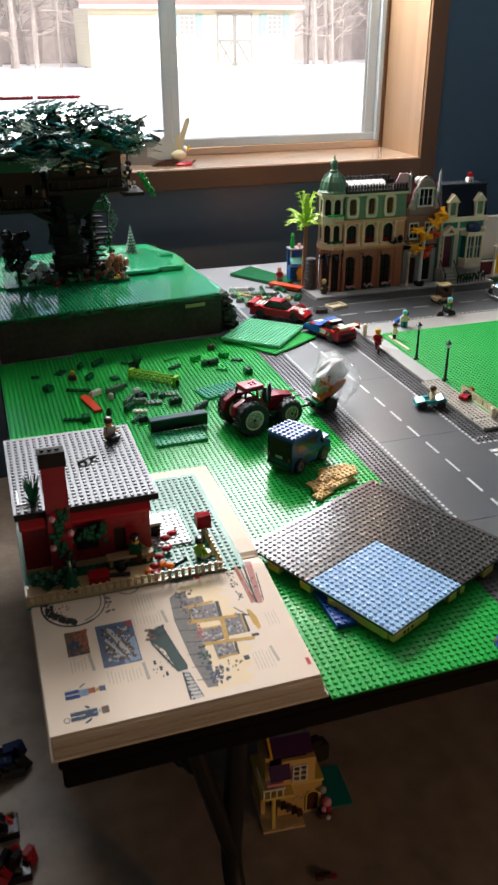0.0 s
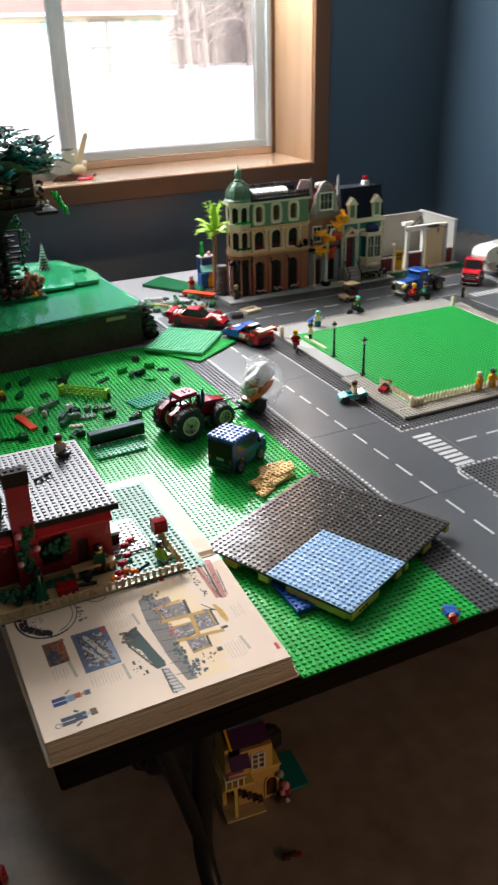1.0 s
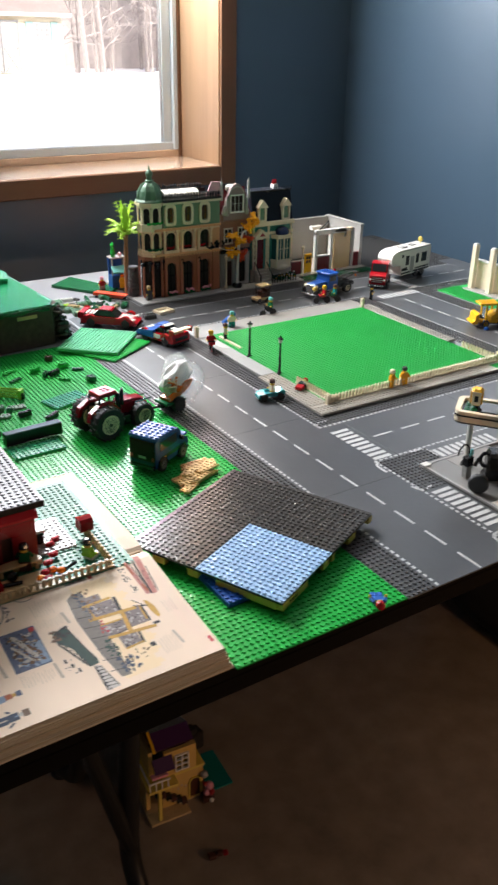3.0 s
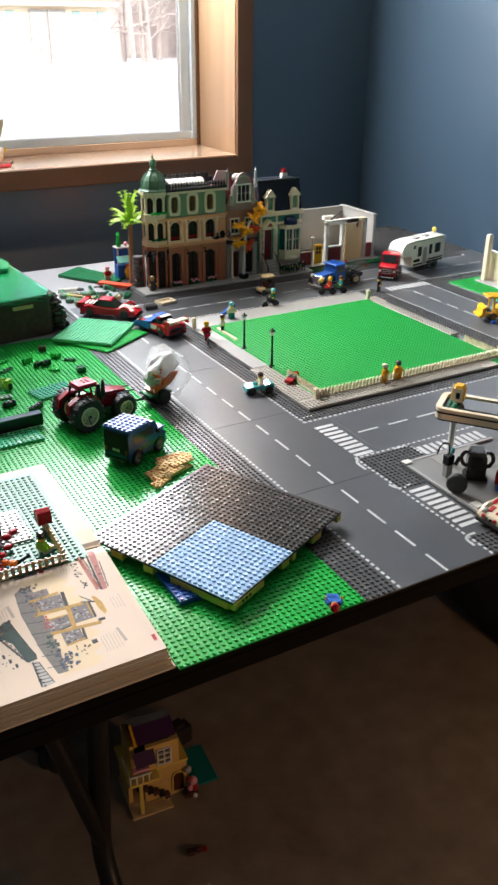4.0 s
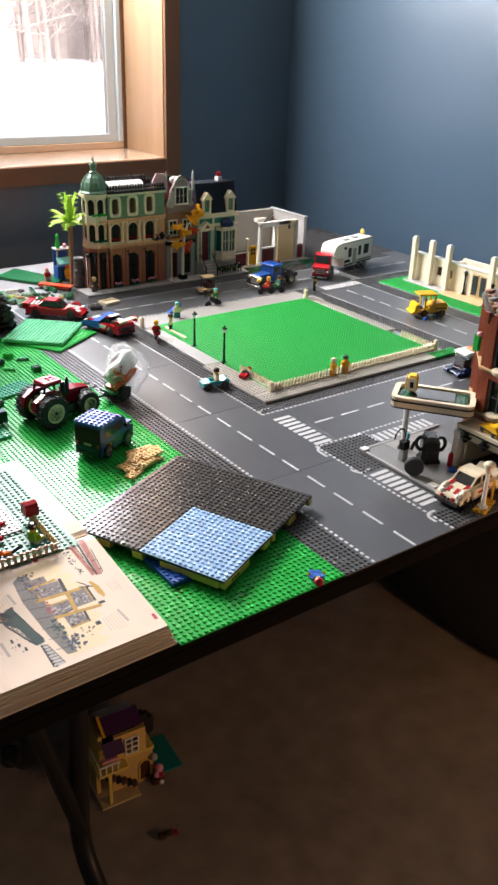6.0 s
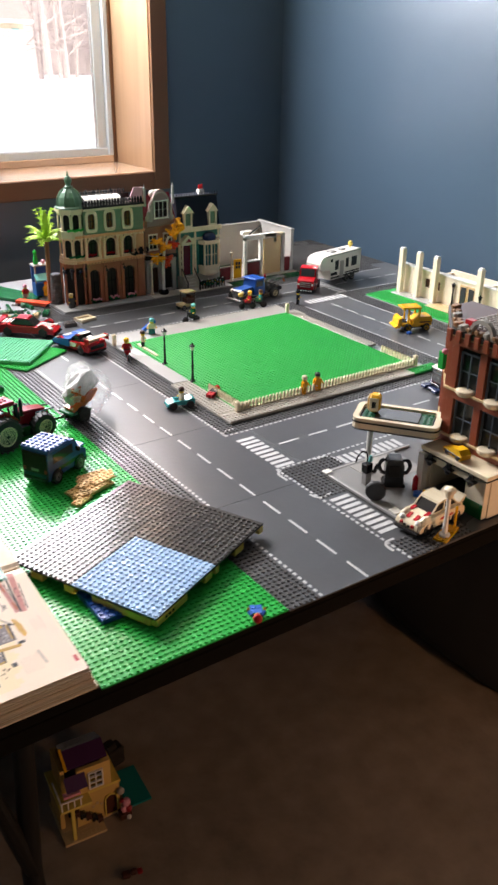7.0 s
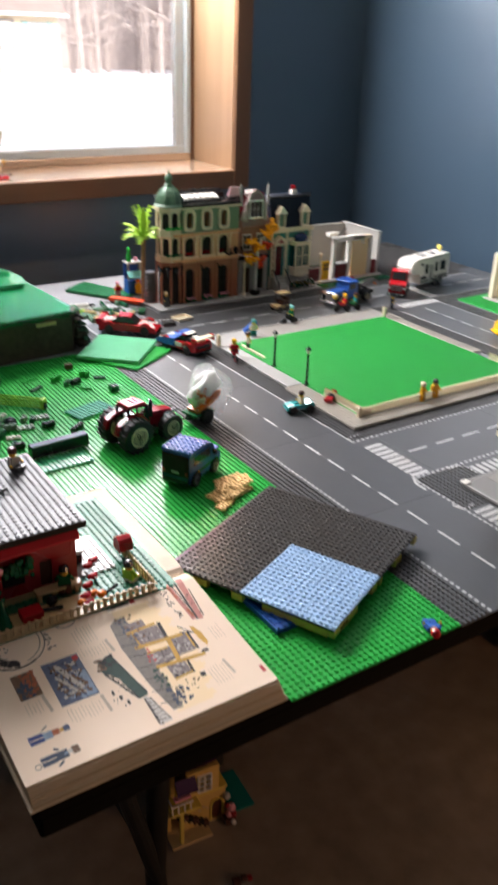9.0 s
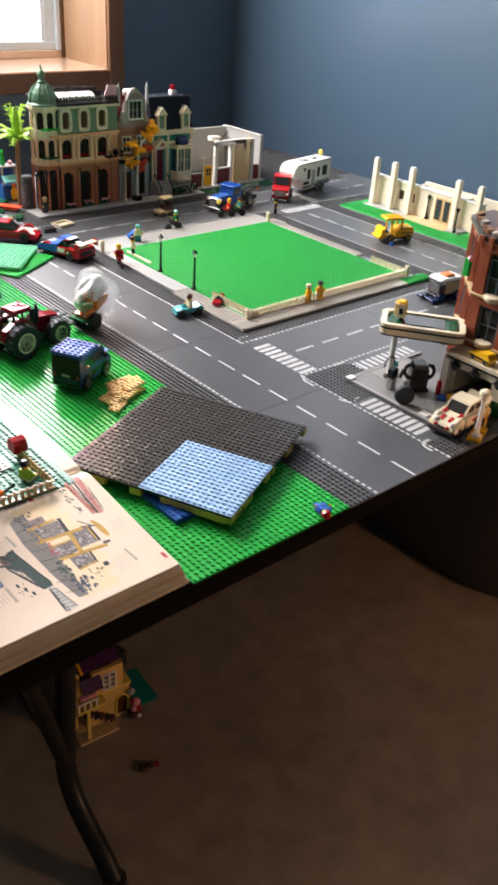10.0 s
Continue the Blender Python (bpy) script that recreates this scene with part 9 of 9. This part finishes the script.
    canopy_part("yellow_sign", G(YELLOW).box(-46, -28, -11, 11, cz + 19, cz + 46, 4).use(CREAM).box(-48, -46.2, -8, 8, cz + 22, cz + 43, 0.6).box(-44, -30, -12.2, -11.1, cz + 22, cz + 43, 0.6).use(BLACK).rod((-36, 0, cz + 13), (-36, 0, cz + 20), 2.4, 8).box(-40, -34, -12.8, -12.3, cz + 27, cz + 37, 0.2), "yellow rounded sign")


garage()


def fuel_pump(x, y, turn):
    p = thing("toy_fuel_pump", on(x, y, 0.0046, turn) @ Matrix.Scale(1.18, 4), "rounded black toy fuel pump under the canopy", "toy fuel pump")
    g = G(BLACK).prism([(-15, 0), (15, 0), (15, 4), (12, 7), (12, 32), (8, 40), (-8, 40), (-12, 32), (-12, 7), (-15, 4)], -10, 10, "y")
    for e in (-1, 1):
        g.sweep([(e * 11, -3, 37), (e * 17, -3, 36), (e * 20, -3, 28), (e * 16.5, -3, 20), (e * 12, -3, 18)], 2.6, 8)
    part("body", g, p, "rounded black housing")
    part("panel", G(HOLLOW).box(-8, 7, -11.8, -11, 16, 32, 0.4), p, "dark recessed panel")
    part("nozzle", G(BLACK).rod((-22, -4, 30), (-27, -9, 20), 2.6, 8), p)


fuel_pump(0.880, 0.784, -38)
solo("black_toy_tyre", G(RUBBER).lathe(0, 0, [(7, -5), (14, -5), (15.5, -3), (15.5, 3), (14, 5), (7, 5)], 20), on(0.823, 0.762, 0.0200) @ pose(0, 0, 0, 90, 0, -47), "black toy tyre standing by the pumps", "toy tyre")


def air_stand():
    p = thing("toy_air_hose", on(0.846, 0.808, 0.0046), "grey toy air stand with a looped black hose", "toy air stand")
    part("post", G(LGREY).box(-6, 6, -5, 5, 0, 20, 0.6).use(BLACK).box(-7, 7, -6, 6, 20.1, 36, 1), p)
    pts = [(-6 + 12 * math.cos(a) - 6, 0, 44 + 15 * math.sin(a)) for a in [math.pi * k / 8 * 1.1 - 0.3 for k in range(9)]]
    part("hose", G(BLACK).tube(pts, 1.4, 6), p, "looped black hose")
    part("cap", G(AQUA).lathe(8, 2, [(3, 36), (3.4, 40), (2, 46)], 8), p, "aqua piece")


air_stand()
figure(0.884, 0.742, 0.0046, 40, BLUE, YELLOW, BLUE, "toy figure in blue and yellow lying by the garage", tilt=80)
solo("red_toy_extinguisher", G(RED).lathe(0, 0, [(4, 0), (4.4, 3), (4, 20), (1.5, 25)], 10), on(0.896, 0.752, 0.0046), "small red toy extinguisher at the garage pier", "toy piece")


def garage_lamp():
    l = thing("garden_lamp_post", on(0.838, 0.634, 0.0016, 20), "white toy lamp post on a yellow base plate", "lamp")
    part("base", G(YELLOW).box(-18, 26, -10, 10, 0, 3.2, 0.4).box(10, 26, -10, 6, 3.3, 6.4, 0.4).studs(-18, -8, 2, 2, 3.2), l, "yellow plate")
    part("foot", G(WHITE).lathe(-2, 0, [(8, 3.3), (8, 6), (4, 9)], 10), l)
    part("post", G(WHITE).lathe(-2, 0, [(4, 9), (3.2, 30), (3.0, 62)], 10), l)
    part("lantern", G(CREAM).lathe(-2, 0, [(3, 62), (6, 66), (6, 72), (9, 73), (8, 77), (3, 80)], 10), l)
    part("rail", G(YELLOW).box(20, 24, -6, -3, 6.5, 40, 0.5), l)


garage_lamp()


def yellow_toy():
    t = thing("yellow_toy_car", on(0.920, 0.700, 0.0772, 80), "small yellow toy car on the garage roof", "toy car", "toy cars")
    part("body", G(YELLOW).prism([(-20, 3), (20, 3), (22, 9), (8, 12), (0, 17), (-14, 17), (-21, 11)], -9, 9, "y"), t)
    part("stripe", G(BLACK).box(-20, 20, -9.4, 9.4, 5, 8, 0.2), t)
    for x in (-12, 13):
        for s in (-1, 1):
            wheel(t, x, s * 8, 4, 4, 3, DGREY)


yellow_toy()


def hover_cart():
    t = thing("toy_kiosk_truck", on(1.264, 1.030, 0.0, 172), "small white and brown toy food truck on dark blue wheels", "toy truck")
    part("body", G(TAN).box(-30, 12, -17, 17, 14, 40, 1).use(BROWN).box(12.2, 30, -17, 17, 14, 34, 1), t, "tan and brown body")
    part("running_board", G(NAVY).box(-40, 44, -20, 20, 3, 7, 1).box(30, 50, -24, -10, 3, 9, 1).box(30, 50, 10, 24, 3, 9, 1).box(-44, -30, -24, 24, 3, 9, 1), t, "dark blue running board")
    part("chassis", G(BLACK).box(-34, 34, -15, 15, 8, 13.8, 0.5), t)
    part("roof", G(WHITE).prism([(-34, 42), (30, 42), (32, 45), (20, 49), (-30, 48)], -18, 18, "y").use(ORANGE).box(-14, 8, -11, 11, 48.6, 53, 1.2), t, "white roof with an orange hatch")
    part("window", G(PANE).box(18, 31, -15, 15, 18, 41, 0.4), t)
    for x in (-22, 22):
        for s in (-1, 1):
            wheel(t, x, s * 16, 10, 10, 9, BLUE)
    for o in t.children:
        if o.name.startswith("wheel"):
            o.data.materials[0] = NAVY


hover_cart()
solo("green_toy_plant", G(GREEN).lathe(0, 0, [(2, 0), (6, 6), (3, 12), (5, 16), (0.5, 24)], 8), on(1.115, 0.905, 0.002), "small green toy plant by the garage", "toy plant")

# ---- beneath the tables ----


def under_house():
    h = thing("yellow_doll_house", pose(0.384, 1.043, 0.0, 0, 0, -5.7), "two-storey pale yellow toy house with purple roof on the floor", "toy house")
    part("base", G(TAN).box(0, 81, 0, 30, 0.2, 5, 0.5).box(0, 122, 30.2, 112, 0.2, 5, 0.5).studs(2, 2, 9, 3, 5, keep=lambda a, b: a > 3), h, "tan base plates")
    part("lower_wall", G(OCHRE).wall(34, 120, 30, 38, 5, 84, [(91, 113, 6, 58)]), h, "pale yellow wall")
    part("lower_side", G(OCHRE).box(112, 120, 38.2, 108, 5, 84, 0), h)
    part("lower_side", G(OCHRE).box(4, 12, 40, 108, 5, 84, 0), h)
    d = part("door", G(BROWN).prism([(102 + p[0], 6 + p[1]) for p in arch_poly(22, 52)], 32, 35, "y"), h, "dark arched door")
    g = G(BUTTER)
    arch_frame(g, 102, 6, 22, 52, 27, 30, 2.6)
    part("door_surround", g, d, "pale arched surround")
    for k in range(3):
        part("wall_tile", G(TAN).box(64 + 8 * k, 69 + 8 * k, 28.6, 30, 40 + 6 * (k % 2), 46 + 6 * (k % 2), 0.4), h)
    part("balcony", G(BUTTER).box(-2, 58, 2, 30, 84.2, 90, 0.6).box(-2, 122, 26, 110, 84.2, 90, 0.6), h, "pale balcony floor")
    for x0 in (0, 12, 24, 36):
        part("baluster", G(WHITE).box(x0, x0 + 2.4, 2.6, 5, 90.1, 108, 0.3), h)
    part("balcony_rail", G(WHITE).box(-1, 42, 2.2, 5.6, 108.1, 111, 0.4).box(-1, 2, 5.8, 60, 108.1, 111, 0.4), h, "white balcony rail")
    part("upper_wall", G(OCHRE).wall(40, 104, 26, 34, 90.2, 150, [(60, 88, 98, 138)]), h, "pale yellow upper wall")
    part("upper_side", G(OCHRE).box(96, 104, 34.2, 104, 90.2, 150, 0), h)
    part("upper_side", G(OCHRE).box(12, 20, 40, 104, 90.2, 150, 0), h)
    part("upper_back", G(OCHRE).box(20.2, 95.8, 96, 104, 90.2, 150, 0), h)
    # thin dark sheet gives the upper room its shade
    part("upper_room", G(HOLLOW).box(20.4, 95.6, 60, 64, 90.2, 149, 0), h, "dark sheet standing for the unlit room")
    g = G(WHITE)
    for x in (60, 73, 86):
        g.box(x, x + 2.4, 22, 25.8, 98, 138, 0)
    for z in (98, 111, 124, 136):
        g.box(60, 88.4, 21.8, 25.9, z, z + 2.2, 0)
    part("window", g, h, "white barred window")
    part("awning", G(PURPLE).prism([(26, 140), (14, 130), (8, 124), (8, 127), (26, 145)], 14, 54, "x"), h, "dark purple awning")
    part("window_shelf", G(PINK).box(8, 40, 8, 20, 111.4, 117, 1), h, "pink ledge")
    part("roof", G(PURPLE).prism([(34, 156), (66, 172), (108, 150), (106, 146), (66, 166), (36, 151)], 24, 102, "x"), h, "dark purple roof")
    part("gable", G(OCHRE).prism([(38, 148), (102, 148), (66, 164)], 25, 30, "x"), h)
    part("gable_board", G(YELLOW).prism([(30, 155), (66, 173), (66, 178), (28, 158)], 19, 23.8, "x"), h, "yellow gable board")
    part("porch_post", G(BUTTER).box(17, 24, 4, 11, 5.1, 84, 0.8), h, "pale yellow post")
    for k in range(6):
        part("train_piece", G(BROWN if k % 2 else BLACK).box(14 + 11 * k, 25 + 11 * k, 12, 25, 58 - 9 * k, 70 - 9 * k, 1.5).use(TAN).rod((20 + 11 * k, 11, 60 - 9 * k), (20 + 11 * k, 12, 60 - 9 * k), 2, 8), h, "dark brown toy piece")
    part("flower_bush", G(PINK).ball((128, 18, 34), 9, 10, 6).ball((122, 16, 20), 7, 10, 6).use(DRED).ball((130, 14, 20), 8, 8, 5).ball((120, 20, 40), 5, 8, 5).use(WHITE).ball((128, 6, 6), 5, 8, 5).use(LGREY).ball((120, 24, 62), 8, 8, 5), h, "pink flower bush with a white piece")
    part("bush_stand", G(BROWN).box(112, 136, 8, 29, 0.3, 12, 1), h)
    solo("teal_toy_panel", G(TEAL).prism([(0, 0), (48, -4), (56, 90), (6, 96)], 0, 4, "z"), pose(0.523, 1.058, 0.0005, 0, 0, 0), "teal toy panel on the floor", "toy plate")
    solo("brown_toy_block", G(HOLLOW).box(-24, 24, -16, 16, 0, 44, 4).box(-16, 8, -12, 12, 44.1, 58, 3), pose(0.545, 1.180, 0.0005, 0, 0, 10), "dark toy block on the floor behind the toy house", "toy block")


under_house()
solo("dark_toy_car", G(BROWN).box(-20, -4, -7, 7, 0, 9, 2).box(-3.8, 8, -5, 5, 2, 12, 2).use(DRED).box(8.2, 18, -6, 6, 1, 7, 2), pose(0.462, 0.925, 0.0005, 0, 0, -14), "small dark brown and red toy car on the floor", "toy car", "toy cars")


def floor_clutter():
    """Dark toys on the floor beside the table."""
    rnd = random.Random(31)
    for x, y, n, mats in ((-0.056, 1.345, 16, (BLACK, DGREY, NAVY)), (-0.079, 1.201, 10, (RED, BLACK, BROWN)), (-0.064, 1.106, 10, (DRED, BLACK, DGREY))):
        h = thing("toy_heap", pose(x, y, 0.0), "dark jumbled toy model on the floor beside the table", "toy heap", "toys on the floor")
        part("base", G(mats[1]).box(-30, 30, -24, 24, 0, 18, 2), h)
        for k in range(n):
            m = Matrix.Translation((rnd.uniform(-30, 30), rnd.uniform(-24, 24), rnd.uniform(14, 46))) @ Euler((rnd.uniform(0, 3), rnd.uniform(0, 3), 0)).to_matrix().to_4x4()
            s = rnd.uniform(5, 12)
            part("piece", G(mats[k % len(mats)]).at(m).box(-s * 1.6, s * 1.6, -s, s, -s * 0.6, s * 0.6, 1).at(), h)
    g = G(DGREY).box(-60, 60, -42, 42, 0, 44, 3).box(-63, 63, -45, 45, 44.1, 50, 3)
    solo("grey_storage_tub", g, pose(0.315, 1.350, 0.0, 0, 0, 14), "dark grey storage tub on the floor behind the table leg", "storage tub")


floor_clutter()


def dark_form():
    """A guessed rounded black form, added to fill the dark area under the table."""
    t = thing("black_floor_form", pose(1.345, 0.700, 0.0), "large rounded black form added in the dark area under the table", "bag")
    g = G(BLACKFORM)
    n, k, v, f = 40, 16, [], []
    # rounded so that the dark area ends in a soft edge
    cx, cy, cz, a, b, c = 270, 330, 150, 290, 350, 170
    for j in range(k + 1):
        p = -math.pi / 2 + math.pi * j / k
        for i in range(n):
            q = 2 * math.pi * i / n
            cp, sp = math.copysign(abs(math.cos(p)) ** 0.6, math.cos(p)), math.copysign(abs(math.sin(p)) ** 0.6, math.sin(p))
            cq, sq = math.copysign(abs(math.cos(q)) ** 0.45, math.cos(q)), math.copysign(abs(math.sin(q)) ** 0.45, math.sin(q))
            w = 1 + 0.02 * math.sin(5 * q + 3 * p)
            v.append((cx + a * max(cp, 0.02) * cq * w, cy + b * max(cp, 0.02) * sq * w, max(0.3, cz + c * sp)))
    for j in range(k):
        f += [(j * n + i, j * n + (i + 1) % n, (j + 1) * n + (i + 1) % n, (j + 1) * n + i) for i in range(n)]
    part("body", g.add(v, f), t, "smooth rounded black form", smooth=True)
    for x in (170, 370):
        part("strap", G(BLACKFORM).sweep([(x, 80, 300), (x, 180, 345), (x, 330, 356), (x, 480, 345), (x, 580, 300)], 9, 8), t, smooth=True)


dark_form()
